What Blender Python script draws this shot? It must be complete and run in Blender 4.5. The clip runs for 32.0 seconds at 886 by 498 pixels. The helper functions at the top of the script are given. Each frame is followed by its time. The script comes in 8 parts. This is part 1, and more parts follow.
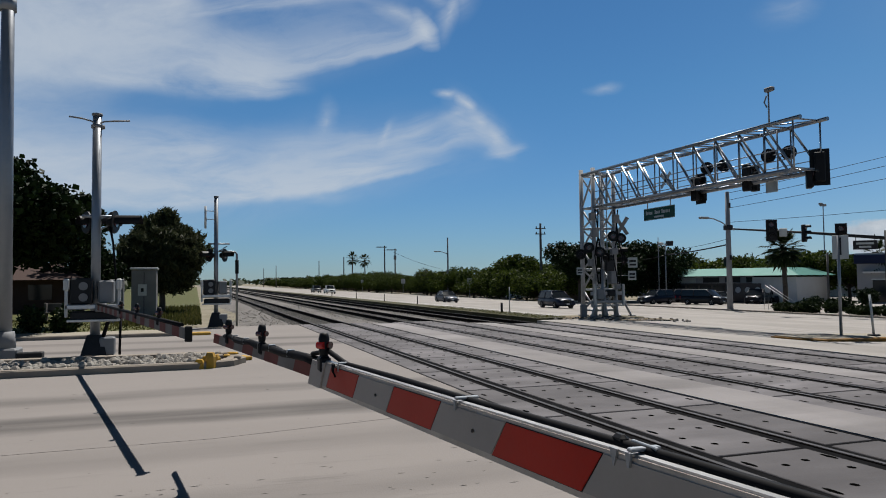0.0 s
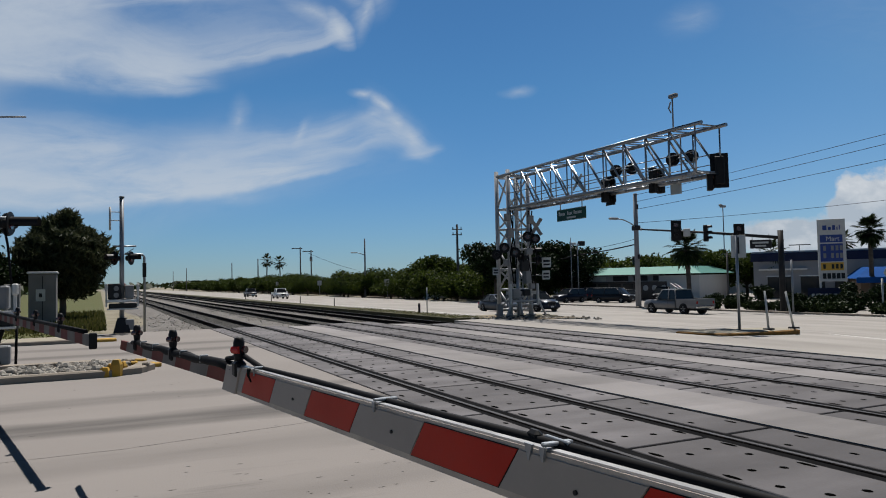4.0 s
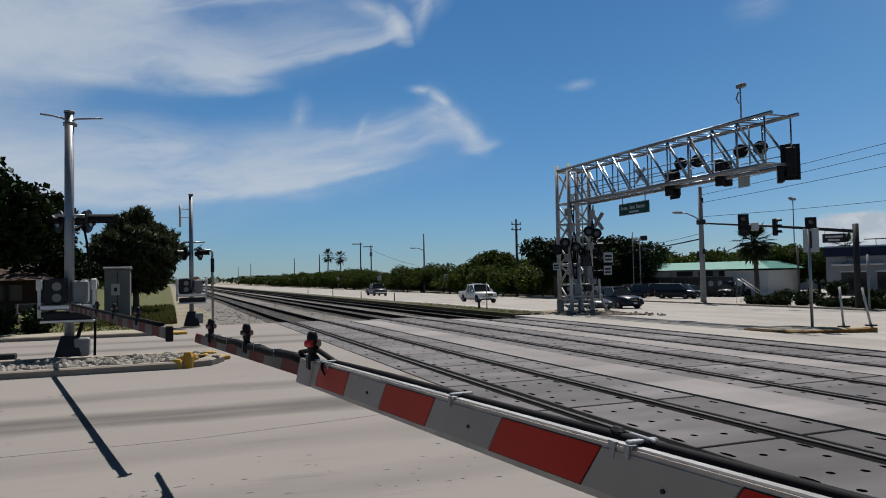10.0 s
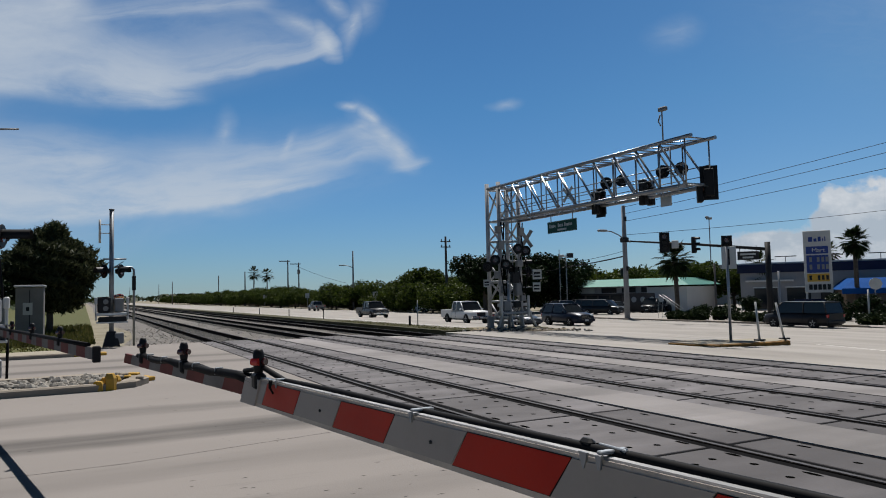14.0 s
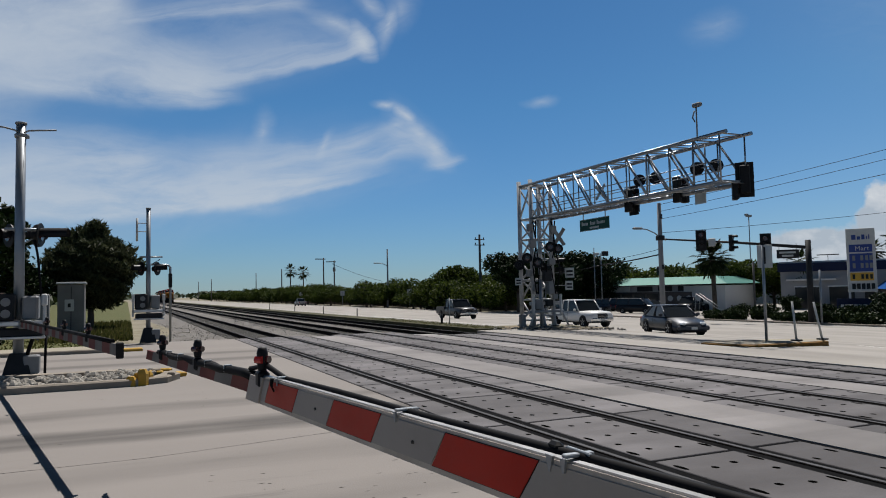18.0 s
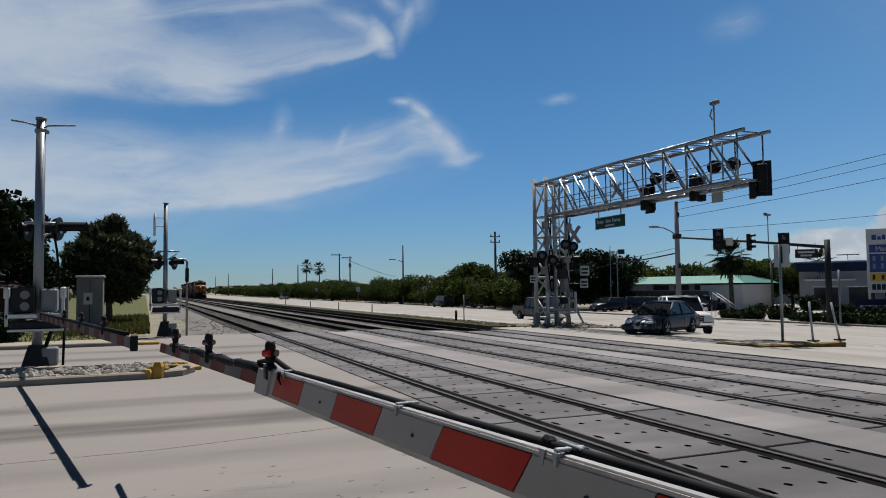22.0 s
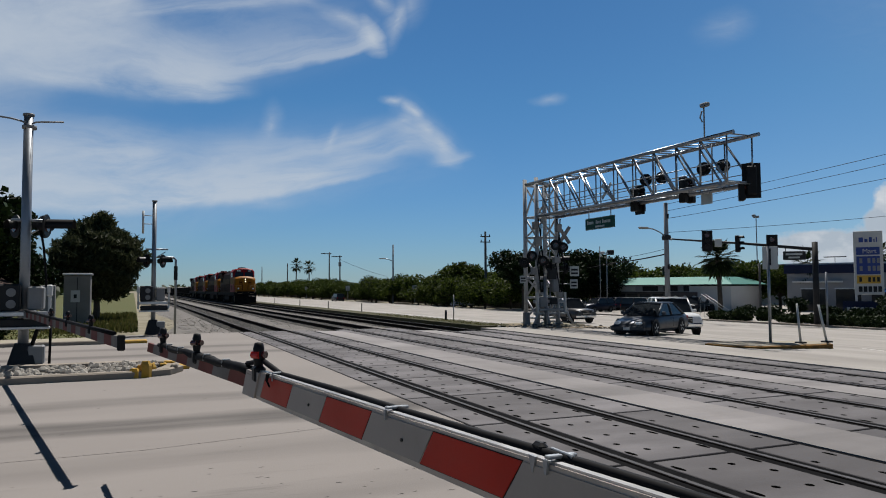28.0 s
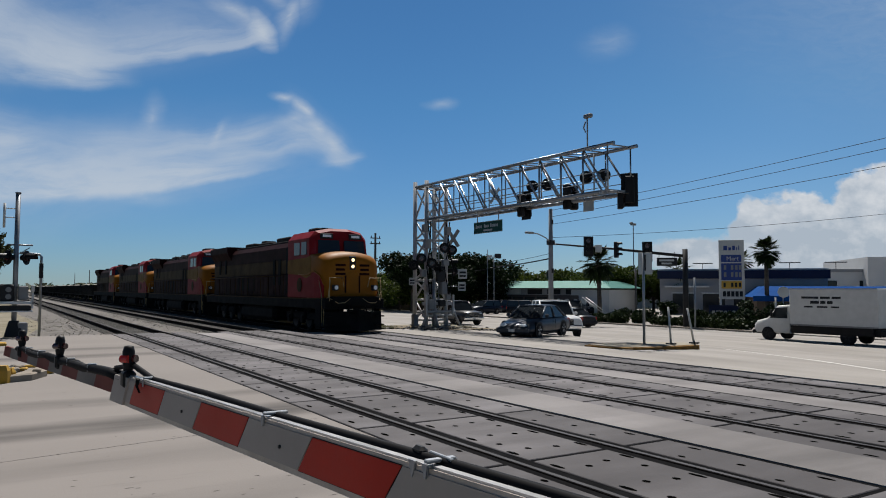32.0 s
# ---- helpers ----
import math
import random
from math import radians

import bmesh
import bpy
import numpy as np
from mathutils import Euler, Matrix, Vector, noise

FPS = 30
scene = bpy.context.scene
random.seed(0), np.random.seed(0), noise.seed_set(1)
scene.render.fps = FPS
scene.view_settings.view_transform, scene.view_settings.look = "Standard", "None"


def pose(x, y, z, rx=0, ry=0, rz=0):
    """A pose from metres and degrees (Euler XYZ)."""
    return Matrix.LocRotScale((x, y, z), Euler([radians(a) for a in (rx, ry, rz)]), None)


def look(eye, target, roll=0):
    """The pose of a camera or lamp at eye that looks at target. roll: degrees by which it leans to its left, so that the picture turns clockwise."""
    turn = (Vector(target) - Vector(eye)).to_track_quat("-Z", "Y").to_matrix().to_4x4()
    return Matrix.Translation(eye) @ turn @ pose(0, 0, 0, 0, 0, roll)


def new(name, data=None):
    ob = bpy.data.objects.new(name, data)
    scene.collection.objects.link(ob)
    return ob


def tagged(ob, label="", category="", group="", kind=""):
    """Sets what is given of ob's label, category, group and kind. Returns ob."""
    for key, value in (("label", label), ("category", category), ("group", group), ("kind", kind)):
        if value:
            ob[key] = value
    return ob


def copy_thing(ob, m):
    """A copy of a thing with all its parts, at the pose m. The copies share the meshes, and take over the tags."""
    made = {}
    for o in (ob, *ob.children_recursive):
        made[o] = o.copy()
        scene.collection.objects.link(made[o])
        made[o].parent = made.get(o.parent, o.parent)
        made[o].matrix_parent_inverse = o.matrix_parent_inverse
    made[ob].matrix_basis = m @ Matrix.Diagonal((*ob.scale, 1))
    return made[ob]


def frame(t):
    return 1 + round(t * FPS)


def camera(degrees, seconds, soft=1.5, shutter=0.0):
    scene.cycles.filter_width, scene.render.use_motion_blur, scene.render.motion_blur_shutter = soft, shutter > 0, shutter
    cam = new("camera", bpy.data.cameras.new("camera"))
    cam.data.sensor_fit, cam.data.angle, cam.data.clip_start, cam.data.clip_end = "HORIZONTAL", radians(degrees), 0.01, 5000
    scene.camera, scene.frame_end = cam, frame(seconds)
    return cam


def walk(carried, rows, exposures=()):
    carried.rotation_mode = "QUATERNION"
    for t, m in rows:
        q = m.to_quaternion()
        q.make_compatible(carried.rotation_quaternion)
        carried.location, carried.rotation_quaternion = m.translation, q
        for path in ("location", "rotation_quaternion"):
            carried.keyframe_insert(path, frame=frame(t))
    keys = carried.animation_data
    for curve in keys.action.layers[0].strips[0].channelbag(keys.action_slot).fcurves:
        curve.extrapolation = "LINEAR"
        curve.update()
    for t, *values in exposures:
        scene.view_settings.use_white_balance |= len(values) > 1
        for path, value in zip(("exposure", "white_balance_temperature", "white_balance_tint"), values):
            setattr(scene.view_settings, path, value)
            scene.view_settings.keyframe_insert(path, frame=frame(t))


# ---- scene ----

SKY_STRENGTH, SUN_POWER, EXPOSURE = 0.05, 5.0, 0.38
ZENITH = (0.15, 0.158, 0.158, 1)
SKY_HIGH, SKY_LOW, CLOUD = (0.379, 0.74, 1.023, 1), (0.43, 0.655, 1.03, 1), (7.8, 8.7, 9.8, 1)
# sheets of cirrus: their lower edge from bearing to bearing as (bearing, height, depth), weight, softness of the two ends, sharpness of the lower edge
SHEETS = [([(-0.85, 0.09, 0.13), (-0.30, 0.10, 0.12), (0.0, 0.15, 0.09), (0.14, 0.16, 0.06)], 0.34, 0.02, 0.30, 0.4),
          ([(-0.85, 0.31, 0.25), (-0.30, 0.30, 0.20), (0.02, 0.36, 0.12)], 0.34, 0.02, 0.20, 0.3),
          ([(-0.85, 0.135, 0.11), (-0.55, 0.116, 0.11), (-0.42, 0.106, 0.11), (-0.307, 0.108, 0.105), (-0.231, 0.120, 0.080), (-0.139, 0.136, 0.062), (-0.077, 0.152, 0.050), (0.02, 0.176, 0.030)], 0.96, 0.02, 0.16, 0.10),
          ([(-0.85, 0.150, 0.085), (-0.45, 0.150, 0.085), (-0.34, 0.162, 0.065), (-0.27, 0.170, 0.04)], 0.95, 0.02, 0.09, 0.6),
          ([(-0.33, 0.150, 0.08), (-0.22, 0.160, 0.060), (-0.139, 0.178, 0.040), (-0.077, 0.197, 0.026), (0.0, 0.222, 0.022)], 0.50, 0.10, 0.06, 0.35),
          ([(-0.14, 0.160, 0.045), (-0.06, 0.176, 0.040), (0.0, 0.190, 0.050), (0.06, 0.200, 0.040)], 0.55, 0.06, 0.05, 0.35),
          ([(-0.03, 0.212, 0.050), (0.01, 0.205, 0.055), (0.045, 0.188, 0.050), (0.09, 0.176, 0.020)], 0.50, 0.04, 0.04, 0.45),
          ([(0.03, 0.168, 0.016), (0.060, 0.175, 0.016), (0.097, 0.183, 0.010)], 0.50, 0.03, 0.02, 0.40),
          ([(-0.85, 0.292, 0.14), (-0.45, 0.281, 0.13), (-0.38, 0.274, 0.12), (-0.30, 0.266, 0.09), (-0.19, 0.267, 0.05)], 0.88, 0.02, 0.09, 0.12),
          ([(-0.40, 0.286, 0.06), (-0.30, 0.288, 0.065), (-0.20, 0.297, 0.060), (-0.12, 0.313, 0.052), (-0.075, 0.331, 0.044), (-0.015, 0.362, 0.034)], 0.66, 0.10, 0.05, 0.14),
          ([(-0.85, 0.335, 0.22), (-0.45, 0.338, 0.20), (-0.33, 0.360, 0.14)], 0.95, 0.02, 0.07, 0.40),
          ([(-0.38, 0.372, 0.022), (-0.30, 0.386, 0.018), (-0.22, 0.394, 0.03), (-0.10, 0.405, 0.05)], 0.55, 0.02, 0.05, 0.3)]
# tufts: bearing, height, half length, half height, turn, weight
TUFTS = [(-0.048, 0.356, 0.036, 0.022, -58, 0.95), (-0.080, 0.378, 0.060, 0.018, -24, 0.6), (-0.006, 0.378, 0.055, 0.020, 66, 0.6), (-0.025, 0.402, 0.05, 0.02, -40, 0.5), (0.012, 0.40, 0.05, 0.03, 80, 0.35),
         (0.012, 0.246, 0.034, 0.014, -42, 0.75), (-0.012, 0.258, 0.030, 0.010, 0, 0.65), (0.030, 0.222, 0.034, 0.016, -62, 0.65), (0.050, 0.200, 0.046, 0.020, -48, 0.7), (-0.004, 0.232, 0.04, 0.012, 25, 0.4),
         (-0.185, 0.226, 0.045, 0.024, 78, 0.42), (-0.10, 0.206, 0.03, 0.010, 62, 0.5), (0.205, 0.268, 0.030, 0.011, 5, 0.4), (0.47, 0.375, 0.06, 0.035, 20, 0.25), (-0.185, 0.118, 0.06, 0.014, 0, 0.25),
         (-0.95, 0.3, 0.507, 0.385, 0, 0.85), (1.3, 0.6, 0.87, 0.35, 12, 0.47)]
CUMULUS = [(0.80, 0.055, 0.19, 0.130, 0, 1.0), (0.95, 0.08, 0.20, 0.155, 0, 1.0), (1.12, 0.09, 0.25, 0.17, 0, 1.0), (0.705, 0.085, 0.06, 0.08, 0, 0.9), (0.62, 0.05, 0.20, 0.055, 0, 0.62), (1.5, 0.12, 0.5, 0.15, 0, 0.8)]
CUMULUS_BASE, CUMULUS_HEAD = (6.2, 7.1, 8.2, 1), (10.5, 10.8, 11.2, 1)
cam = camera(63.0, 32.0, soft=1.0)


def aim(x, y, z, yaw, pitch, roll):
    return pose(x, y, z, 90 + pitch, 0, yaw) @ pose(0, 0, 0, 0, 0, roll)


PATH = [
    (0.0, aim(-5.713, 0.000, 1.852, -18.86, 2.54, -0.61)),
    (0.5, aim(-5.687, -0.024, 1.865, -20.08, 1.86, -0.90)),
    (1.0, aim(-5.653, -0.047, 1.836, -21.42, 2.05, -0.24)),
    (1.5, aim(-5.636, -0.079, 1.865, -22.56, 1.95, -0.57)),
    (2.0, aim(-5.687, -0.081, 1.833, -23.31, 2.35, -0.69)),
    (2.5, aim(-5.713, -0.017, 1.859, -22.28, 2.88, -2.08)),
    (4.5, aim(-5.729, -0.035, 1.852, -25.96, 2.44, -1.02)),
    (5.0, aim(-5.735, -0.048, 1.843, -22.56, 2.82, -1.14)),
    (5.5, aim(-5.736, -0.032, 1.849, -19.50, 2.78, -1.20)),
    (6.0, aim(-5.737, -0.032, 1.847, -19.04, 3.24, -0.72)),
    (6.5, aim(-5.746, -0.031, 1.849, -18.74, 3.46, -0.81)),
    (7.0, aim(-5.751, -0.023, 1.857, -19.48, 3.88, -0.56)),
    (7.5, aim(-5.775, -0.047, 1.859, -20.07, 3.38, -0.79)),
    (8.0, aim(-5.759, -0.018, 1.856, -20.20, 3.70, -0.78)),
    (8.5, aim(-5.774, -0.026, 1.847, -20.25, 3.29, -0.74)),
    (9.0, aim(-5.774, -0.023, 1.861, -20.16, 2.88, -0.88)),
    (9.5, aim(-5.772, -0.015, 1.845, -20.12, 2.62, -0.75)),
    (10.0, aim(-5.789, -0.004, 1.859, -20.77, 2.22, -1.16)),
    (10.5, aim(-5.826, 0.008, 1.849, -22.07, 2.72, -1.65)),
    (11.0, aim(-5.873, 0.025, 1.854, -21.87, 2.75, -1.83)),
    (11.5, aim(-5.907, 0.051, 1.835, -22.83, 2.50, -1.41)),
    (12.0, aim(-5.940, 0.052, 1.852, -23.91, 3.06, -1.59)),
    (12.5, aim(-5.945, 0.061, 1.843, -24.40, 3.51, -1.15)),
    (13.0, aim(-5.948, 0.063, 1.855, -24.35, 3.59, -0.97)),
    (13.5, aim(-5.941, 0.062, 1.848, -25.13, 3.45, -1.29)),
    (14.0, aim(-5.908, 0.043, 1.853, -26.44, 3.46, -1.40)),
    (14.5, aim(-5.884, -0.011, 1.857, -26.70, 2.91, -1.36)),
    (16.5, aim(-5.696, -0.043, 1.851, -23.34, 3.35, -0.82)),
    (17.0, aim(-5.688, -0.023, 1.855, -23.03, 3.74, -0.50)),
    (17.5, aim(-5.699, -0.027, 1.860, -23.82, 4.06, -0.42)),
    (18.0, aim(-5.724, -0.038, 1.857, -23.65, 3.36, -1.21)),
    (18.5, aim(-5.743, -0.037, 1.862, -23.73, 3.23, -1.42)),
    (19.0, aim(-5.743, -0.038, 1.860, -23.98, 3.44, -0.64)),
    (19.5, aim(-5.744, -0.049, 1.861, -24.10, 3.26, -0.62)),
    (20.0, aim(-5.746, -0.053, 1.858, -23.72, 3.23, -1.12)),
    (20.5, aim(-5.741, -0.042, 1.860, -23.36, 2.80, -1.19)),
    (21.0, aim(-5.711, -0.076, 1.854, -22.70, 2.75, -1.25)),
    (21.5, aim(-5.695, -0.114, 1.864, -22.50, 2.66, -1.00)),
    (22.0, aim(-5.684, -0.091, 1.852, -22.39, 3.13, -0.68)),
    (22.5, aim(-5.693, -0.072, 1.859, -22.45, 2.68, -0.72)),
    (23.0, aim(-5.687, -0.059, 1.850, -23.19, 2.73, -0.70)),
    (23.5, aim(-5.698, -0.079, 1.862, -22.41, 2.92, -0.73)),
    (24.0, aim(-5.702, -0.089, 1.859, -22.16, 3.23, -1.17)),
    (24.5, aim(-5.685, -0.073, 1.858, -23.04, 3.59, -1.68)),
    (26.5, aim(-5.687, -0.049, 1.868, -20.52, 3.27, -0.94)),
    (27.0, aim(-5.677, -0.063, 1.872, -22.07, 2.67, -0.96)),
    (27.5, aim(-5.683, -0.080, 1.864, -23.82, 2.14, -0.52)),
    (28.0, aim(-5.679, -0.072, 1.868, -23.17, 3.08, -0.34)),
    (28.5, aim(-5.673, -0.047, 1.860, -23.89, 3.40, -0.23)),
    (29.0, aim(-5.681, -0.059, 1.871, -25.25, 3.23, 0.06)),
    (29.5, aim(-5.675, -0.040, 1.859, -26.89, 3.27, 0.75)),
    (30.0, aim(-5.678, -0.034, 1.872, -26.67, 3.68, 0.50)),
    (30.5, aim(-5.674, -0.042, 1.868, -27.46, 3.45, 0.22)),
    (31.0, aim(-5.656, -0.025, 1.867, -29.32, 3.14, 0.21)),
    (31.5, aim(-5.650, -0.054, 1.871, -30.65, 3.25, 0.34)),
    (32.0, aim(-5.647, -0.054, 1.870, -31.88, 3.21, 0.17)),
]
walk(cam, PATH)

# ---- sky, sun ----
SUN_DIR = Vector((0.315, 0.51, 1.0)).normalized()
world = bpy.data.worlds.new("sky")
scene.world = world
world.use_nodes = True
wt = world.node_tree
wt.nodes.clear()


def wnode(kind, **kw):
    n = wt.nodes.new(kind)
    for k, v in kw.items():
        if k == "op":
            n.operation = v
        elif k == "ins":
            for i, s in v.items():
                if isinstance(s, bpy.types.NodeSocket):
                    wt.links.new(s, n.inputs[i])
                else:
                    n.inputs[i].default_value = s
    return n


def wmath(op, a, b=0.0, c=0.0, clamp=False):
    n = wnode("ShaderNodeMath", op=op, ins={0: a, 1: b, 2: c})
    n.use_clamp = clamp
    return n.outputs[0]


def wvec(a, b, c=0.0):
    return wnode("ShaderNodeCombineXYZ", ins={0: a, 1: b, 2: c}).outputs[0]


sky = wt.nodes.new("ShaderNodeTexSky")
sky.sky_type = "NISHITA"
sky.sun_disc = False
sky.sun_elevation = math.asin(SUN_DIR.z)
sky.sun_rotation = math.atan2(SUN_DIR.x, SUN_DIR.y)
sky.air_density, sky.dust_density, sky.ozone_density = 1.0, 0.05, 1.0

# wisps of cirrus and a bank of cumulus, laid out on the sky in bearings from 20 degrees east of the track
coord = wt.nodes.new("ShaderNodeTexCoord").outputs["Generated"]
A20 = radians(20)


def dot(v):
    n = wnode("ShaderNodeVectorMath", op="DOT_PRODUCT", ins={0: coord, 1: v})
    return n.outputs["Value"]


ahead = wmath("MAXIMUM", dot((math.sin(A20), math.cos(A20), 0)), 0.12)
su = wmath("DIVIDE", dot((math.cos(A20), -math.sin(A20), 0)), ahead)
sv = wmath("DIVIDE", dot((0, 0, 1)), ahead)
warp = wnode("ShaderNodeTexNoise", ins={"Vector": wvec(su, sv), "Scale": 9.0, "Detail": 6.0}).outputs["Color"]
wsep = wnode("ShaderNodeSeparateXYZ", ins={0: warp})
wu = wmath("ADD", su, wmath("MULTIPLY", wmath("SUBTRACT", wsep.outputs[0], 0.5), 0.06))
wv = wmath("ADD", sv, wmath("MULTIPLY", wmath("SUBTRACT", wsep.outputs[1], 0.5), 0.030))


def puff(u0, v0, a, b, turn, power=1.0):
    c, s = math.cos(radians(turn)), math.sin(radians(turn))
    du, dv = wmath("SUBTRACT", wu, u0), wmath("SUBTRACT", wv, v0)
    p = wmath("DIVIDE", wmath("ADD", wmath("MULTIPLY", du, c), wmath("MULTIPLY", dv, s)), a)
    q = wmath("DIVIDE", wmath("SUBTRACT", wmath("MULTIPLY", dv, c), wmath("MULTIPLY", du, s)), b)
    r = wmath("ADD", wmath("MULTIPLY", p, p), wmath("MULTIPLY", q, q))
    return wmath("MULTIPLY", wmath("POWER", wmath("SUBTRACT", 1.0, wmath("SQRT", r), clamp=True), 1.0 if power >= 0.8 else 1.5), power)


def ease(x, lo, hi):
    n = wnode("ShaderNodeMapRange", ins={"Value": x, "From Min": lo, "From Max": hi})
    n.interpolation_type = "SMOOTHSTEP"
    return n.outputs[0]


def poly(u, coefs):
    out = coefs[0]
    for c in coefs[1:]:
        out = wmath("MULTIPLY_ADD", out, u, float(c)) if isinstance(out, bpy.types.NodeSocket) else wmath("MULTIPLY_ADD", u, float(out), float(c))
    return out


def sheet(edge, power, soft_a, soft_b, sharp):
    """A sheet of ice cloud over a curved lower edge, combed into fibres that follow the edge."""
    us, vs, ds = (np.array([e[k] for e in edge]) for k in range(3))
    mid = float(us.mean())
    u = wmath("SUBTRACT", wmath("MINIMUM", wmath("MAXIMUM", wu, float(us[0])), float(us[-1])), mid)
    deg = min(3, len(us) - 1)
    low, deep_ = poly(u, np.polyfit(us - mid, vs, deg)), wmath("MAXIMUM", poly(u, np.polyfit(us - mid, ds, min(2, deg))), 0.006)
    q = wmath("DIVIDE", wmath("SUBTRACT", wv, low), deep_)
    comb = wnode("ShaderNodeTexNoise", ins={"Vector": wvec(wmath("MULTIPLY", wu, 7.0), wmath("MULTIPLY", q, 2.6), 10 * mid), "Scale": 1.0, "Detail": 7.0, "Roughness": 0.62, "Distortion": 0.35}).outputs["Fac"]
    body = wmath("MULTIPLY", ease(q, -sharp, sharp * 0.6), wmath("SUBTRACT", 1.0, ease(q, 0.05, 1.35)))
    ends = wmath("MULTIPLY", ease(wu, float(us[0]), float(us[0]) + soft_a), wmath("SUBTRACT", 1.0, ease(wu, float(us[-1]) - soft_b, float(us[-1]))))
    k = wmath("MULTIPLY_ADD", comb, 2.3, -0.38, clamp=True)
    return wmath("MULTIPLY", wmath("MULTIPLY", body, ends), wmath("MULTIPLY", k, power))


thin = None
for args in SHEETS:
    one = sheet(*args)
    thin = one if thin is None else wmath("SUBTRACT", wmath("ADD", thin, one), wmath("MULTIPLY", thin, one))
fibre_at = wvec(wmath("MULTIPLY", wmath("ADD", wu, wmath("MULTIPLY", wv, 1.2)), 16.0), wmath("MULTIPLY", wmath("SUBTRACT", wv, wmath("MULTIPLY", wu, 0.16)), 60.0))
fibre = wnode("ShaderNodeTexNoise", ins={"Vector": fibre_at, "Scale": 1.0, "Detail": 5.0, "Roughness": 0.6, "Distortion": 1.2}).outputs["Fac"]
tufts = None
for args in TUFTS:
    one = puff(*args)
    tufts = one if tufts is None else wmath("MAXIMUM", tufts, one)
tufts = wmath("MULTIPLY", tufts, wmath("MULTIPLY_ADD", fibre, 1.6, 0.3), clamp=True)
thin = wmath("SUBTRACT", wmath("ADD", thin, tufts), wmath("MULTIPLY", thin, tufts), clamp=True)
lump = wnode("ShaderNodeTexNoise", ins={"Vector": wvec(su, wmath("MULTIPLY", sv, 1.5)), "Scale": 15.0, "Detail": 9.0, "Roughness": 0.55}).outputs["Fac"]
cumulus = None
for args in CUMULUS:
    one = puff(*args)
    cumulus = one if cumulus is None else wmath("MAXIMUM", cumulus, one)
thick = wmath("MULTIPLY", wmath("SUBTRACT", wmath("ADD", wmath("MULTIPLY", cumulus, 1.5), lump), 0.80), 7.0, clamp=True)
thick = wmath("MULTIPLY", thick, wmath("MULTIPLY", cumulus, 6.0, clamp=True))
cover = wmath("MAXIMUM", wmath("MULTIPLY", thin, 0.86), wmath("MULTIPLY", thick, 0.95))
mixed = wnode("ShaderNodeMix")
mixed.data_type = "RGBA"
wt.links.new(cover, mixed.inputs["Factor"])
tint = wnode("ShaderNodeMix")
tint.data_type, tint.blend_type = "RGBA", "MULTIPLY"
tint.inputs["Factor"].default_value = 1.0
wt.links.new(sky.outputs[0], tint.inputs["A"])
grade = wnode("ShaderNodeMix")
grade.data_type = "RGBA"
wt.links.new(wmath("MULTIPLY", wmath("ABSOLUTE", dot((0, 0, 1))), 4.0, clamp=True), grade.inputs["Factor"])
grade.inputs["A"].default_value, grade.inputs["B"].default_value = SKY_LOW, SKY_HIGH
deep = wnode("ShaderNodeMix")
deep.data_type = "RGBA"
wt.links.new(wmath("MULTIPLY", wmath("SUBTRACT", dot((0, 0, 1)), 0.40), 3.5, clamp=True), deep.inputs["Factor"])
wt.links.new(grade.outputs["Result"], deep.inputs["A"])
deep.inputs["B"].default_value = ZENITH
wt.links.new(deep.outputs["Result"], tint.inputs["B"])
# the air grows paler towards the cumulus bank
haze = wnode("ShaderNodeMix")
haze.data_type, haze.blend_type = "RGBA", "MULTIPLY"
haze.inputs["B"].default_value = (1.42, 1.22, 1.12, 1)
wt.links.new(ease(su, 0.1, 0.8), haze.inputs["Factor"])
wt.links.new(tint.outputs["Result"], haze.inputs["A"])
wt.links.new(haze.outputs["Result"], mixed.inputs["A"])
# cumulus: sunlit heads over greyer bases
billow = wnode("ShaderNodeTexNoise", ins={"Vector": wvec(wmath("ADD", su, 0.02), wmath("ADD", wmath("MULTIPLY", sv, 1.5), 0.05)), "Scale": 14.0, "Detail": 7.0, "Roughness": 0.6}).outputs["Fac"]
rise = wmath("ADD", wmath("MULTIPLY", wmath("SUBTRACT", sv, 0.05), 5.0), wmath("MULTIPLY", wmath("SUBTRACT", billow, 0.5), 3.0), clamp=True)
heap = wnode("ShaderNodeMix")
heap.data_type = "RGBA"
wt.links.new(rise, heap.inputs["Factor"])
heap.inputs["A"].default_value, heap.inputs["B"].default_value = CUMULUS_BASE, CUMULUS_HEAD
pick = wnode("ShaderNodeMix")
pick.data_type = "RGBA"
wt.links.new(thick, pick.inputs["Factor"])
pick.inputs["A"].default_value = CLOUD
wt.links.new(heap.outputs["Result"], pick.inputs["B"])
wt.links.new(pick.outputs["Result"], mixed.inputs["B"])
back = wnode("ShaderNodeBackground", ins={"Color": mixed.outputs["Result"], "Strength": SKY_STRENGTH})
wt.links.new(back.outputs[0], wnode("ShaderNodeOutputWorld").inputs["Surface"])

sun = new("sun", bpy.data.lights.new("sun", "SUN"))
sun.data.energy, sun.data.angle, sun.data.color = SUN_POWER, radians(0.55), (1.0, 0.96, 0.91)
sun.matrix_world = look((30, 10, 60), Vector((30, 10, 60)) - SUN_DIR)
scene.view_settings.exposure = EXPOSURE

# ---- materials ----
MATS = {}


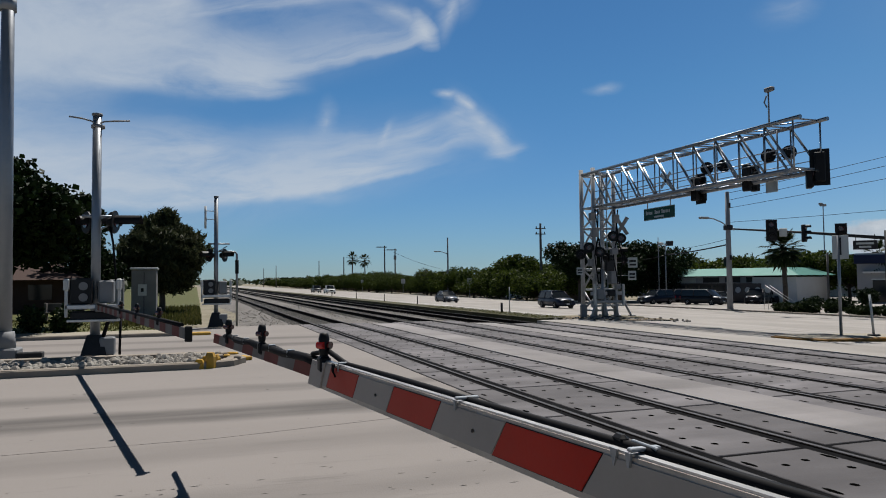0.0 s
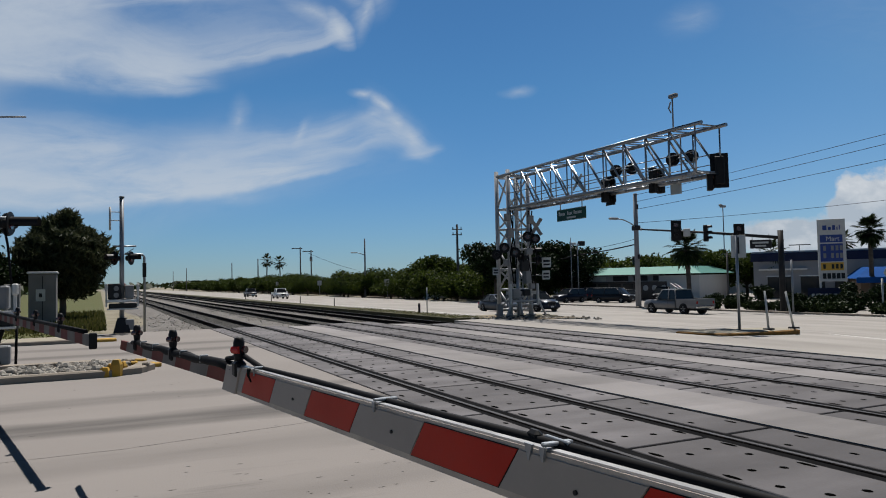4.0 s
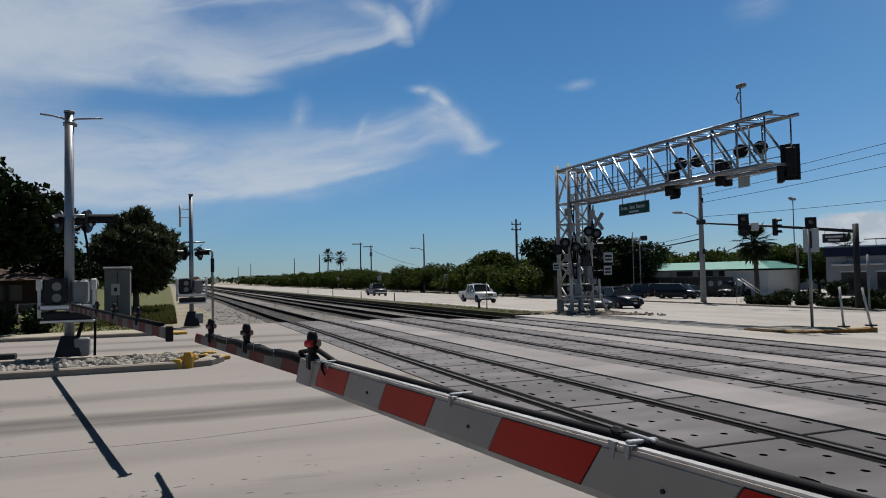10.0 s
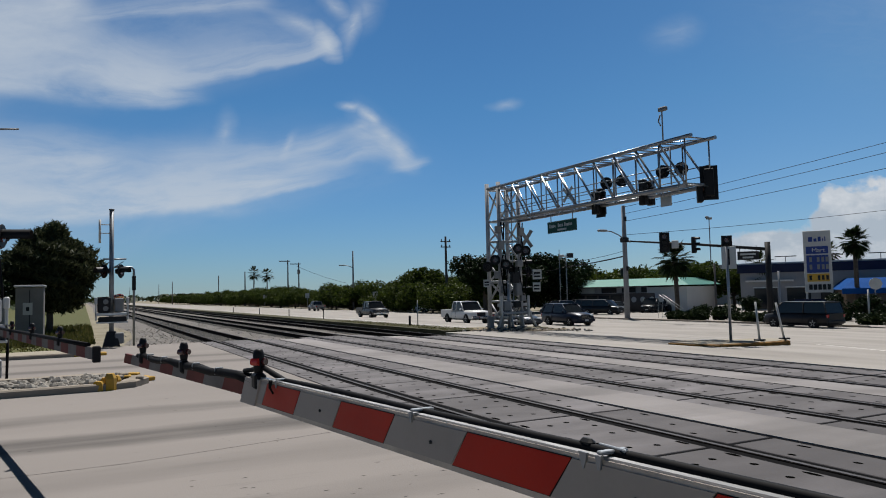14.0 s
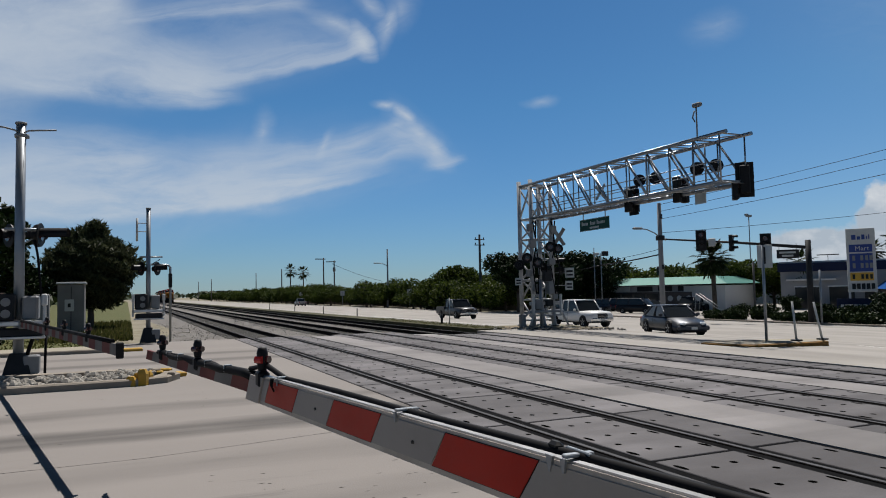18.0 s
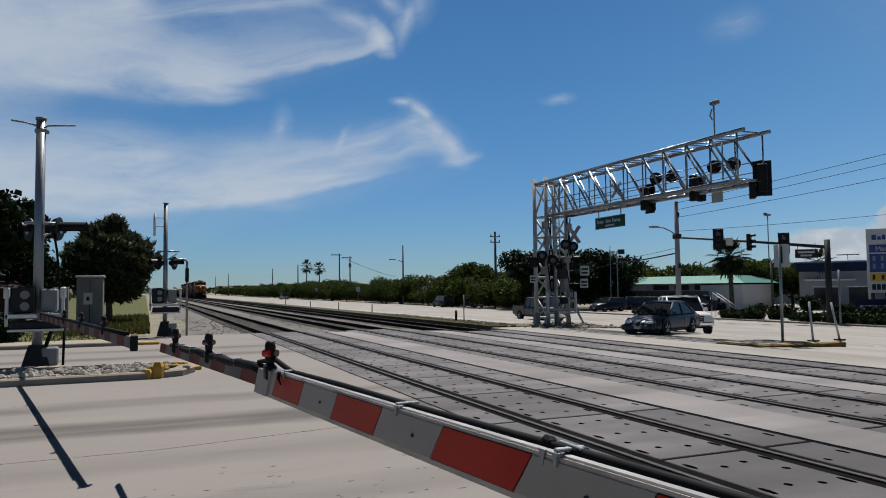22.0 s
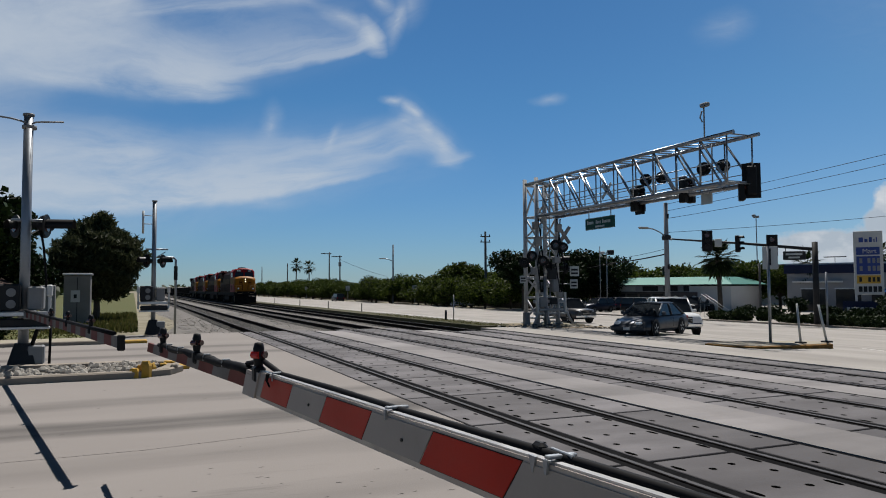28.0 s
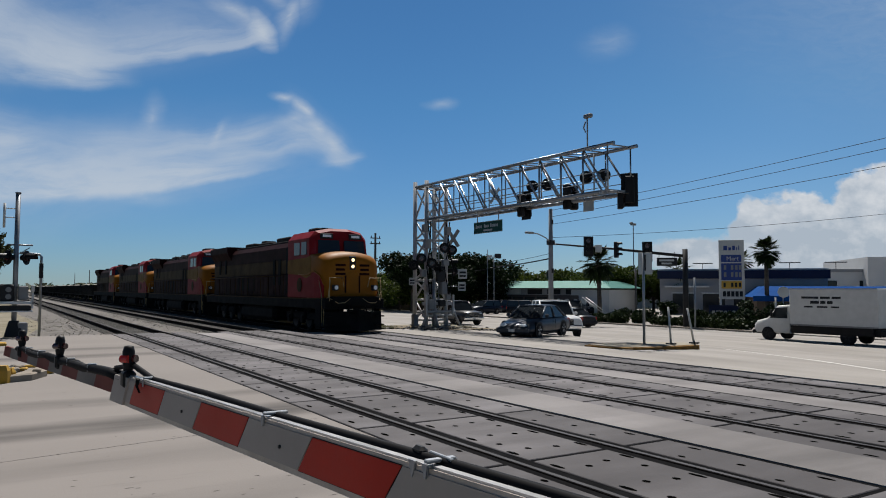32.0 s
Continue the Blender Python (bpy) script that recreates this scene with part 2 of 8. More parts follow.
def mat(name, color, rough=0.6, metal=0.0, var=0.15, scale=3.0, bump=0.1, fine=60.0, tint=None, spread=0.0, coat=0.0, emit=0.0, spots=None, stretch=(1, 1, 1), spec=None, still=False, lanes=()):
    """A paint, stone or metal: base colour with broad and fine variation, relief and uneven gloss."""
    if name in MATS:
        return MATS[name]
    m = MATS[name] = bpy.data.materials.new(name)
    m.use_nodes = True
    t = m.node_tree
    b = t.nodes["Principled BSDF"]
    N, link = t.nodes.new, t.links.new
    at = N("ShaderNodeNewGeometry").outputs["Position"] if still else N("ShaderNodeTexCoord").outputs["Object"]
    mp = N("ShaderNodeMapping")
    mp.inputs["Scale"].default_value = stretch
    link(at, mp.inputs["Vector"])
    at = mp.outputs[0]
    broad, grain = N("ShaderNodeTexNoise"), N("ShaderNodeTexNoise")
    for n, s, d in ((broad, scale, 5), (grain, fine, 3)):
        link(at, n.inputs["Vector"])
        n.inputs["Scale"].default_value, n.inputs["Detail"].default_value = s, d
    other = tint or tuple(c * 0.6 for c in color)
    mix = N("ShaderNodeMix")
    mix.data_type = "RGBA"
    mix.inputs["A"].default_value, mix.inputs["B"].default_value = (*color, 1), (*other, 1)
    ramp = N("ShaderNodeMapRange")
    ramp.inputs["From Min"].default_value, ramp.inputs["From Max"].default_value = 0.35, 0.75
    ramp.inputs["To Max"].default_value = min(1.0, var * 3)
    link(broad.outputs["Fac"], ramp.inputs["Value"])
    link(ramp.outputs[0], mix.inputs["Factor"])
    hue = N("ShaderNodeHueSaturation")
    link(mix.outputs["Result"], hue.inputs["Color"])
    val = N("ShaderNodeMath")
    val.operation = "MULTIPLY_ADD"
    link(grain.outputs["Fac"], val.inputs[0])
    val.inputs[1].default_value, val.inputs[2].default_value = var, 1 - var / 2
    out = val.outputs[0]
    if spread:
        info = N("ShaderNodeObjectInfo")
        sp = N("ShaderNodeMath")
        sp.operation = "MULTIPLY_ADD"
        link(info.outputs["Random"], sp.inputs[0])
        sp.inputs[1].default_value, sp.inputs[2].default_value = spread, 1 - spread / 2
        ml = N("ShaderNodeMath")
        ml.operation = "MULTIPLY"
        link(out, ml.inputs[0])
        link(sp.outputs[0], ml.inputs[1])
        out = ml.outputs[0]
    link(out, hue.inputs["Value"])
    last = hue.outputs["Color"]
    if spots:
        sc, size, col = spots
        st = N("ShaderNodeTexNoise")
        link(at, st.inputs["Vector"])
        st.inputs["Scale"].default_value, st.inputs["Detail"].default_value = sc, 6
        sr = N("ShaderNodeMapRange")
        sr.inputs["From Min"].default_value, sr.inputs["From Max"].default_value = 1 - size, 1 - size + 0.12
        link(st.outputs["Fac"], sr.inputs["Value"])
        sm = N("ShaderNodeMix")
        sm.data_type = "RGBA"
        link(sr.outputs[0], sm.inputs["Factor"])
        link(last, sm.inputs["A"])
        sm.inputs["B"].default_value = (*col, 1)
        last = sm.outputs["Result"]
    if lanes:
        # wheel paths and broader darkening of the road, running along x at the given y, broken up by long stains
        flat = N("ShaderNodeSeparateXYZ")
        link(N("ShaderNodeNewGeometry").outputs["Position"], flat.inputs[0])
        pm = N("ShaderNodeMapping")
        pm.inputs["Scale"].default_value = (0.22, 1.1, 1)
        link(N("ShaderNodeNewGeometry").outputs["Position"], pm.inputs["Vector"])
        long_ = N("ShaderNodeTexNoise")
        link(pm.outputs[0], long_.inputs["Vector"])
        long_.inputs["Scale"].default_value, long_.inputs["Detail"].default_value = 1.1, 7

        def calc(op, x, y, clamp=False):
            n = N("ShaderNodeMath")
            n.operation, n.use_clamp = op, clamp
            for q, v in enumerate((x, y)):
                if isinstance(v, bpy.types.NodeSocket):
                    link(v, n.inputs[q])
                else:
                    n.inputs[q].default_value = v
            return n.outputs[0]
        wave = calc("ADD", flat.outputs[1], calc("MULTIPLY", calc("SUBTRACT", long_.outputs["Fac"], 0.5), 1.2))
        worn = None
        for c, w, k in lanes:
            d = calc("DIVIDE", calc("SUBTRACT", wave, c), w)
            one = calc("MULTIPLY", calc("SUBTRACT", 1.0, calc("MULTIPLY", d, d), True), k)
            worn = one if worn is None else calc("MAXIMUM", worn, one)
        worn = calc("ADD", worn, calc("MULTIPLY", calc("SUBTRACT", long_.outputs["Fac"], 0.52), 1.6), True)
        wm = N("ShaderNodeMix")
        wm.data_type = "RGBA"
        link(worn, wm.inputs["Factor"])
        link(last, wm.inputs["A"])
        wm.inputs["B"].default_value = tuple(c * 0.42 for c in color) + (1,)
        last = wm.outputs["Result"]
    link(last, b.inputs["Base Color"])
    rr = N("ShaderNodeMapRange")
    rr.inputs["To Min"].default_value, rr.inputs["To Max"].default_value = max(0.02, rough - 0.12), min(1, rough + 0.12)
    link(broad.outputs["Fac"], rr.inputs["Value"])
    link(rr.outputs[0], b.inputs["Roughness"])
    b.inputs["Metallic"].default_value = metal
    b.inputs["Specular IOR Level"].default_value = spec if spec is not None else (0.5 if rough < 0.5 else 0.14)
    b.inputs["Coat Weight"].default_value = coat
    if bump:
        bp = N("ShaderNodeBump")
        bp.inputs["Strength"].default_value, bp.inputs["Distance"].default_value = bump, 0.01
        link(grain.outputs["Fac"], bp.inputs["Height"])
        link(bp.outputs[0], b.inputs["Normal"])
    if emit:
        b.inputs["Emission Color"].default_value, b.inputs["Emission Strength"].default_value = (*color, 1), emit
    return m


def leafy(name, color, color2, rough=0.55, through_=0.10):
    """Foliage: each clump its own green, a little light through the leaf."""
    m = bpy.data.materials.new(name)
    m.use_nodes = True
    t = m.node_tree
    b = t.nodes["Principled BSDF"]
    geo = t.nodes.new("ShaderNodeNewGeometry")
    mix = t.nodes.new("ShaderNodeMix")
    mix.data_type = "RGBA"
    mix.inputs["A"].default_value, mix.inputs["B"].default_value = (*color, 1), (*color2, 1)
    t.links.new(geo.outputs["Random Per Island"], mix.inputs["Factor"])
    t.links.new(mix.outputs["Result"], b.inputs["Base Color"])
    b.inputs["Roughness"].default_value = rough
    b.inputs["Specular IOR Level"].default_value = 0.06
    thru = t.nodes.new("ShaderNodeBsdfTranslucent")
    t.links.new(mix.outputs["Result"], thru.inputs["Color"])
    both = t.nodes.new("ShaderNodeMixShader")
    both.inputs[0].default_value = through_
    t.links.new(b.outputs[0], both.inputs[1])
    t.links.new(thru.outputs[0], both.inputs[2])
    t.links.new(both.outputs[0], t.nodes["Material Output"].inputs["Surface"])
    return m


def glassy(name, color, rough=0.05):
    """Dark tinted pane."""
    m = bpy.data.materials.new(name)
    m.use_nodes = True
    b = m.node_tree.nodes["Principled BSDF"]
    b.inputs["Base Color"].default_value = (*color, 1)
    b.inputs["Roughness"].default_value = rough
    b.inputs["Specular IOR Level"].default_value = 0.3
    return m


def road_mat(name):
    """Pale worn concrete: wheel paths darkened along the lanes, stains drawn out with the traffic, fine grit."""
    m = MATS[name] = bpy.data.materials.new(name)
    m.use_nodes = True
    t = m.node_tree
    b = t.nodes["Principled BSDF"]

    def math_(op, x, y=0.0, z=0.0, clamp=False):
        n = t.nodes.new("ShaderNodeMath")
        n.operation, n.use_clamp = op, clamp
        for i, v in enumerate((x, y, z)):
            if isinstance(v, bpy.types.NodeSocket):
                t.links.new(v, n.inputs[i])
            else:
                n.inputs[i].default_value = v
        return n.outputs[0]

    def noise(scale, detail, stretch, rough=0.55):
        mp = t.nodes.new("ShaderNodeMapping")
        mp.inputs["Scale"].default_value = stretch
        t.links.new(at, mp.inputs["Vector"])
        n = t.nodes.new("ShaderNodeTexNoise")
        t.links.new(mp.outputs[0], n.inputs["Vector"])
        n.inputs["Scale"].default_value, n.inputs["Detail"].default_value, n.inputs["Roughness"].default_value = scale, detail, rough
        return n.outputs["Fac"]

    at = t.nodes.new("ShaderNodeTexCoord").outputs["Object"]
    sep = t.nodes.new("ShaderNodeSeparateXYZ")
    t.links.new(at, sep.inputs[0])
    wob = noise(0.5, 4, (0.5, 1, 1))
    y = math_("ADD", sep.outputs[1], math_("MULTIPLY", math_("SUBTRACT", wob, 0.5), 1.1))
    dark = None
    for c, w, k in ((10.9, 0.75, 1.0), (13.2, 0.6, 0.55), (8.5, 0.5, 0.3), (6.6, 0.5, 0.35), (4.6, 0.5, 0.35), (22.2, 0.7, 0.7), (24.9, 0.6, 0.55)):
        d = math_("DIVIDE", math_("SUBTRACT", y, c), w)
        g = math_("MULTIPLY", math_("SUBTRACT", 1.0, math_("MULTIPLY", d, d), clamp=True), k)
        dark = g if dark is None else math_("MAXIMUM", dark, g)
    patchy = noise(0.9, 6, (0.16, 1.3, 1))
    dark = math_("MULTIPLY", dark, math_("MULTIPLY_ADD", patchy, 2.6, -0.40, clamp=True), clamp=True)
    stain = math_("MULTIPLY", math_("SUBTRACT", noise(2.2, 8, (0.22, 1.6, 1), 0.68), 0.585), 5.0, clamp=True)
    near = math_("SUBTRACT", 1.0, math_("DIVIDE", math_("ABSOLUTE", math_("SUBTRACT", y, 6.6)), 1.9), clamp=True)
    stain = math_("MULTIPLY", stain, math_("MULTIPLY_ADD", near, 0.9, 0.25, clamp=True))
    speck = math_("MULTIPLY", math_("SUBTRACT", noise(11, 4, (0.5, 1.2, 1), 0.7), 0.66), 9.0, clamp=True)
    fac = math_("ADD", math_("MULTIPLY", dark, 0.85), math_("ADD", math_("MULTIPLY", stain, 0.55), math_("MULTIPLY", speck, 0.5)), clamp=True)
    mix = t.nodes.new("ShaderNodeMix")
    mix.data_type = "RGBA"
    mix.inputs["A"].default_value, mix.inputs["B"].default_value = (0.198, 0.181, 0.169, 1), (0.058, 0.054, 0.052, 1)
    t.links.new(fac, mix.inputs["Factor"])
    hue = t.nodes.new("ShaderNodeHueSaturation")
    t.links.new(mix.outputs["Result"], hue.inputs["Color"])
    t.links.new(math_("ADD", math_("MULTIPLY_ADD", noise(0.35, 6, (0.3, 1, 1)), 0.36, 0.82), math_("MULTIPLY_ADD", noise(60, 3, (1, 1, 1)), 0.12, -0.06)), hue.inputs["Value"])
    t.links.new(hue.outputs[0], b.inputs["Base Color"])
    b.inputs["Roughness"].default_value = 0.9
    b.inputs["Specular IOR Level"].default_value = 0.12
    bp = t.nodes.new("ShaderNodeBump")
    bp.inputs["Strength"].default_value, bp.inputs["Distance"].default_value = 0.3, 0.01
    t.links.new(noise(45, 4, (1, 1, 1)), bp.inputs["Height"])
    t.links.new(bp.outputs[0], b.inputs["Normal"])
    return m


# The first, broadest band darkens the near panels to suit the camera's view.
LANES = ((5.0, 3.0, 0.72), (8.4, 0.7, 0.35), (10.9, 0.8, 0.45), (13.4, 0.7, 0.35), (21.5, 1.0, 0.4), (24.6, 0.8, 0.35))
M_ROAD = road_mat("road_concrete")
M_HIGHWAY = mat("bleached_asphalt", (0.273, 0.2562, 0.2366), 0.88, var=0.24, scale=0.55, bump=0.25, fine=40, tint=(0.1645, 0.1526, 0.14), stretch=(1, 0.3, 1), spots=(1.3, 0.29, (0.182, 0.168, 0.154)))
M_STREAK = mat("dark_grit", (0.035, 0.032, 0.03), 0.8, var=0.3, scale=1.2, bump=0.1, tint=(0.07, 0.062, 0.055))
M_PANEL = mat("crossing_panel", (0.132, 0.1245, 0.129), 0.85, var=0.24, scale=1.3, bump=0.25, fine=55, tint=(0.0651, 0.062, 0.0639), spread=0.4, spots=(4.0, 0.29, (0.0422, 0.0403, 0.0403)), stretch=(0.55, 1, 1), still=True, lanes=LANES)
M_FILL = mat("track_infill", (0.222, 0.209, 0.207), 0.85, var=0.22, scale=0.6, bump=0.25, tint=(0.112, 0.1064, 0.1036), spots=(2.2, 0.31, (0.105, 0.0994, 0.0966)), stretch=(1, 0.35, 1), lanes=LANES)
M_JOINT = mat("gap_shade", (0.007, 0.007, 0.0075), 0.95, var=0.3, bump=0.2, spec=0.02)
M_SLOT = mat("slot_shade", (0.003, 0.003, 0.003), 0.95, var=0.3, spec=0.0)
M_RAIL = mat("rail_steel", (0.075, 0.073, 0.076), 0.6, 0.1, var=0.3, scale=2, bump=0.05, spec=0.05)
# Rail sides are near black: their shadow is put into the colour.
M_RAILSIDE = mat("shaded_rail_side", (0.014, 0.011, 0.010), 0.9, var=0.3, scale=4, spec=0.03)
M_BALLAST = mat("ballast", (0.1512, 0.1404, 0.1296), 0.95, var=0.45, scale=1.4, bump=1.0, fine=14, tint=(0.0864, 0.0806, 0.0756))
M_STONE = mat("white_rock", (0.2808, 0.2636, 0.234), 0.9, var=0.35, scale=5, bump=0.4, fine=30, tint=(0.1716, 0.156, 0.1365), spread=0.3)
M_TIE = mat("concrete_tie", (0.144, 0.1368, 0.126), 0.9, var=0.25, scale=3, bump=0.3)
M_SAND = mat("sandy_ground", (0.2016, 0.18, 0.1368), 0.95, var=0.3, scale=0.7, bump=0.5, fine=20, tint=(0.1368, 0.1224, 0.0792), spots=(1.5, 0.32, (0.1008, 0.1152, 0.0432)))
M_GRASS = mat("dry_grass", (0.06, 0.0704, 0.0192), 0.95, var=0.4, scale=1.0, bump=0.8, fine=25, tint=(0.084, 0.076, 0.0336))
M_VERGE = mat("dry_verge", (0.0595, 0.0532, 0.028), 0.95, var=0.4, scale=1.0, bump=0.8, fine=25, tint=(0.035, 0.0364, 0.0154))
M_KERB = mat("kerb_concrete", (0.2475, 0.2137, 0.1762), 0.85, var=0.2, scale=1.5, bump=0.3, tint=(0.1425, 0.1275, 0.105), spots=(4, 0.3, (0.165, 0.15, 0.1275)))
M_WALK = mat("pavement_concrete", (0.2592, 0.234, 0.1872), 0.85, var=0.15, scale=0.8, bump=0.2, tint=(0.1944, 0.1728, 0.1368))
M_YELLOW = mat("yellow_paint", (0.416, 0.232, 0.024), 0.7, var=0.25, scale=4, bump=0.2, tint=(0.288, 0.2, 0.072), spots=(6, 0.3, (0.36, 0.32, 0.264)))
M_YELLOWDULL = mat("worn_yellow_paint", (0.20, 0.10, 0.02), 0.75, var=0.3, scale=4, bump=0.2, tint=(0.07,0.045,0.02))
M_WHITELINE = mat("road_marking", (0.5616, 0.5472, 0.5184), 0.75, var=0.2, scale=4, bump=0.1, tint=(0.2736, 0.2592, 0.2376))
M_SEAL = mat("black_sealant", (0.02, 0.02, 0.021), 0.6, var=0.3, bump=0.2)
M_GALV = mat("galvanised_steel", (0.2125, 0.2295, 0.2507), 0.45, 0.6, var=0.18, scale=6, bump=0.05, tint=(0.255, 0.272, 0.289))
M_ALU = mat("bright_aluminium", (0.448, 0.456, 0.472), 0.34, 0.8, var=0.1, scale=6, bump=0.03)
# Darker than the metal itself: the backlit look is put into the truss colour.
M_TRUSS = mat("backlit_aluminium", (0.255, 0.2677, 0.2848), 0.30, 0.85, var=0.22, scale=5, bump=0.05, tint=(0.1615, 0.17, 0.1827))
# Tower colour is lightened so that its shaded side shows brighter.
M_TOWER = mat("brightened_grey_aluminium", (0.40, 0.405, 0.41), 0.55, 0.15, var=0.25, scale=4, bump=0.05, tint=(0.24, 0.243, 0.25), spec=0.2)
M_ARMEDGE = mat("cream_arm_edging", (0.42, 0.375, 0.33), 0.6, var=0.25, scale=4, bump=0.03, tint=(0.21, 0.185, 0.165), spec=0.15)
M_GREYPAINT = mat("grey_paint", (0.2,0.205,0.21), 0.55, 0.1, var=0.15, scale=3, bump=0.05)
M_CASE = mat("signal_case_paint", (0.19, 0.182, 0.178), 0.6, 0.1, var=0.2, scale=1.5, bump=0.05, tint=(0.14,0.135,0.13))
M_WHITEPAINT = mat("white_paint", (0.496, 0.496, 0.48), 0.5, var=0.1, scale=3, bump=0.05)
M_BLACK = mat("black_paint", (0.010, 0.010, 0.011), 0.5, spec=0.15, var=0.2, scale=3, bump=0.05)
M_DARKBOX = mat("dark_housing", (0.022, 0.023, 0.025), 0.55, spec=0.15, var=0.2, scale=3, bump=0.05)
# Arm tape colours hold the shade of the side turned from the sun.
M_ARMWHITE = mat("reflective_white", (0.262, 0.243, 0.228), 0.42, var=0.08, scale=3, bump=0.03, spots=(9, 0.26, (0.19, 0.186, 0.182)), spec=0.2)
M_ARMRED = mat("reflective_red", (0.34, 0.010, 0.004), 0.4, var=0.1, scale=3, bump=0.03, spots=(9, 0.26, (0.22, 0.012, 0.008)), spec=0.15)
# The far tapes mix grime and more of that shade into the colour.
M_DARKWHITE = mat("shaded_grimy_white_tape", (0.15, 0.138, 0.13), 0.6, var=0.3, scale=2.5, bump=0.03, tint=(0.09, 0.082, 0.077), spec=0.15)
M_DARKRED = mat("shaded_grimy_red_tape", (0.13, 0.022, 0.017), 0.6, var=0.3, scale=2.5, bump=0.03, tint=(0.08, 0.018, 0.014), spec=0.15)
M_LENSRED = mat("red_lens", (0.05, 0.008, 0.008), 0.25, var=0.1, coat=0.5)
M_LENSLIT = mat("lit_red_lens", (0.22, 0.012, 0.01), 0.25, var=0.05, emit=0.12)
M_WOOD = mat("weathered_wood", (0.115, 0.105, 0.098), 0.85, var=0.3, scale=2, bump=0.3, stretch=(1, 1, 0.1))
M_POLECON = mat("concrete_pole", (0.23, 0.235, 0.245), 0.8, var=0.15, scale=1.5, bump=0.2)
M_WIRE = mat("black_cable", (0.007, 0.007, 0.008), 0.7, spec=0.08, var=0.1, bump=0)
M_SIGNGREEN = mat("green_sign", (0.008, 0.055, 0.042), 0.5, var=0.1, scale=2, bump=0)
M_SIGNBACK = mat("aluminium_sign_back", (0.42, 0.43, 0.42), 0.5, 0.4, var=0.15, scale=2, bump=0.02)
M_TYRE = mat("tyre_rubber", (0.018, 0.018, 0.019), 0.85, var=0.2, scale=8, bump=0.2)
M_RIM = mat("alloy_rim", (0.26, 0.265, 0.27), 0.4, 0.5, var=0.1, bump=0)
M_GLASS = glassy("car_glass", (0.012, 0.015, 0.018))
M_HEADLAMP = mat("headlamp_lens", (0.75, 0.78, 0.8), 0.12, var=0.1, bump=0, coat=0.8)
M_TAIL = mat("tail_lamp_lens", (0.32, 0.012, 0.012), 0.2, var=0.1, bump=0, coat=0.8)
M_CHROME = mat("chrome", (0.75, 0.75, 0.76), 0.12, 1.0, var=0.05, bump=0)
M_BARK = mat("bark", (0.11, 0.085, 0.065), 0.95, var=0.4, scale=4, bump=0.9, fine=20, stretch=(1, 1, 0.25))
M_PALMBARK = mat("palm_bark", (0.08, 0.068, 0.056), 0.95, var=0.35, scale=3, bump=0.9, fine=14, stretch=(1, 1, 3))
# Greens near black: the shade within the crowns is put into the leaf colour.
M_OAK = leafy("shaded_oak_leaves", (0.0043, 0.0102, 0.0034), (0.0153, 0.0289, 0.0076))
M_PINE = leafy("casuarina_needles", (0.015, 0.023, 0.010), (0.072, 0.078, 0.040), through_=0.25)
M_BUSH = leafy("shrub_leaves", (0.0064, 0.0144, 0.0032), (0.076, 0.104, 0.016), through_=0.28)
M_HEDGE = leafy("hedge_leaves", (0.0076, 0.0153, 0.0051), (0.0289, 0.0425, 0.0127))
M_PALM = leafy("palm_fronds", (0.008, 0.0176, 0.0056), (0.032, 0.0464, 0.0144))
M_BLADES = leafy("grass_blades", (0.032, 0.0416, 0.0096), (0.092, 0.084, 0.0288), through_=0.35)

# ---- mesh tools ----


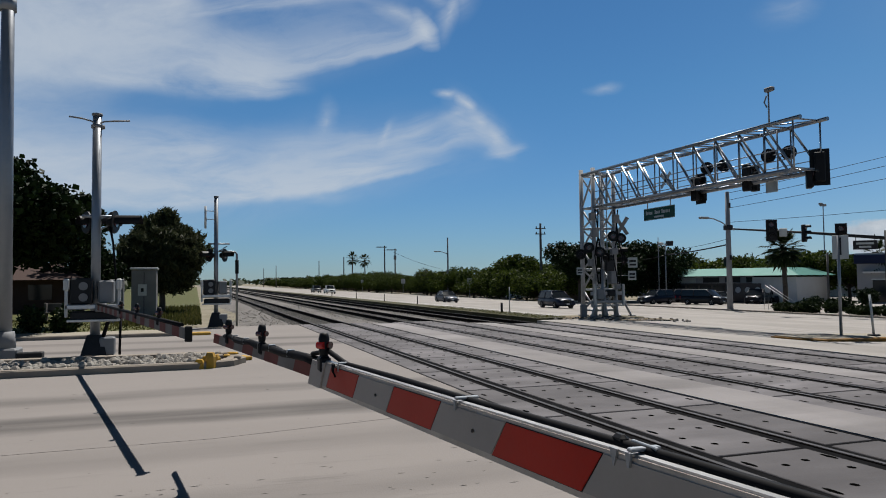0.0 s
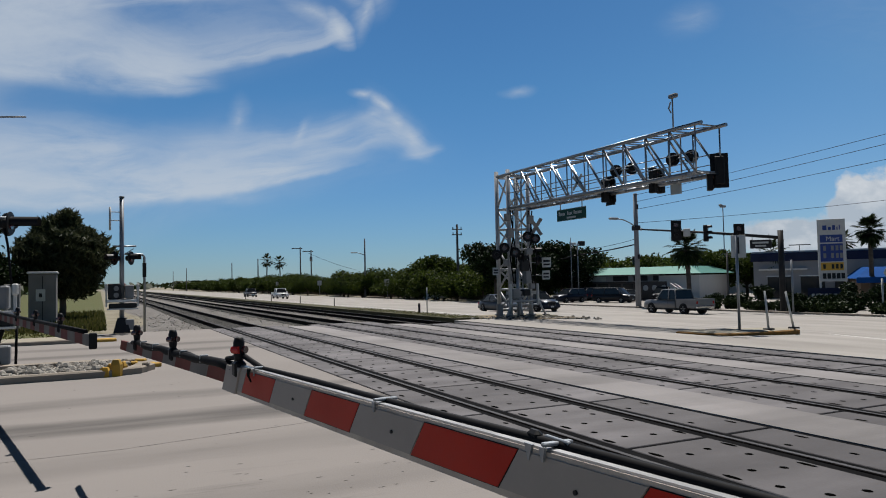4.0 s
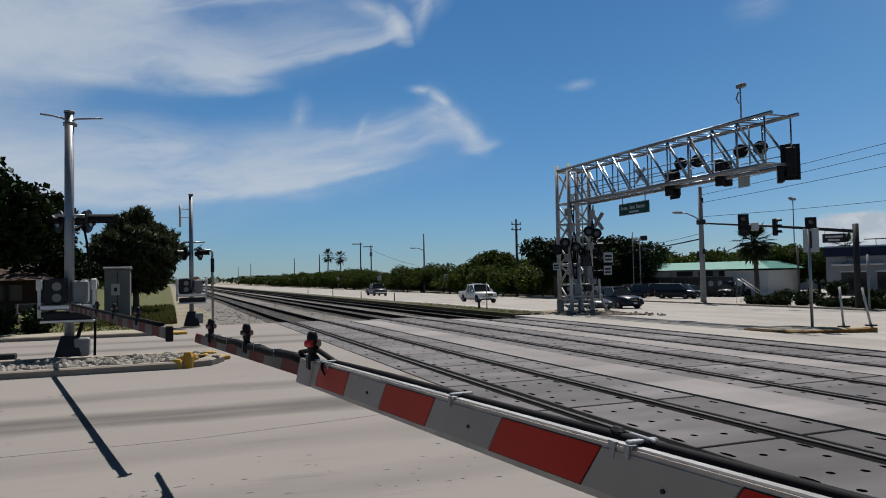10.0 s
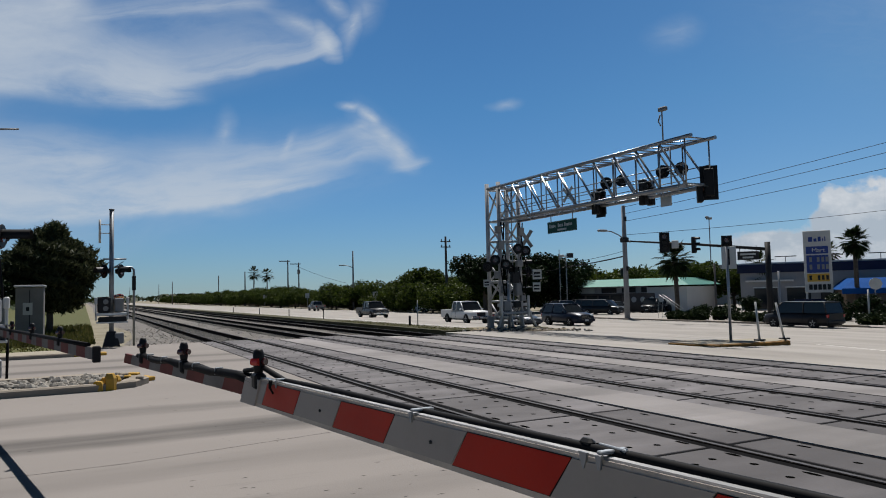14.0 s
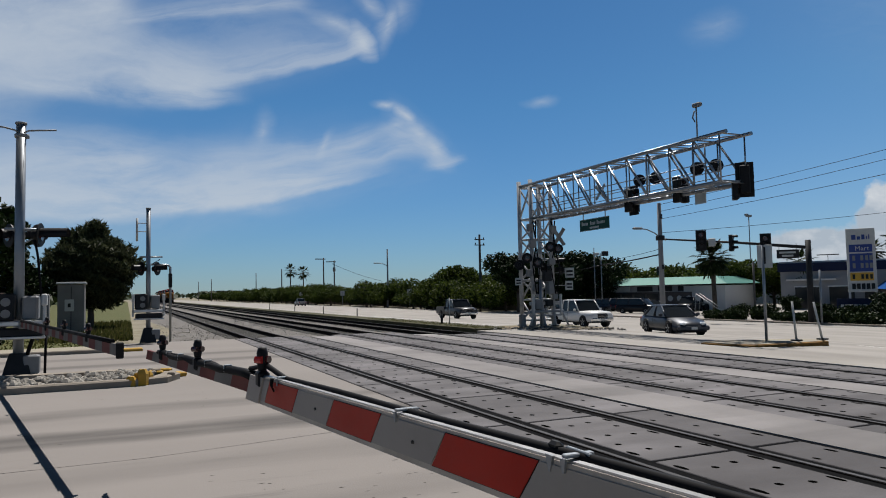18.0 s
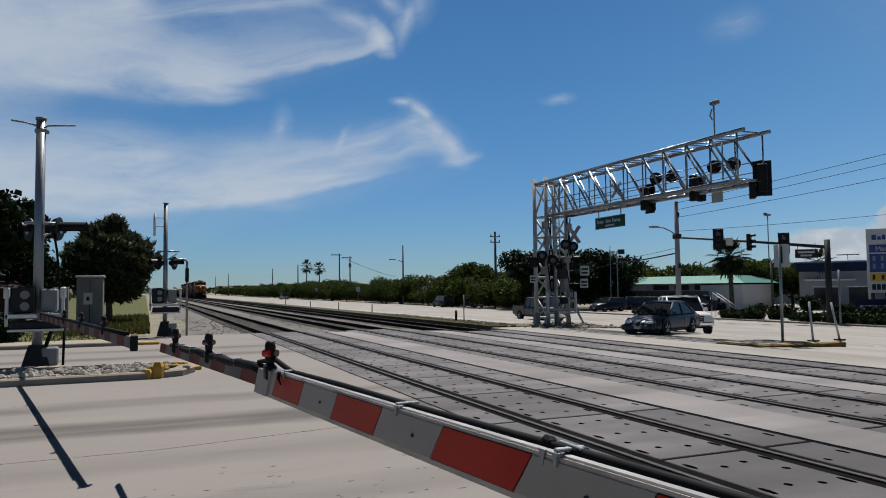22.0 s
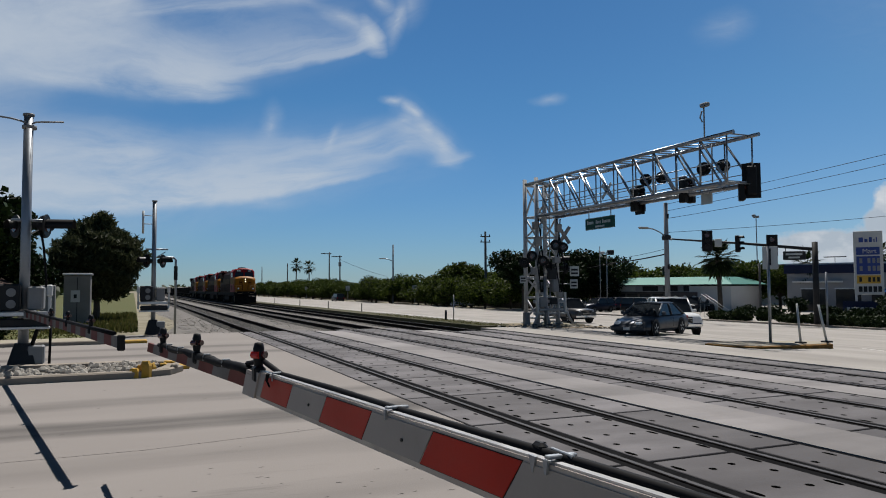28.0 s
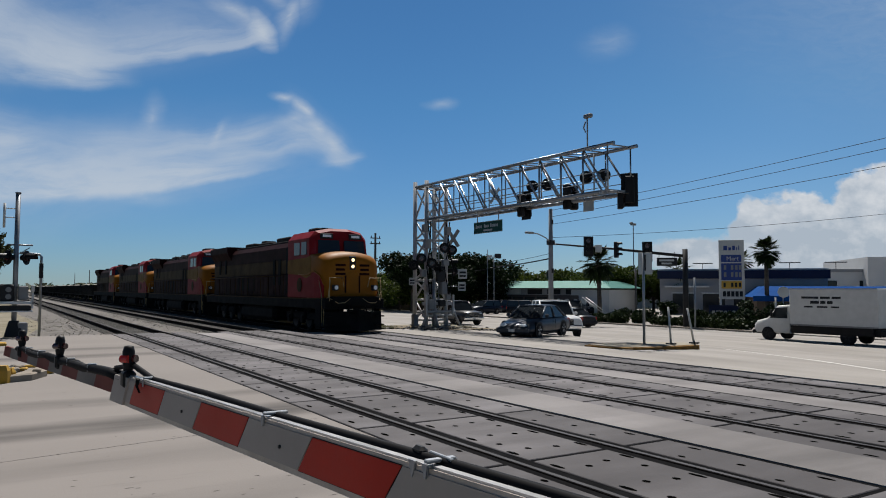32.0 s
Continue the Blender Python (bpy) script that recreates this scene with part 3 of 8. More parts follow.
class Shape:
    """Vertices and faces of one part, gathered from simple solids."""

    def __init__(self):
        self.v, self.f, self.m, self.mats, self.smooth = [], [], [], [], []

    def use(self, material):
        if material not in self.mats:
            self.mats.append(material)
        self.now = self.mats.index(material)
        return self

    def add(self, verts, faces, m=None, smooth=False):
        n = len(self.v)
        if m is None:
            self.v += [tuple(p) for p in verts]
        else:
            self.v += [tuple(m @ Vector(p)) for p in verts]
        self.f += [tuple(n + i for i in f) for f in faces]
        k = 0
        if self.mats:
            k = self.now
        self.m += [k] * len(faces)
        self.smooth += [smooth] * len(faces)
        return self

    def box(self, x0, x1, y0, y1, z0, z1, bev=0.0, m=None):
        """A block with chamfered upright and lying edges."""
        if bev <= 0:
            vs = [(x, y, z) for z in (z0, z1) for x, y in ((x0, y0), (x1, y0), (x1, y1), (x0, y1))]
            return self.add(vs, [(3, 2, 1, 0), (4, 5, 6, 7), (0, 1, 5, 4), (1, 2, 6, 5), (2, 3, 7, 6), (3, 0, 4, 7)], m)
        b = min(bev, (x1 - x0) / 2.01, (y1 - y0) / 2.01, (z1 - z0) / 2.01)
        rings = []
        for z, i in ((z0, b), (z0 + b, 0), (z1 - b, 0), (z1, b)):
            c = max(b, i + b * 0.5)
            rings.append([(x0 + c, y0 + i, z), (x1 - c, y0 + i, z), (x1 - i, y0 + c, z), (x1 - i, y1 - c, z), (x1 - c, y1 - i, z), (x0 + c, y1 - i, z), (x0 + i, y1 - c, z), (x0 + i, y0 + c, z)])
        return self.loft(rings, m)

    def loft(self, rings, m=None, smooth=False, caps=True, closed=True):
        n = len(rings[0])
        vs = [p for r in rings for p in r]
        fs = []
        for k in range(len(rings) - 1):
            for i in range(n if closed else n - 1):
                j = (i + 1) % n
                fs.append((k * n + i, k * n + j, (k + 1) * n + j, (k + 1) * n + i))
        self.add(vs, fs, m, smooth)
        if caps:
            base = len(self.v) - len(vs)
            k = self.now if self.mats else 0
            self.f += [tuple(base + i for i in reversed(range(n))), tuple(base + len(vs) - n + i for i in range(n))]
            self.m += [k, k]
            self.smooth += [False, False]
        return self

    def tube(self, points, r, sides=8, r2=None, m=None, smooth=True):
        """A round bar along a line of points, tapering from r to r2."""
        pts = [Vector(p) for p in points]
        r2 = r if r2 is None else r2
        rings = []
        for k, p in enumerate(pts):
            way = (pts[min(k + 1, len(pts) - 1)] - pts[max(k - 1, 0)]).normalized()
            side = way.cross(Vector((0, 0, 1)) if abs(way.z) < 0.9 else Vector((1, 0, 0))).normalized()
            up = side.cross(way)
            q = r + (r2 - r) * k / (len(pts) - 1)
            rings.append([p + side * (q * math.cos(2 * math.pi * i / sides)) - up * (q * math.sin(2 * math.pi * i / sides)) for i in range(sides)])
        return self.loft(rings, m, smooth)

    def disc(self, c, axis, r, thick, sides=20, m=None):
        c, a = Vector(c), Vector(axis).normalized()
        return self.tube([c - a * thick / 2, c + a * thick / 2], r, sides, m=m, smooth=False)

    def lathe(self, profile, sides=24, m=None, smooth=True):
        """Rings of (radius, z) about the z axis."""
        return self.loft([[(r * math.cos(2 * math.pi * i / sides), r * math.sin(2 * math.pi * i / sides), z) for i in range(sides)] for r, z in profile], m, smooth)

    def prism(self, outline, axis, a, b, m=None):
        """A flat outline drawn out along x, y or z from a to b."""
        def put(p, d):
            return {"x": (d, p[0], p[1]), "y": (p[0], d, p[1]), "z": (p[0], p[1], d)}[axis]
        return self.loft([[put(p, a) for p in outline], [put(p, b) for p in outline]], m)

    def mesh(self, name):
        me = bpy.data.meshes.new(name)
        me.from_pydata(self.v, [], self.f)
        for m in self.mats:
            me.materials.append(m)
        me.polygons.foreach_set("material_index", self.m)
        me.polygons.foreach_set("use_smooth", self.smooth)
        bm = bmesh.new()
        bm.from_mesh(me)
        bmesh.ops.recalc_face_normals(bm, faces=bm.faces)
        bm.to_mesh(me)
        bm.free()
        me.update()
        return me


def S(material):
    return Shape().use(material)


# The camera's standpoint; far things are scaled from here to fit its view.
EYE = Vector((-5.71, 0.0, 1.857))
EYE_SCALE = Matrix()


def scale_from_eye(k):
    """Scales the things that follow about the camera's standpoint, so they keep their place in its view."""
    global EYE_SCALE
    EYE_SCALE = Matrix.Translation(EYE * (1 - k)) @ Matrix.Scale(k, 4)


def spread(x, y, k):
    """A place of the plan pushed out k times from the camera's standpoint, on the ground."""
    x, y = EYE.x + (x - EYE.x) * k, EYE.y + (y - EYE.y) * k
    return x, y, ground_z(x)


def part(name, shape, parent=None, label="", at=None, kind=""):
    me = shape if isinstance(shape, bpy.types.Mesh) else shape.mesh(name)
    ob = new(name, me)
    if parent is not None:
        ob.parent = parent
    if at is not None:
        ob.matrix_basis = at
    return tagged(ob, label=label, kind=kind)


def thing(name, label, category, at=None, group="", kind=""):
    ob = new(name)
    ob.empty_display_size = 0.2
    ob.matrix_basis = EYE_SCALE @ (at or Matrix())
    return tagged(ob, label, category, group, kind)


def solid(name, shape, label, category="", at=None, group="", kind=""):
    return tagged(part(name, shape, at=EYE_SCALE @ (at or Matrix())), label, category, group, kind)


FALL_X = [1.6, 4.37, 8.78, 13.0, 16.0, 19.0, 22.0, 25.0, 35.0, 45.0, 90.0]
FALL_Z = [0.0, -0.04, -0.17, -0.20, -0.28, -0.45, -0.68, -0.88, -1.07, -1.25, -1.5]


def ground_z(x):
    """The fall of the ground across the tracks."""
    return float(np.interp(x, FALL_X, FALL_Z))


def writing(name, text, size, material, parent, at, bold=0.0, width=None):
    """Raised lettering, turned into a mesh."""
    cu = bpy.data.curves.new(name, "FONT")
    cu.body, cu.size, cu.align_x, cu.align_y, cu.extrude, cu.offset = text, size, "CENTER", "CENTER", 0.008, bold
    tmp = bpy.data.objects.new(name, cu)
    scene.collection.objects.link(tmp)
    me = bpy.data.meshes.new_from_object(tmp.evaluated_get(bpy.context.evaluated_depsgraph_get()))
    bpy.data.objects.remove(tmp)
    me.materials.clear()
    me.materials.append(material)
    if width:
        xs = [v.co.x for v in me.vertices]
        k = width / max(0.01, max(xs) - min(xs))
        for v in me.vertices:
            v.co.x *= k
    ob = new(name, me)
    ob.parent, ob.matrix_basis = parent, at
    return ob

# ---- ground, roads, tracks ----
CROSS_N, CROSS_S = 31.2, -14.0
XS = [-3000, -60, -12, -1.45, 1.67, 2.92, 6.18, 7.55, 10.7, 13, 16, 19, 22, 25, 35, 45, 90, 300, 3000]


def strip(shape, xs, y0, y1, lift, thick=0.25, ny=1):
    """A slab that follows the fall of the ground across the tracks."""
    ys = [y0 + (y1 - y0) * k / ny for k in range(ny + 1)]
    top = [[(x, y, ground_z(x) + lift) for x in xs] for y in ys]
    n = len(xs)
    fs = [(k * n + i, k * n + i + 1, (k + 1) * n + i + 1, (k + 1) * n + i) for k in range(ny) for i in range(n - 1)]
    shape.add([p for r in top for p in r], fs)
    low = [(x, y, ground_z(x) + lift - thick) for y in (y0, y1) for x in (xs[0], xs[-1])]
    a = len(shape.v)
    hi = [(x, y, ground_z(x) + lift) for y in (y0, y1) for x in (xs[0], xs[-1])]
    shape.add(low + hi, [(0, 1, 5, 4), (2, 3, 7, 6), (0, 2, 6, 4), (1, 3, 7, 5)])
    return shape


def cut(x0, x1, extra=()):
    return sorted({x0, x1, *[x for x in (*FALL_X, *extra) if x0 < x < x1]})


gs = S(M_SAND)
strip(gs, XS, -3000, 4500, -0.24, 0.1, 6)
solid("ground", gs, "pale sandy ground with sparse dry grass reaching the horizon", "ground", kind="structure")

road = thing("road", "sun-bleached concrete road crossing the railway tracks", "road", kind="structure")
part("west_lanes", strip(S(M_ROAD), [-400, -60, -1.47], CROSS_S, 28.3, 0.0), road)
part("east_apron", strip(S(M_HIGHWAY), cut(10.72, 13.2), CROSS_S, 33.4, 0.0), road)
for k, (a, b) in enumerate(((1.70, 2.88), (6.22, 7.51))):
    part("track_infill", strip(S(M_FILL), cut(a, b), CROSS_S, CROSS_N + 0.4, 0.0), road)
part("north_shoulder", strip(S(M_ROAD), [-6.4, -1.47], 28.3, CROSS_N + 1.2, -0.004), road)
highway = thing("highway", "wide sun-bleached highway beside the railway", "road", kind="structure")
part("carriageway", strip(S(M_HIGHWAY), cut(13.2, 41.2), -400, 1400, 0.0), highway)
part("east_lanes", strip(S(M_HIGHWAY), cut(41.2, 400), -2, 22.0, -0.002), highway)

# a sealed joint, chips and grit on the near lanes
part("sealed_joint", S(M_STREAK).add([(-40, 8.45, 0.002), (-5.5, 9.145, 0.002), (-1.6, 9.9, 0.002), (-1.6, 9.910, 0.002), (-5.5, 9.155, 0.002), (-40, 8.460, 0.002)], [(0, 1, 4, 5), (1, 2, 3, 4)]), road, "thin dark joint along the lane")
rs = random.Random(4)
grit = S(M_STREAK)
for q in range(170):
    x, y = -1.9 - 9 * rs.random(), (rs.gauss(6.7, 0.55) if q % 3 else rs.uniform(4.5, 15))
    s_, a = rs.uniform(0.004, 0.014), rs.uniform(-0.25, 0.25)
    grit.add([(x + s_ * rs.uniform(1.6, 4.6) * math.cos(a + i * 1.57), y + s_ * math.sin(a + i * 1.57), 0.001) for i in range(4)] + [(x, y, rs.uniform(0.002, 0.004))], [(0, 1, 4), (1, 2, 4), (2, 3, 4), (3, 0, 4)])
part("grit", grit, road, "dark grit and chips lying on the lanes", kind="stuff")

pave = thing("pavement", "pale concrete pavement beyond the far lanes", "pavement", kind="structure")
part("kerb", S(M_KERB).box(-80, -6.2, 27.5, 27.72, -0.2, 0.13, 0.03), pave)
for k in range(26):
    part("paving_slab", S(M_WALK).box(-6.3 - 2.4 * k - 2.38, -6.3 - 2.4 * k, 27.74, 29.6, -0.1, 0.125, 0.012), pave)
part("yellow_kerb_end", S(M_YELLOW).box(-6.2, -5.2, 27.52, 28.0, -0.1, 0.10, 0.03), pave, "yellow painted kerb end")
part("south_pavement", S(M_WALK).box(-14, -3.0, -6.0, 1.5, -0.2, 0.02, 0.02), pave)

lawn = strip(S(M_GRASS), [-400, -40, -6.6], 29.62, 46, 0.07, 0.3)
solid("lawn", lawn, "mown green and brown grass beside the pavement", "grass", kind="structure")
bank = strip(S(M_GRASS), [-30, -9.0, -5.4], 46, 420, 0.05, 0.3)
solid("grass_bank", bank, "rough grass bank beside the track bed", "grass", kind="structure")
verge = strip(S(M_VERGE), [11.3, 13.15], 34.6, 900, 0.02, 0.3)
solid("verge", verge, "narrow dry grass verge between track and highway", "grass", kind="structure")

rb = random.Random(9)
# ballast bed beyond the crossing
bed = S(M_BALLAST)
prof = [(-6.2, -0.30), (-3.6, -0.24), (-2.2, -0.20), (2.2, -0.20), (2.8, -0.23), (6.6, -0.25), (7.2, -0.36), (10.6, -0.37), (11.4, -0.42)]
ys = [CROSS_N + 0.35, 34, 38, 44, 52, 64, 80, 110, 160, 260, 500, 1400, 3000]
bed.add([(x, y, z + rb.uniform(-0.02, 0.02)) for y in ys for x, z in prof], [(k * 9 + i, k * 9 + i + 1, k * 9 + i + 10, k * 9 + i + 9) for k in range(len(ys) - 1) for i in range(8)])
solid("ballast_bed", bed, "light grey crushed stone ballast under the tracks", "ballast", kind="structure")
stones = S(M_STONE)
for k in range(2600):
    y = 31.5 + 34 * rb.random() ** 1.8
    x = rb.uniform(-5.6, 3.1) if k % 4 else rb.uniform(6.0, 11.2)
    z = float(np.interp(x, [p[0] for p in prof], [p[1] for p in prof]))
    s = rb.uniform(0.03, 0.075)
    a = rb.uniform(0, 6)
    stones.add([(x + s * math.cos(a + i * 2.1), y + s * math.sin(a + i * 2.1), z - 0.01) for i in range(3)] + [(x + rb.uniform(-0.2, 0.2) * s, y, z + s * rb.uniform(0.5, 0.9))], [(0, 1, 3), (1, 2, 3), (2, 0, 3)])
solid("loose_ballast", stones, "loose pale ballast stones along the track", "ballast", kind="stuff")

RAIL = [(-0.07, -0.17), (0.07, -0.17), (0.07, -0.155), (0.012, -0.13), (0.012, -0.045), (0.036, -0.035), (0.036, -0.006), (0.028, 0.0), (-0.028, 0.0), (-0.036, -0.006), (-0.036, -0.035), (-0.012, -0.045), (-0.012, -0.13), (-0.07, -0.155)]
TRACKS = [(0.0, 0.0, 6.28, "a"), (4.37, -0.04, 6.68, "b"), (8.78, -0.17, 7.57, "c")]
for tx, tz, seam, _ in TRACKS:
    tr = thing("railway_track", "straight railway track through concrete crossing panels and ballast", "railway track", kind="structure")
    for side in (-0.7525, 0.7525):
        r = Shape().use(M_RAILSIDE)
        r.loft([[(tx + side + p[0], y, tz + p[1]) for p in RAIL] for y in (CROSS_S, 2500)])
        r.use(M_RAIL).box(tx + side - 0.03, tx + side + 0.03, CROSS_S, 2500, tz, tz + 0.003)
        part("rail", r, tr, "steel rail with shade-dark sides and a polished running surface")
    ties = S(M_TIE)
    for k in range(290):
        y = CROSS_N + 0.7 + 0.6 * k
        ties.add([(tx + x, y + d, tz + z) for x, d, z in ((-1.3, -0.13, -0.3), (1.3, -0.13, -0.3), (1.3, 0.13, -0.3), (-1.3, 0.13, -0.3), (-1.3, -0.10, -0.172), (1.3, -0.10, -0.172), (1.3, 0.10, -0.172), (-1.3, 0.10, -0.172))], [(4, 5, 6, 7), (0, 1, 5, 4), (1, 2, 6, 5), (2, 3, 7, 6), (3, 0, 4, 7)])
    part("ties", ties, tr, "grey concrete ties in ballast", kind="stuff")
    # Flush black sheet: the shade inside the panel gaps, put in as colour.
    part("flangeway_floor", S(M_JOINT).box(tx - 1.5, tx + 1.75, CROSS_S, CROSS_N, tz - 0.2, tz - 0.016), tr, "black sheet standing for the dark gaps between the panels")

    def panel_mesh(x0, x1, marks):
        p = S(M_PANEL)
        p.box(x0, x1, 0.036, 2.594, -0.16, -0.004, 0.008)
        # Flat black ellipses: the dark inside of the slots, put in as colour.
        p.use(M_SLOT)
        for x, y, a, b in marks:
            n = 8
            p.add([(x + a * math.cos(2 * math.pi * i / n), y + b * math.sin(2 * math.pi * i / n), -0.0025) for i in range(n)], [tuple(range(n))])
        return p.mesh("crossing_panel")

    gauge = panel_mesh(-0.555, 0.555, [(x + 0.02 * math.sin(9 * x + 5 * y), y + 0.04 * math.sin(7 * y + x), 0.036 if abs(x) > 0.3 else 0.042, 0.12 if abs(x) > 0.3 else 0.05) for x in (-0.5, 0.5) for y in (0.36, 1.24, 2.26)] + [(x, y, 0.042, 0.048) for x, y in ((-0.2, 0.5), (0.16, 0.42), (-0.14, 1.36), (0.2, 1.28), (-0.18, 2.12), (0.15, 2.2), (-0.36, 0.86), (0.34, 1.82))])
    left = panel_mesh(-1.41, -0.91, [(x, y, 0.034, 0.10 if x < -1.2 else 0.055) for x, y in ((-1.28, 0.5), (-1.28, 2.1), (-0.98, 0.8), (-0.98, 1.9), (-1.1, 1.3))])
    right = panel_mesh(0.91, 1.60, [(x, y, 0.034, 0.10 if x > 1.4 else 0.055) for x, y in ((1.48, 0.5), (1.48, 2.1), (1.02, 0.7), (1.02, 1.9), (1.25, 1.3))])
    y = seam - 2.63 * 7
    while y < CROSS_N - 0.3:
        for me in (gauge, left, right):
            part("crossing_panel", me, tr, at=pose(tx, y, tz))
        y += 2.63
    # A block in the rail sides' shade colour where the panels end.
    part("gravel_dip", S(M_RAILSIDE).box(tx - 1.35, tx + 1.35, CROSS_N + 0.08, CROSS_N + 0.4, tz - 0.3, tz - 0.10), tr)

# stone-filled median west of the tracks
med = thing("median", "raised traffic median filled with white rocks, kerb end painted yellow", "median", kind="structure")
ring = []
for x, y in ((-60, 15.7), (-5.6, 16.62), (-4.9, 16.95), (-4.6, 17.6), (-4.75, 18.5), (-5.6, 19.25), (-60, 20.2)):
    ring.append((x, y))
inner = [(-60, 15.98), (-5.75, 16.9), (-5.2, 17.15), (-5.0, 17.65), (-5.1, 18.35), (-5.75, 18.97), (-60, 19.9)]
k = S(M_KERB)
k.loft([[(x, y, -0.1) for x, y in ring], [(x, y, 0.12) for x, y in ring], [(0.15 * a + 0.85 * x, 0.15 * c + 0.85 * y, 0.15) for (x, y), (a, c) in zip(ring, inner)], [(x, y, 0.14) for x, y in inner], [(x, y, 0.02) for x, y in inner]])
part("kerb", k, med)
lump = S(M_YELLOW)
for px_, py_, w, h in ((-5.62, 16.72, 0.13, 0.20), (-5.42, 16.80, 0.15, 0.34), (-5.30, 16.95, 0.12, 0.27), (-5.50, 17.0, 0.14, 0.24)):
    ringp = [(px_ + w * math.cos(i * 1.05) * rb.uniform(0.75, 1.1), py_ + w * math.sin(i * 1.05) * rb.uniform(0.75, 1.1)) for i in range(6)]
    lump.loft([[(a, c, -0.02) for a, c in ringp], [(px_ + (a - px_) * 0.9, py_ + (c - py_) * 0.9, h * 0.7) for a, c in ringp], [(px_ + (a - px_) * 0.55, py_ + (c - py_) * 0.55, h) for a, c in ringp]])
part("yellow_nose", lump, med, "broken yellow painted lump on the median end")
for k_ in range(9):
    px_, py_ = rb.uniform(-5.2, -4.55), rb.uniform(16.75, 18.3)
    part("broken_kerb_piece", S(M_YELLOW if k_ % 3 else M_KERB).box(-rb.uniform(0.08, 0.16), 0.12, -0.07, 0.08, -0.02, rb.uniform(0.03, 0.09), 0.02, m=pose(px_, py_, 0.145 if px_ < -4.8 else 0.02, rb.uniform(-12, 12), 0, rb.uniform(0, 180))), med, "broken kerb piece with yellow paint")
part("gravel_base", S(M_STONE).box(-59, -5.3, 16.9, 18.9, -0.1, 0.07), med)
rocks = S(M_STONE)
for q in range(900):
    x = -5.2 - 16 * rb.random() ** 1.4
    y = rb.uniform(16.95, 18.9) + 0.017 * (x + 5.6)
    s = rb.uniform(0.05, 0.13)
    a = rb.uniform(0, 6)
    ptsr = [(x + s * math.cos(a + i * 1.26) * rb.uniform(0.8, 1.1), y + s * math.sin(a + i * 1.26) * rb.uniform(0.8, 1.1)) for i in range(5)]
    h = s * rb.uniform(0.7, 1.3)
    rocks.loft([[(px, py, 0.05) for px, py in ptsr], [(x + (px - x) * 0.9, y + (py - y) * 0.9, 0.06 + h * 0.6) for px, py in ptsr], [(x + (px - x) * 0.4, y + (py - y) * 0.4, 0.06 + h) for px, py in ptsr]])
part("rocks", rocks, med, "loose white limestone rocks", kind="stuff")

# median island east of the tracks
isl = thing("traffic_island", "low kerbed traffic island with worn yellow paint", "traffic island", kind="structure")
out = [(12.9, 19.9), (12.95, 18.6), (13.4, 17.95), (15.8, 17.65), (16.6, 17.75), (17.05, 18.4), (16.6, 19.2), (14.0, 20.3)]
cx, cy = 15.0, 18.9
k = S(M_YELLOWDULL)
k.loft([[(x, y, -0.45) for x, y in out], [(x, y, -0.155) for x, y in out], [(cx + (x - cx) * 0.97, cy + (y - cy) * 0.95, -0.13) for x, y in out]])
part("kerb", k, isl, "worn dark yellow kerb")
part("island_top", S(M_WALK).prism([(cx + (x - cx) * 0.94, cy + (y - cy) * 0.88) for x, y in out], "z", -0.3, -0.124), isl)
lines = thing("road_markings", "worn white lane markings on the highway", "road marking", kind="structure")
for x, y0, y1 in ((14.5, 38.0, 300.0), (41.0, 31.0, 300.0)):
    part("line", strip(S(M_WHITELINE), [x - 0.06, x + 0.06], y0, y1, 0.004, 0.002), lines)
for (xa, ya), (xb, yb), w in (((19.1, 18.6), (13.6, 8.6), 0.16), ((21.5, 13.9), (16.4, 9.4), 0.07)):
    bar, n = S(M_WHITELINE), 12
    side = Vector((yb - ya, xa - xb)).normalized() * w / 2
    rows_ = []
    for i in range(n + 1):
        x, y = xa + (xb - xa) * i / n, ya + (yb - ya) * i / n
        rows_ += [(x - side.x, y - side.y, ground_z(x - side.x) + 0.005), (x + side.x, y + side.y, ground_z(x + side.x) + 0.005)]
    bar.add(rows_, [(2 * i, 2 * i + 1, 2 * i + 3, 2 * i + 2) for i in range(n)])
    part("line", bar, lines, "diagonal white line across the turning lane")
ekerb = thing("east_kerb", "pale kerb along the filling station forecourt", "kerb", kind="structure")
for y0 in np.arange(31, 90, 2.4):
    part("kerb_stone", S(M_KERB).box(41.2, 41.4, y0, y0 + 2.38, -1.6, -1.04, 0.02), ekerb)
forecourt = strip(S(M_HIGHWAY), cut(41.42, 160), 22.05, 92, 0.05, 0.3)
solid("forecourt", forecourt, "pale concrete forecourt of the roadside shops", "pavement", kind="structure")

# ---- vehicles ----


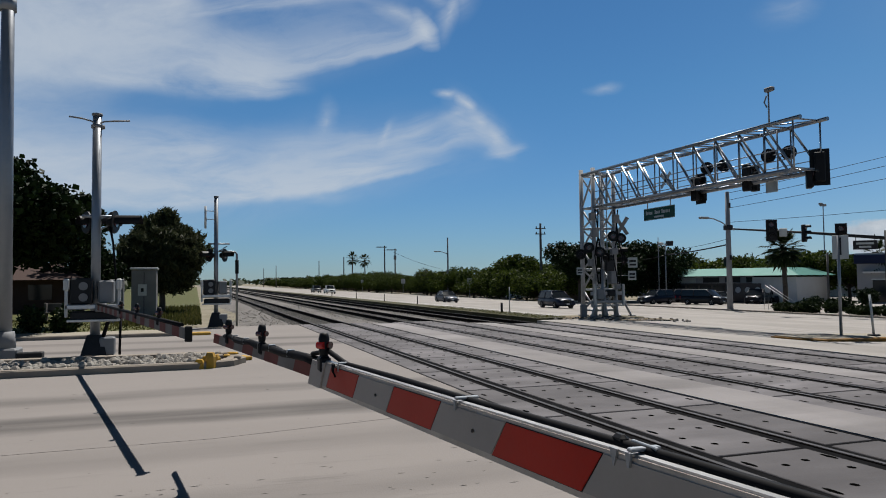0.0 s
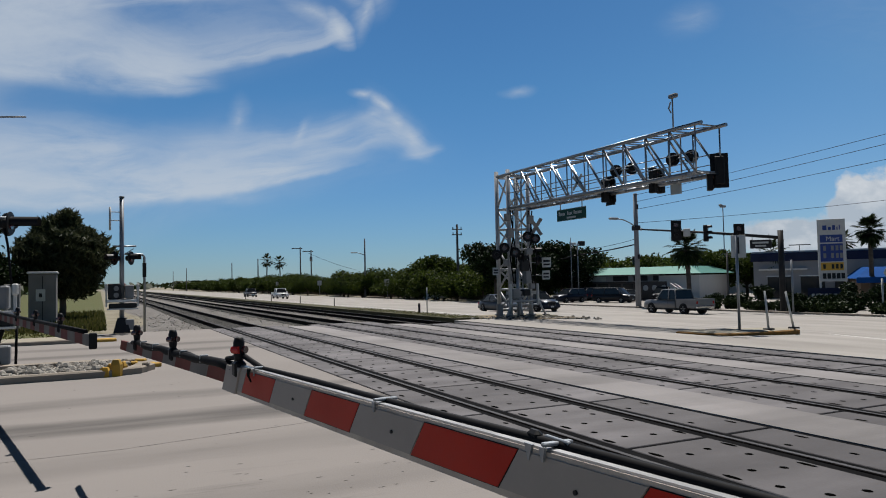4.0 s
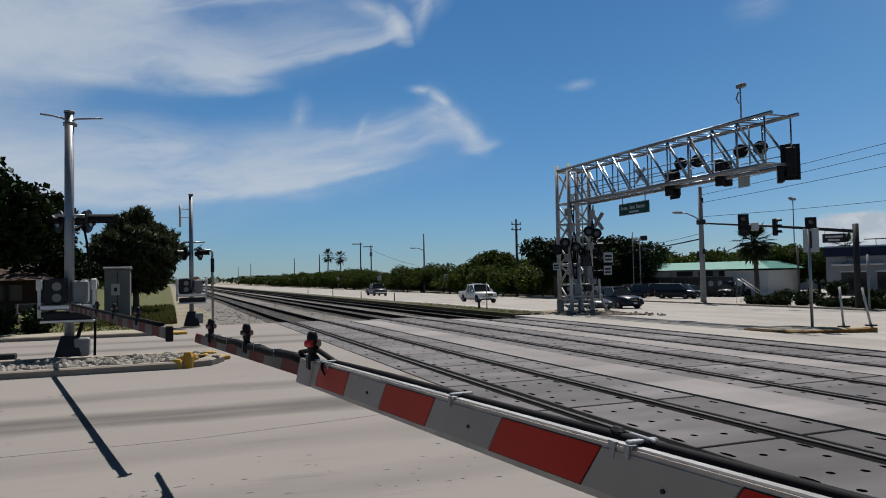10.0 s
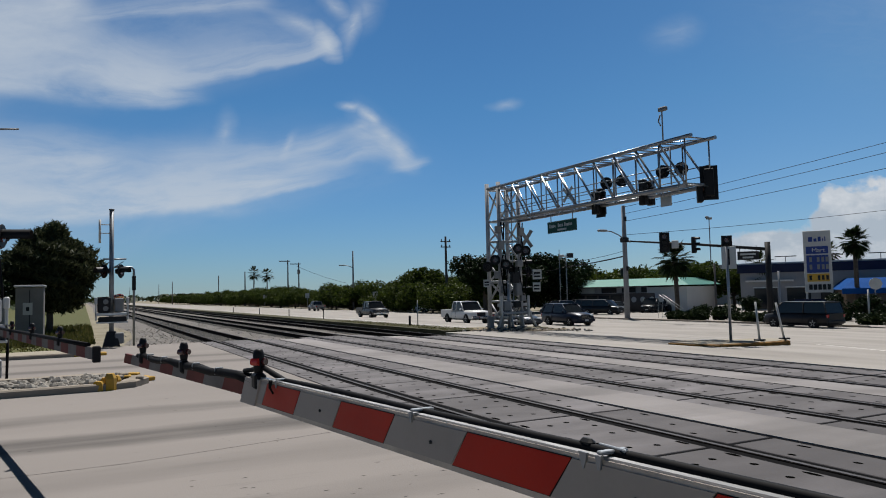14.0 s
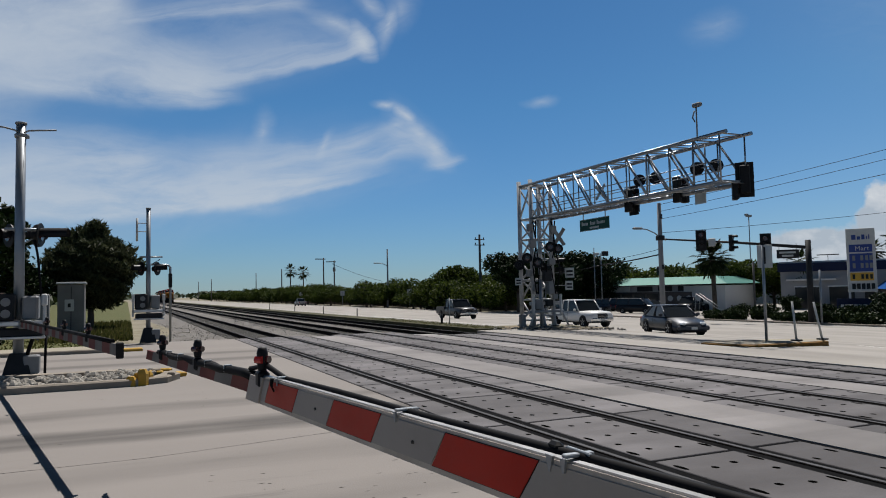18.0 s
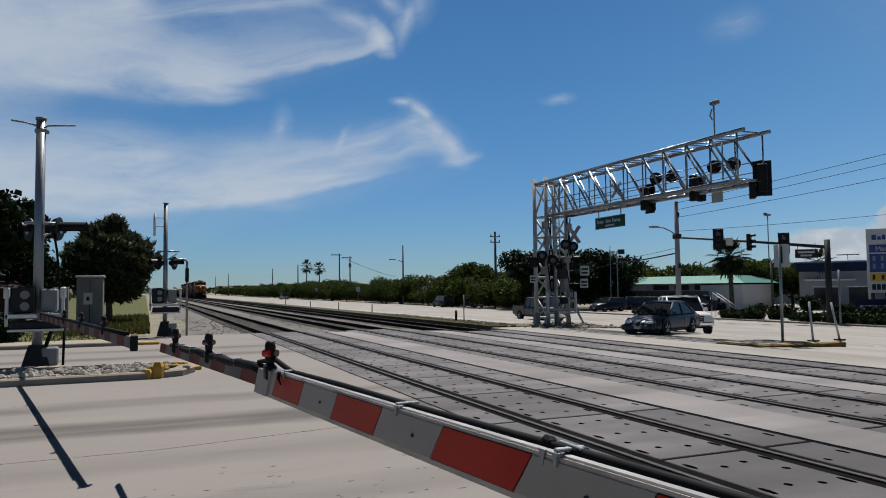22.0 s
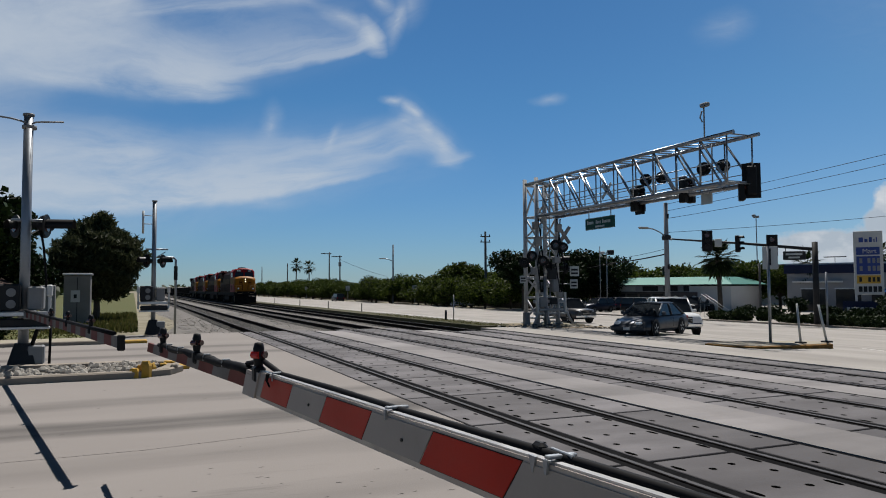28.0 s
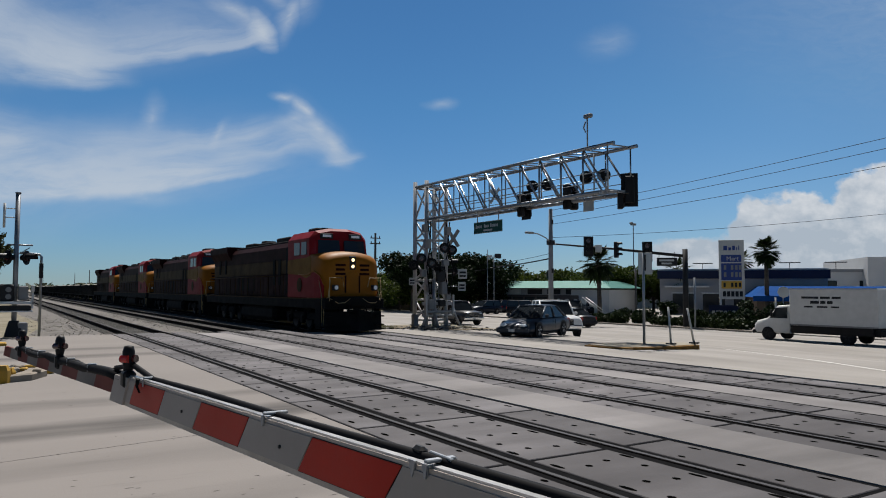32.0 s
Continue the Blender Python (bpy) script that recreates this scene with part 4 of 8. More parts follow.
def wheel(car, x, y, r, w=0.2, z0=0.0, name="wheel", rim_paint=None):
    s = 1 if x > 0 else -1
    t = S(M_TYRE)
    t.loft([[(x + dx * s, y + q * math.cos(2 * math.pi * i / 20), z0 + r + q * math.sin(2 * math.pi * i / 20)) for i in range(20)] for dx, q in ((-w / 2, r * 0.75), (-w / 2, r * 0.95), (-w / 2 + 0.03, r), (w / 2 - 0.03, r), (w / 2, r * 0.94), (w / 2, r * 0.68))], smooth=True)
    tyre = part("wheel", t, car, "black rubber tyre")
    rim = S(rim_paint or M_RIM)
    rim.disc((x + (w / 2 - 0.03) * s, y, z0 + r), (1, 0, 0), r * 0.67, 0.03, 16)
    for k in range(5):
        a = 2 * math.pi * k / 5
        rim.box(-0.02, 0.02, -0.03, 0.03, 0.06, r * 0.64, m=Matrix.Translation((x + (w / 2 - 0.01) * s, y, z0 + r)) @ Matrix.Rotation(a, 4, "X"))
    rim.use(M_BLACK)
    for k in range(5):
        a = 2 * math.pi * (k + 0.5) / 5
        rim.box(-0.002, 0.002, -r * 0.13, r * 0.13, r * 0.25, r * 0.58, m=Matrix.Translation((x + (w / 2 - 0.014) * s, y, z0 + r)) @ Matrix.Rotation(a, 4, "X"))
    part("rim", rim, tyre, "silver alloy rim")


def ring_at(y, hw, z0, z1, shoulder=0.18, crown=0.0):
    """A rounded cross-section of a car body, from sill to top."""
    b = min(shoulder, (z1 - z0) * 0.45)
    return [(-hw + 0.06, y, z0), (hw - 0.06, y, z0), (hw, y, z0 + 0.1), (hw + 0.01, y, (z0 + z1) / 2), (hw - 0.02, y, z1 - b), (hw - b * 0.8, y, z1 - 0.02), (0, y, z1 + crown), (-hw + b * 0.8, y, z1 - 0.02), (-hw + 0.02, y, z1 - b), (-hw - 0.01, y, (z0 + z1) / 2), (-hw, y, z0 + 0.1)]


def car(name, label, category, paint, kind="sedan", group="vehicles in traffic"):
    """A road car that faces +y, wheels on z = 0."""
    root = thing(name, label, category, group=group)
    big = kind in ("pickup", "van", "suv")
    L, hw = {"sedan": (4.75, 0.88), "pickup": (5.7, 0.98), "suv": (4.8, 0.93), "van": (5.1, 0.98)}[kind]
    h0, belt, roof = {"sedan": (0.22, 0.92, 1.44), "pickup": (0.38, 1.14, 1.88), "suv": (0.30, 1.05, 1.70), "van": (0.25, 1.05, 1.78)}[kind]
    r = 0.38 if kind == "pickup" else 0.33
    f = L / 2
    hood = belt - (0.10 if kind == "sedan" else 0.02)
    if kind == "sedan":
        sts = [(-f, hw - 0.22, h0 + 0.2, belt - 0.14), (-f + 0.12, hw - 0.07, h0 + 0.06, belt - 0.02), (-f + 0.7, hw, h0, belt + 0.02), (-0.6, hw, h0, belt), (0.8, hw, h0, belt - 0.01), (f - 1.1, hw, h0, hood), (f - 0.3, hw - 0.06, h0, hood - 0.16), (f - 0.06, hw - 0.17, h0 + 0.05, hood - 0.26), (f, hw - 0.28, h0 + 0.14, hood - 0.36)]
    elif kind == "pickup":
        sts = [(0.55, hw, h0, belt), (f - 1.2, hw, h0, hood), (f - 0.25, hw - 0.03, h0, hood - 0.06), (f - 0.04, hw - 0.08, h0 + 0.05, hood - 0.14), (f, hw - 0.14, h0 + 0.12, hood - 0.24)]
        sts = [(-0.75, hw, h0, belt)] + sts
    else:
        sts = [(-f, hw - 0.12, h0 + 0.15, belt - 0.06), (-f + 0.15, hw - 0.02, h0, belt), (0.4, hw, h0, belt), (f - 1.0, hw, h0, hood), (f - 0.25, hw - 0.05, h0, hood - 0.10), (f - 0.04, hw - 0.13, h0 + 0.05, hood - 0.2), (f, hw - 0.22, h0 + 0.14, hood - 0.3)]
    body = S(paint)
    body.loft([ring_at(y, w, a, b) for y, w, a, b in sts], smooth=True)
    part("body", body, root)
    # cabin
    if kind == "sedan":
        c0, c1, c2, c3 = -1.75, -0.95, 0.25, 1.05
    elif kind == "pickup":
        c0, c1, c2, c3 = -0.78, -0.62, 0.75, 1.35
    elif kind == "suv":
        c0, c1, c2, c3 = -f + 0.1, -f + 0.45, 0.35, 1.1
    else:
        c0, c1, c2, c3 = -f + 0.06, -f + 0.25, 0.9, 1.75
    tw = hw - (0.2 if kind in ("sedan", "suv") else 0.14)
    z = belt - 0.04
    roofs = S(paint)
    roofs.loft([[(-tw + 0.05, y, roof - 0.07), (tw - 0.05, y, roof - 0.07), (tw - 0.02, y, roof - 0.03), (tw - 0.25, y, roof + 0.01), (-tw + 0.25, y, roof + 0.01), (-tw + 0.02, y, roof - 0.03)] for y in (c1 - 0.08, c1 + 0.1, c2 - 0.1, c2 + 0.06)], smooth=True)
    for s in (-1, 1):
        for (ya, za), (yb, zb) in (((c0, z), (c1, roof - 0.05)), ((c3, z), (c2, roof - 0.05)), (((c1 + c2) / 2 - 0.05, z), ((c1 + c2) / 2 - 0.05, roof - 0.05))):
            part("pillar", S(paint).tube([(s * (hw - 0.06), ya, za), (s * (tw - 0.02), yb, zb)], 0.045, 6), root)
    part("roof", roofs, root)
    wq = hw - 0.08
    part("windscreen", S(M_GLASS).add([(-wq, c3, z), (wq, c3, z), (tw - 0.03, c2, roof - 0.04), (-tw + 0.03, c2, roof - 0.04), (0, c3 + 0.06, z), (0, c2 + 0.05, roof - 0.03)], [(0, 4, 5, 3), (4, 1, 2, 5)]), root)
    part("rear_window", S(M_GLASS).add([(-wq, c0, z), (wq, c0, z), (tw - 0.03, c1, roof - 0.04), (-tw + 0.03, c1, roof - 0.04)], [(0, 1, 2, 3)]), root)
    cm = (c1 + c2) / 2 - 0.05
    for s in (-1, 1):
        part("side_window", S(M_GLASS).add([(s * wq, c3 - 0.04, z), (s * wq, cm, z), (s * (tw - 0.02), cm, roof - 0.06), (s * (tw - 0.02), c2, roof - 0.06)], [(0, 1, 2, 3)]), root)
        part("side_window", S(M_GLASS).add([(s * wq, c0 + 0.04, z), (s * wq, cm, z), (s * (tw - 0.02), cm, roof - 0.06), (s * (tw - 0.02), c1, roof - 0.06)], [(0, 1, 2, 3)]), root)
        part("mirror", S(paint).box(min(s * hw, s * (hw + 0.2)), max(s * hw, s * (hw + 0.2)), c3 - 0.3, c3 - 0.18, z + 0.02, z + 0.18, 0.04), root)
        zl = hood - (0.32 if kind == "sedan" else 0.30)
        part("headlight", S(M_HEADLAMP).box(s * (hw - 0.38) - 0.14, s * (hw - 0.38) + 0.14, f - 0.22, f - 0.015, zl, zl + 0.15, 0.05), root, "clear headlight")
        part("tail_light", S(M_TAIL).box(s * (hw - 0.17) - 0.1, s * (hw - 0.17) + 0.1, -f + (0.02 if kind == "sedan" else -0.03), -f + 0.2, belt - 0.36, belt - 0.12, 0.04), root, "red tail light")
        part("door_seam", S(M_BLACK).box(s * (hw + 0.004) - 0.006, s * (hw + 0.004) + 0.006, cm - 0.008, cm + 0.008, h0 + 0.15, belt - 0.12), root)
        part("door_handle", S(paint).box(s * (hw + 0.02) - 0.015, s * (hw + 0.02) + 0.015, cm + 0.1, cm + 0.28, belt - 0.24, belt - 0.20, 0.01), root)
    zg = hood - 0.52
    grille = S(M_BLACK).box(-0.42, 0.42, f - 0.08, f + 0.02, zg, zg + (0.17 if kind == "sedan" else 0.34), 0.03)
    g = part("grille", grille, root)
    for k in range(3):
        part("grille_bar", S(M_CHROME).box(-0.42, 0.42, f - 0.02, f + 0.035, zg + 0.03 + k * (0.05 if kind == "sedan" else 0.11), zg + 0.045 + k * (0.05 if kind == "sedan" else 0.11), 0.004), g, "chrome grille bar")
    bm_ = paint if kind in ("sedan", "van", "suv") else M_CHROME
    part("front_bumper", S(bm_).box(-hw + 0.08, hw - 0.08, f - 0.14, f + 0.06, h0 + 0.02, h0 + 0.26, 0.06), root)
    part("rear_bumper", S(bm_).box(-hw + 0.08, hw - 0.08, -f - 0.06, -f + 0.12, h0 + 0.04, h0 + 0.28, 0.06), root)
    part("number_plate", S(M_WHITEPAINT).box(-0.15, 0.15, f + 0.055, f + 0.07, h0 + 0.08, h0 + 0.20), root)
    part("underbody", S(M_BLACK).box(-hw + 0.12, hw - 0.12, -f + 0.2, f - 0.25, h0 - 0.08, h0 + 0.05), root)
    if kind == "pickup":
        bed_ = S(paint)
        y0, y1 = -f, -0.8
        for s in (-1, 1):
            bed_.box(min(s * hw, s * (hw - 0.07)), max(s * hw, s * (hw - 0.07)), y0, y1, h0 + 0.08, belt + 0.02, 0.03)
        bed_.box(-hw, hw, y0, y0 + 0.06, h0 + 0.1, belt + 0.02, 0.02)
        bed_.box(-hw, hw, y1 - 0.06, y1, h0 + 0.1, belt + 0.02, 0.02)
        bed_.use(M_BLACK).box(-hw + 0.08, hw - 0.08, y0 + 0.07, y1 - 0.07, h0 + 0.2, h0 + 0.3)
        part("cargo_bed", bed_, root, "open cargo bed")
    fy, ry = f - 0.95, -f + (1.05 if kind != "pickup" else 1.25)
    for x in (-hw + 0.1, hw - 0.1):
        for y in (fy, ry):
            part("wheel_arch", S(M_BLACK).disc((x, y, r + 0.02), (1, 0, 0), r + 0.06, 0.22, 18), root)
            wheel(root, x + (0.03 if x > 0 else -0.03), y, r)
    return root


def box_truck():
    root = thing("box_truck", "white box truck with dark lettering bars on its side", "truck", group="vehicles in traffic")
    W = M_WHITEPAINT
    part("cargo_box", S(W).box(-1.1, 1.1, -3.9, 1.05, 0.95, 3.05, 0.04), root, "white cargo box")
    cab = S(W)
    cab.loft([ring_at(y, w, a, b, 0.14) for y, w, a, b in ((1.08, 0.98, 0.45, 2.1), (1.9, 0.98, 0.45, 2.08), (2.55, 0.97, 0.45, 1.35), (3.3, 0.92, 0.45, 1.15), (3.5, 0.8, 0.5, 0.98))], smooth=True)
    part("cab", cab, root)
    part("windscreen", S(M_GLASS).add([(-0.82, 2.60, 1.36), (0.82, 2.60, 1.36), (0.78, 1.98, 2.05), (-0.78, 1.98, 2.05)], [(0, 1, 2, 3)]), root)
    for s in (-1, 1):
        part("side_window", S(M_GLASS).prism([(1.25, 1.32), (2.35, 1.32), (1.95, 1.92), (1.25, 1.95)], "x", s * 0.975, s * 1.0), root)
        part("headlight", S(M_HEADLAMP).box(s * 0.68 - 0.14, s * 0.68 + 0.14, 3.36, 3.5, 0.72, 0.9, 0.03), root)
        part("mirror", S(M_BLACK).box(s * 1.15 - 0.08, s * 1.15 + 0.08, 2.1, 2.2, 1.4, 1.8, 0.03), root)
        part("skirt", S(M_BLACK).box(s * 1.0 - 0.06, s * 1.0 + 0.06, -3.6, 1.0, 0.55, 0.93), root)
        for z0, z1, words in ((2.48, 2.6, ((-1.95, 0.5), (-1.35, 0.55), (-0.7, 1.0))), (2.2, 2.36, ((-1.5, 0.32), (-1.1, 0.3), (-0.72, 0.5))), (1.98, 2.07, ((-1.85, 0.45), (-1.2, 0.6), (-0.35, 0.5)))):
            for y0, w in words:
                part("lettering", S(M_DARKBOX).box(min(s * 1.1, s * 1.106), max(s * 1.1, s * 1.106), y0, y0 + w, z0, z1), root, "dark writing bar on the box side")
        part("box_rail", S(M_ALU).box(min(s * 1.09, s * 1.115), max(s * 1.09, s * 1.115), -3.88, 1.04, 2.98, 3.06), root, "pale rail along the box top")
        part("box_rail", S(M_GREYPAINT).box(min(s * 1.09, s * 1.112), max(s * 1.09, s * 1.112), -3.88, 1.04, 0.95, 1.03), root)
    part("front_bumper", S(M_BLACK).box(-0.95, 0.95, 3.42, 3.6, 0.38, 0.6, 0.05), root)
    part("grille", S(M_BLACK).box(-0.45, 0.45, 3.42, 3.52, 0.66, 0.95, 0.02), root)
    part("chassis", S(M_BLACK).box(-0.9, 0.9, -3.9, 2.4, 0.5, 0.9), root)
    part("tail_lift", S(M_DARKBOX).box(-0.95, 0.95, -4.3, -3.92, 0.55, 0.85, 0.05), root, "dark folded tail lift")
    for x in (-0.9, 0.9):
        for y in (2.5, -2.2):
            wheel(root, x, y, 0.4, 0.26, rim_paint=M_DARKBOX)
    return root


M_BLUEDARK = mat("dark_blue_car_paint", (0.008, 0.012, 0.026), 0.35, 0.1, var=0.05, bump=0, coat=0.05, spec=0.22)
M_SLATE = mat("slate_blue_car_paint", (0.038, 0.043, 0.053), 0.35, 0.35, var=0.05, bump=0, coat=0.05, spec=0.22)
M_SILVER = mat("silver_car_paint", (0.16, 0.16, 0.164), 0.35, 0.4, var=0.05, bump=0, coat=0.08, spec=0.3)
M_WHITECAR = mat("white_car_paint", (0.585, 0.585, 0.5772), 0.35, var=0.05, bump=0, coat=0.08, spec=0.3)
M_GREYCAR = mat("grey_car_paint", (0.045, 0.045, 0.047), 0.35, 0.4, var=0.05, bump=0, coat=0.08, spec=0.3)
M_DARKCAR = mat("black_car_paint", (0.012, 0.012, 0.014), 0.35, 0.1, var=0.05, bump=0, coat=0.05, spec=0.22)
sedan = car("sedan", "slate blue sedan waiting at the crossing", "car", M_SLATE, "sedan")
blue_suv = car("suv", "dark blue sport utility car", "car", M_BLUEDARK, "suv")
white_pickup = car("pickup_truck", "white pickup truck with an open bed", "pickup truck", M_WHITECAR, "pickup")
grey_pickup = car("pickup_truck", "dark grey pickup truck with a chrome grille", "pickup truck", M_GREYCAR, "pickup")
silver_pickup = car("pickup_truck", "silver pickup truck on the highway", "pickup truck", M_SILVER, "pickup")
black_car = car("sedan", "black low sedan on the highway", "car", M_DARKCAR, "sedan")
moving_van = car("minivan", "dark minivan driving on the highway", "van", M_DARKCAR, "van")
dark_van = car("minivan", "dark minivan parked before the shops", "van", M_DARKCAR, "van")
white_sedan = car("sedan", "white sedan on the highway", "car", M_WHITECAR, "sedan")
truck = box_truck()
TRAIN = []

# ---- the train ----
# Maroon and cream are darkened: the shade of the engine's side is in the paint.
M_MAROONSHADE = mat("shaded_maroon_paint", (0.022, 0.0045, 0.005), 0.62, var=0.25, spec=0.04, scale=1.2, bump=0.05, tint=(0.007, 0.004, 0.004))
M_LOCORED = mat("red_loco_paint", (0.20, 0.010, 0.014), 0.5, spec=0.06, var=0.2, scale=1.2, bump=0.05)
M_LOCOYELLOW = mat("yellow_loco_paint", (0.25, 0.09, 0.004), 0.5, spec=0.12, var=0.2, scale=1.4, bump=0.05, tint=(0.17, 0.064, 0.005))
M_CREAMSHADE = mat("shaded_cream_band", (0.060, 0.036, 0.014), 0.62, var=0.25, spec=0.04, scale=1.2, bump=0.05, tint=(0.022, 0.014, 0.008))
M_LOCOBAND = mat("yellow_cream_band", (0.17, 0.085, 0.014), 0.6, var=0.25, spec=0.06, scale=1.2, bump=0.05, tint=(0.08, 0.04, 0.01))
M_RAILPAINT = mat("pale_handrail_paint", (0.36, 0.27, 0.14), 0.6, var=0.2, scale=2, bump=0)
M_UNDER = mat("grimy_black_steel", (0.006, 0.006, 0.006), 0.85, var=0.4, scale=2, bump=0.2)
M_LOCOROOF = mat("sooty_roof", (0.010, 0.009, 0.009), 0.8, var=0.35, scale=1.5, bump=0.1)
M_BEAM = mat("headlight_glow", (1.0, 0.72, 0.38), 0.2, var=0, bump=0, emit=1.6)
M_STEELCAR = mat("dark_freight_car", (0.016, 0.015, 0.014), 0.8, var=0.35, scale=1, bump=0.15, tint=(0.03, 0.025, 0.02))
M_GRAVELLOAD = mat("crushed_stone_load", (0.30, 0.28, 0.26), 0.95, var=0.4, scale=2, bump=0.8, fine=12)


def bogie(root, y, axles, gap):
    b = S(M_UNDER)
    n = (axles - 1) * gap / 2
    for s in (-1, 1):
        b.box(s * 1.08 - 0.08, s * 1.08 + 0.08, y - n - 0.55, y + n + 0.55, 0.55, 0.9, 0.04)
        for k in range(axles):
            yy = y - n + k * gap
            b.box(s * 1.15 - 0.1, s * 1.15 + 0.1, yy - 0.2, yy + 0.2, 0.35, 0.75, 0.05)
            b.tube([(s * 1.16, yy + 0.42, 0.55), (s * 1.16, yy + 0.42, 1.0)], 0.11, 8)
    b.box(-0.9, 0.9, y - 0.4, y + 0.4, 0.6, 1.1)
    bg = part("bogie", b, root, "grimy black bogie frame")
    for k in range(axles):
        w = S(M_UNDER)
        for s in (-1, 1):
            w.disc((s * 0.75, y - n + k * gap, 0.52), (1, 0, 0), 0.52, 0.13, 22)
        w.tube([(-0.8, y - n + k * gap, 0.52), (0.8, y - n + k * gap, 0.52)], 0.09, 8)
        w.use(M_RAIL)
        for s in (-1, 1):
            w.disc((s * 0.80, y - n + k * gap, 0.52), (1, 0, 0), 0.40, 0.05, 22)
        part("wheelset", w, bg)


def locomotive(lit):
    root = thing("locomotive", "maroon and cream diesel locomotive, yellow nose" + (", lit headlights" if lit else ""), "locomotive", group="train")
    part("frame", S(M_UNDER).box(-1.5, 1.5, -11.0, 10.6, 1.12, 1.62, 0.03), root, "black steel underframe")
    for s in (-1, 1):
        part("sill_stripe", S(M_CREAMSHADE).box(s * 1.512 - 0.006, s * 1.512 + 0.006, -10.8, 10.3, 1.56, 1.62), root, "thin cream stripe along the sill")
    hw = 1.18
    hood = S(M_MAROONSHADE).box(-hw, hw, -10.2, 5.6, 1.62, 2.75, 0.03)
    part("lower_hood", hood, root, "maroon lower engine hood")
    part("hood_band", S(M_CREAMSHADE).box(-hw - 0.004, hw + 0.004, -10.2, 5.6, 2.75, 3.42, 0.02), root, "cream band along the engine hood, coloured dark as in shade")
    up = S(M_MAROONSHADE)
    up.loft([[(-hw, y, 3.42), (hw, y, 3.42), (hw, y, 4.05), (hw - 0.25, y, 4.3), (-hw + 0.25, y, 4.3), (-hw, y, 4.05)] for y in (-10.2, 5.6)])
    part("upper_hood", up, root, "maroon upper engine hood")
    part("roof", S(M_LOCOROOF).box(-0.85, 0.85, -10.1, 5.5, 4.3, 4.42, 0.03), root, "sooty dark roof")
    rad = S(M_MAROONSHADE)
    rad.loft([[(-w, y, 3.7), (w, y, 3.7), (w + 0.28, y, 4.15), (w + 0.28, y, 4.5), (-w - 0.28, y, 4.5), (-w - 0.28, y, 4.15)] for y, w in ((-10.3, hw), (-6.0, hw))])
    part("radiator", rad, root, "flared radiator housing")
    part("radiator_grille", S(M_UNDER).box(-1.35, 1.35, -10.0, -6.3, 4.5, 4.54), root)
    for y0, y1, h in ((-4.6, -2.8, 4.62), (-1.6, 0.2, 4.56), (1.4, 3.6, 4.66)):
        part("roof_hatch", S(M_LOCOROOF).box(-0.7, 0.7, y0, y1, 4.4, h, 0.05), root)
    part("exhaust_stack", S(M_UNDER).box(-0.35, 0.35, -2.4, -1.7, 4.4, 4.72, 0.03), root)
    for s in (-1, 1):
        for k in range(16):
            y = -9.7 + k * 0.95
            part("hood_door", S(M_MAROONSHADE).box(s * (hw + 0.015) - 0.012, s * (hw + 0.015) + 0.012, y, y + 0.86, 1.72, 2.7, 0.008), root)
        for y, z0, z1 in ((-8.8, 2.9, 4.0), (-7.4, 2.9, 4.0), (2.4, 2.2, 3.5), (3.3, 2.2, 3.5), (4.5, 1.8, 4.0), (5.1, 1.8, 4.0), (-4.4, 1.9, 2.6), (-3.4, 1.9, 2.6), (-2.4, 1.9, 2.6), (-1.2, 1.9, 2.6)):
            part("louvre", S(M_UNDER).box(s * (hw + 0.028) - 0.012, s * (hw + 0.028) + 0.012, y, y + 0.38, z0, z1), root, "dark louvre in the hood side")
        rail_ = S(M_CREAMSHADE)
        for k in range(13):
            y = -10.2 + k * 1.25
            rail_.tube([(s * 1.46, y, 1.62), (s * 1.46, y, 2.65)], 0.018, 5)
        rail_.tube([(s * 1.46, -10.2, 2.65), (s * 1.46, 4.8, 2.65)], 0.02, 5)
        part("handrail", rail_, root, "cream handrail along the walkway")
        steps = S(M_UNDER)
        for k in range(4):
            steps.box(s * 1.35 - 0.2, s * 1.35 + 0.2, 9.55, 10.1, 0.25 + 0.38 * k, 0.29 + 0.38 * k)
        steps.box(s * 1.53 - 0.02, s * 1.53 + 0.02, 9.5, 10.15, 0.2, 1.6)
        part("steps", steps, root, "steep boarding steps")
        front = S(M_RAILPAINT)
        front.tube([(s * 1.5, 10.2, 0.5), (s * 1.5, 10.2, 1.6), (s * 1.45, 9.6, 2.6), (s * 1.4, 8.9, 2.75)], 0.022, 6)
        front.tube([(s * 1.3, 10.62, 1.5), (s * 1.3, 10.62, 2.5), (s * 0.7, 10.66, 2.5), (s * 0.6, 10.66, 2.1)], 0.022, 6)
        part("grab_rail", front, root, "pale grab rail")
    # cab
    cab = S(M_LOCORED)
    cab.loft([[(-1.5, y, 3.35), (1.5, y, 3.35), (1.5, y, 4.3), (1.2, y, 4.62), (0.5, y, 4.75), (-0.5, y, 4.75), (-1.2, y, 4.62), (-1.5, y, 4.3)] for y in (5.6, 8.5)])
    cab.loft([[(-1.5, 8.5, 3.35), (1.5, 8.5, 3.35), (1.5, 8.5, 4.3), (1.2, 8.5, 4.62), (0.5, 8.5, 4.75), (-0.5, 8.5, 4.75), (-1.2, 8.5, 4.62), (-1.5, 8.5, 4.3)], [(-1.35, 9.05, 3.35), (1.35, 9.05, 3.35), (1.3, 8.85, 4.2), (1.1, 8.8, 4.5), (0.5, 8.8, 4.62), (-0.5, 8.8, 4.62), (-1.1, 8.8, 4.5), (-1.3, 8.85, 4.2)]])
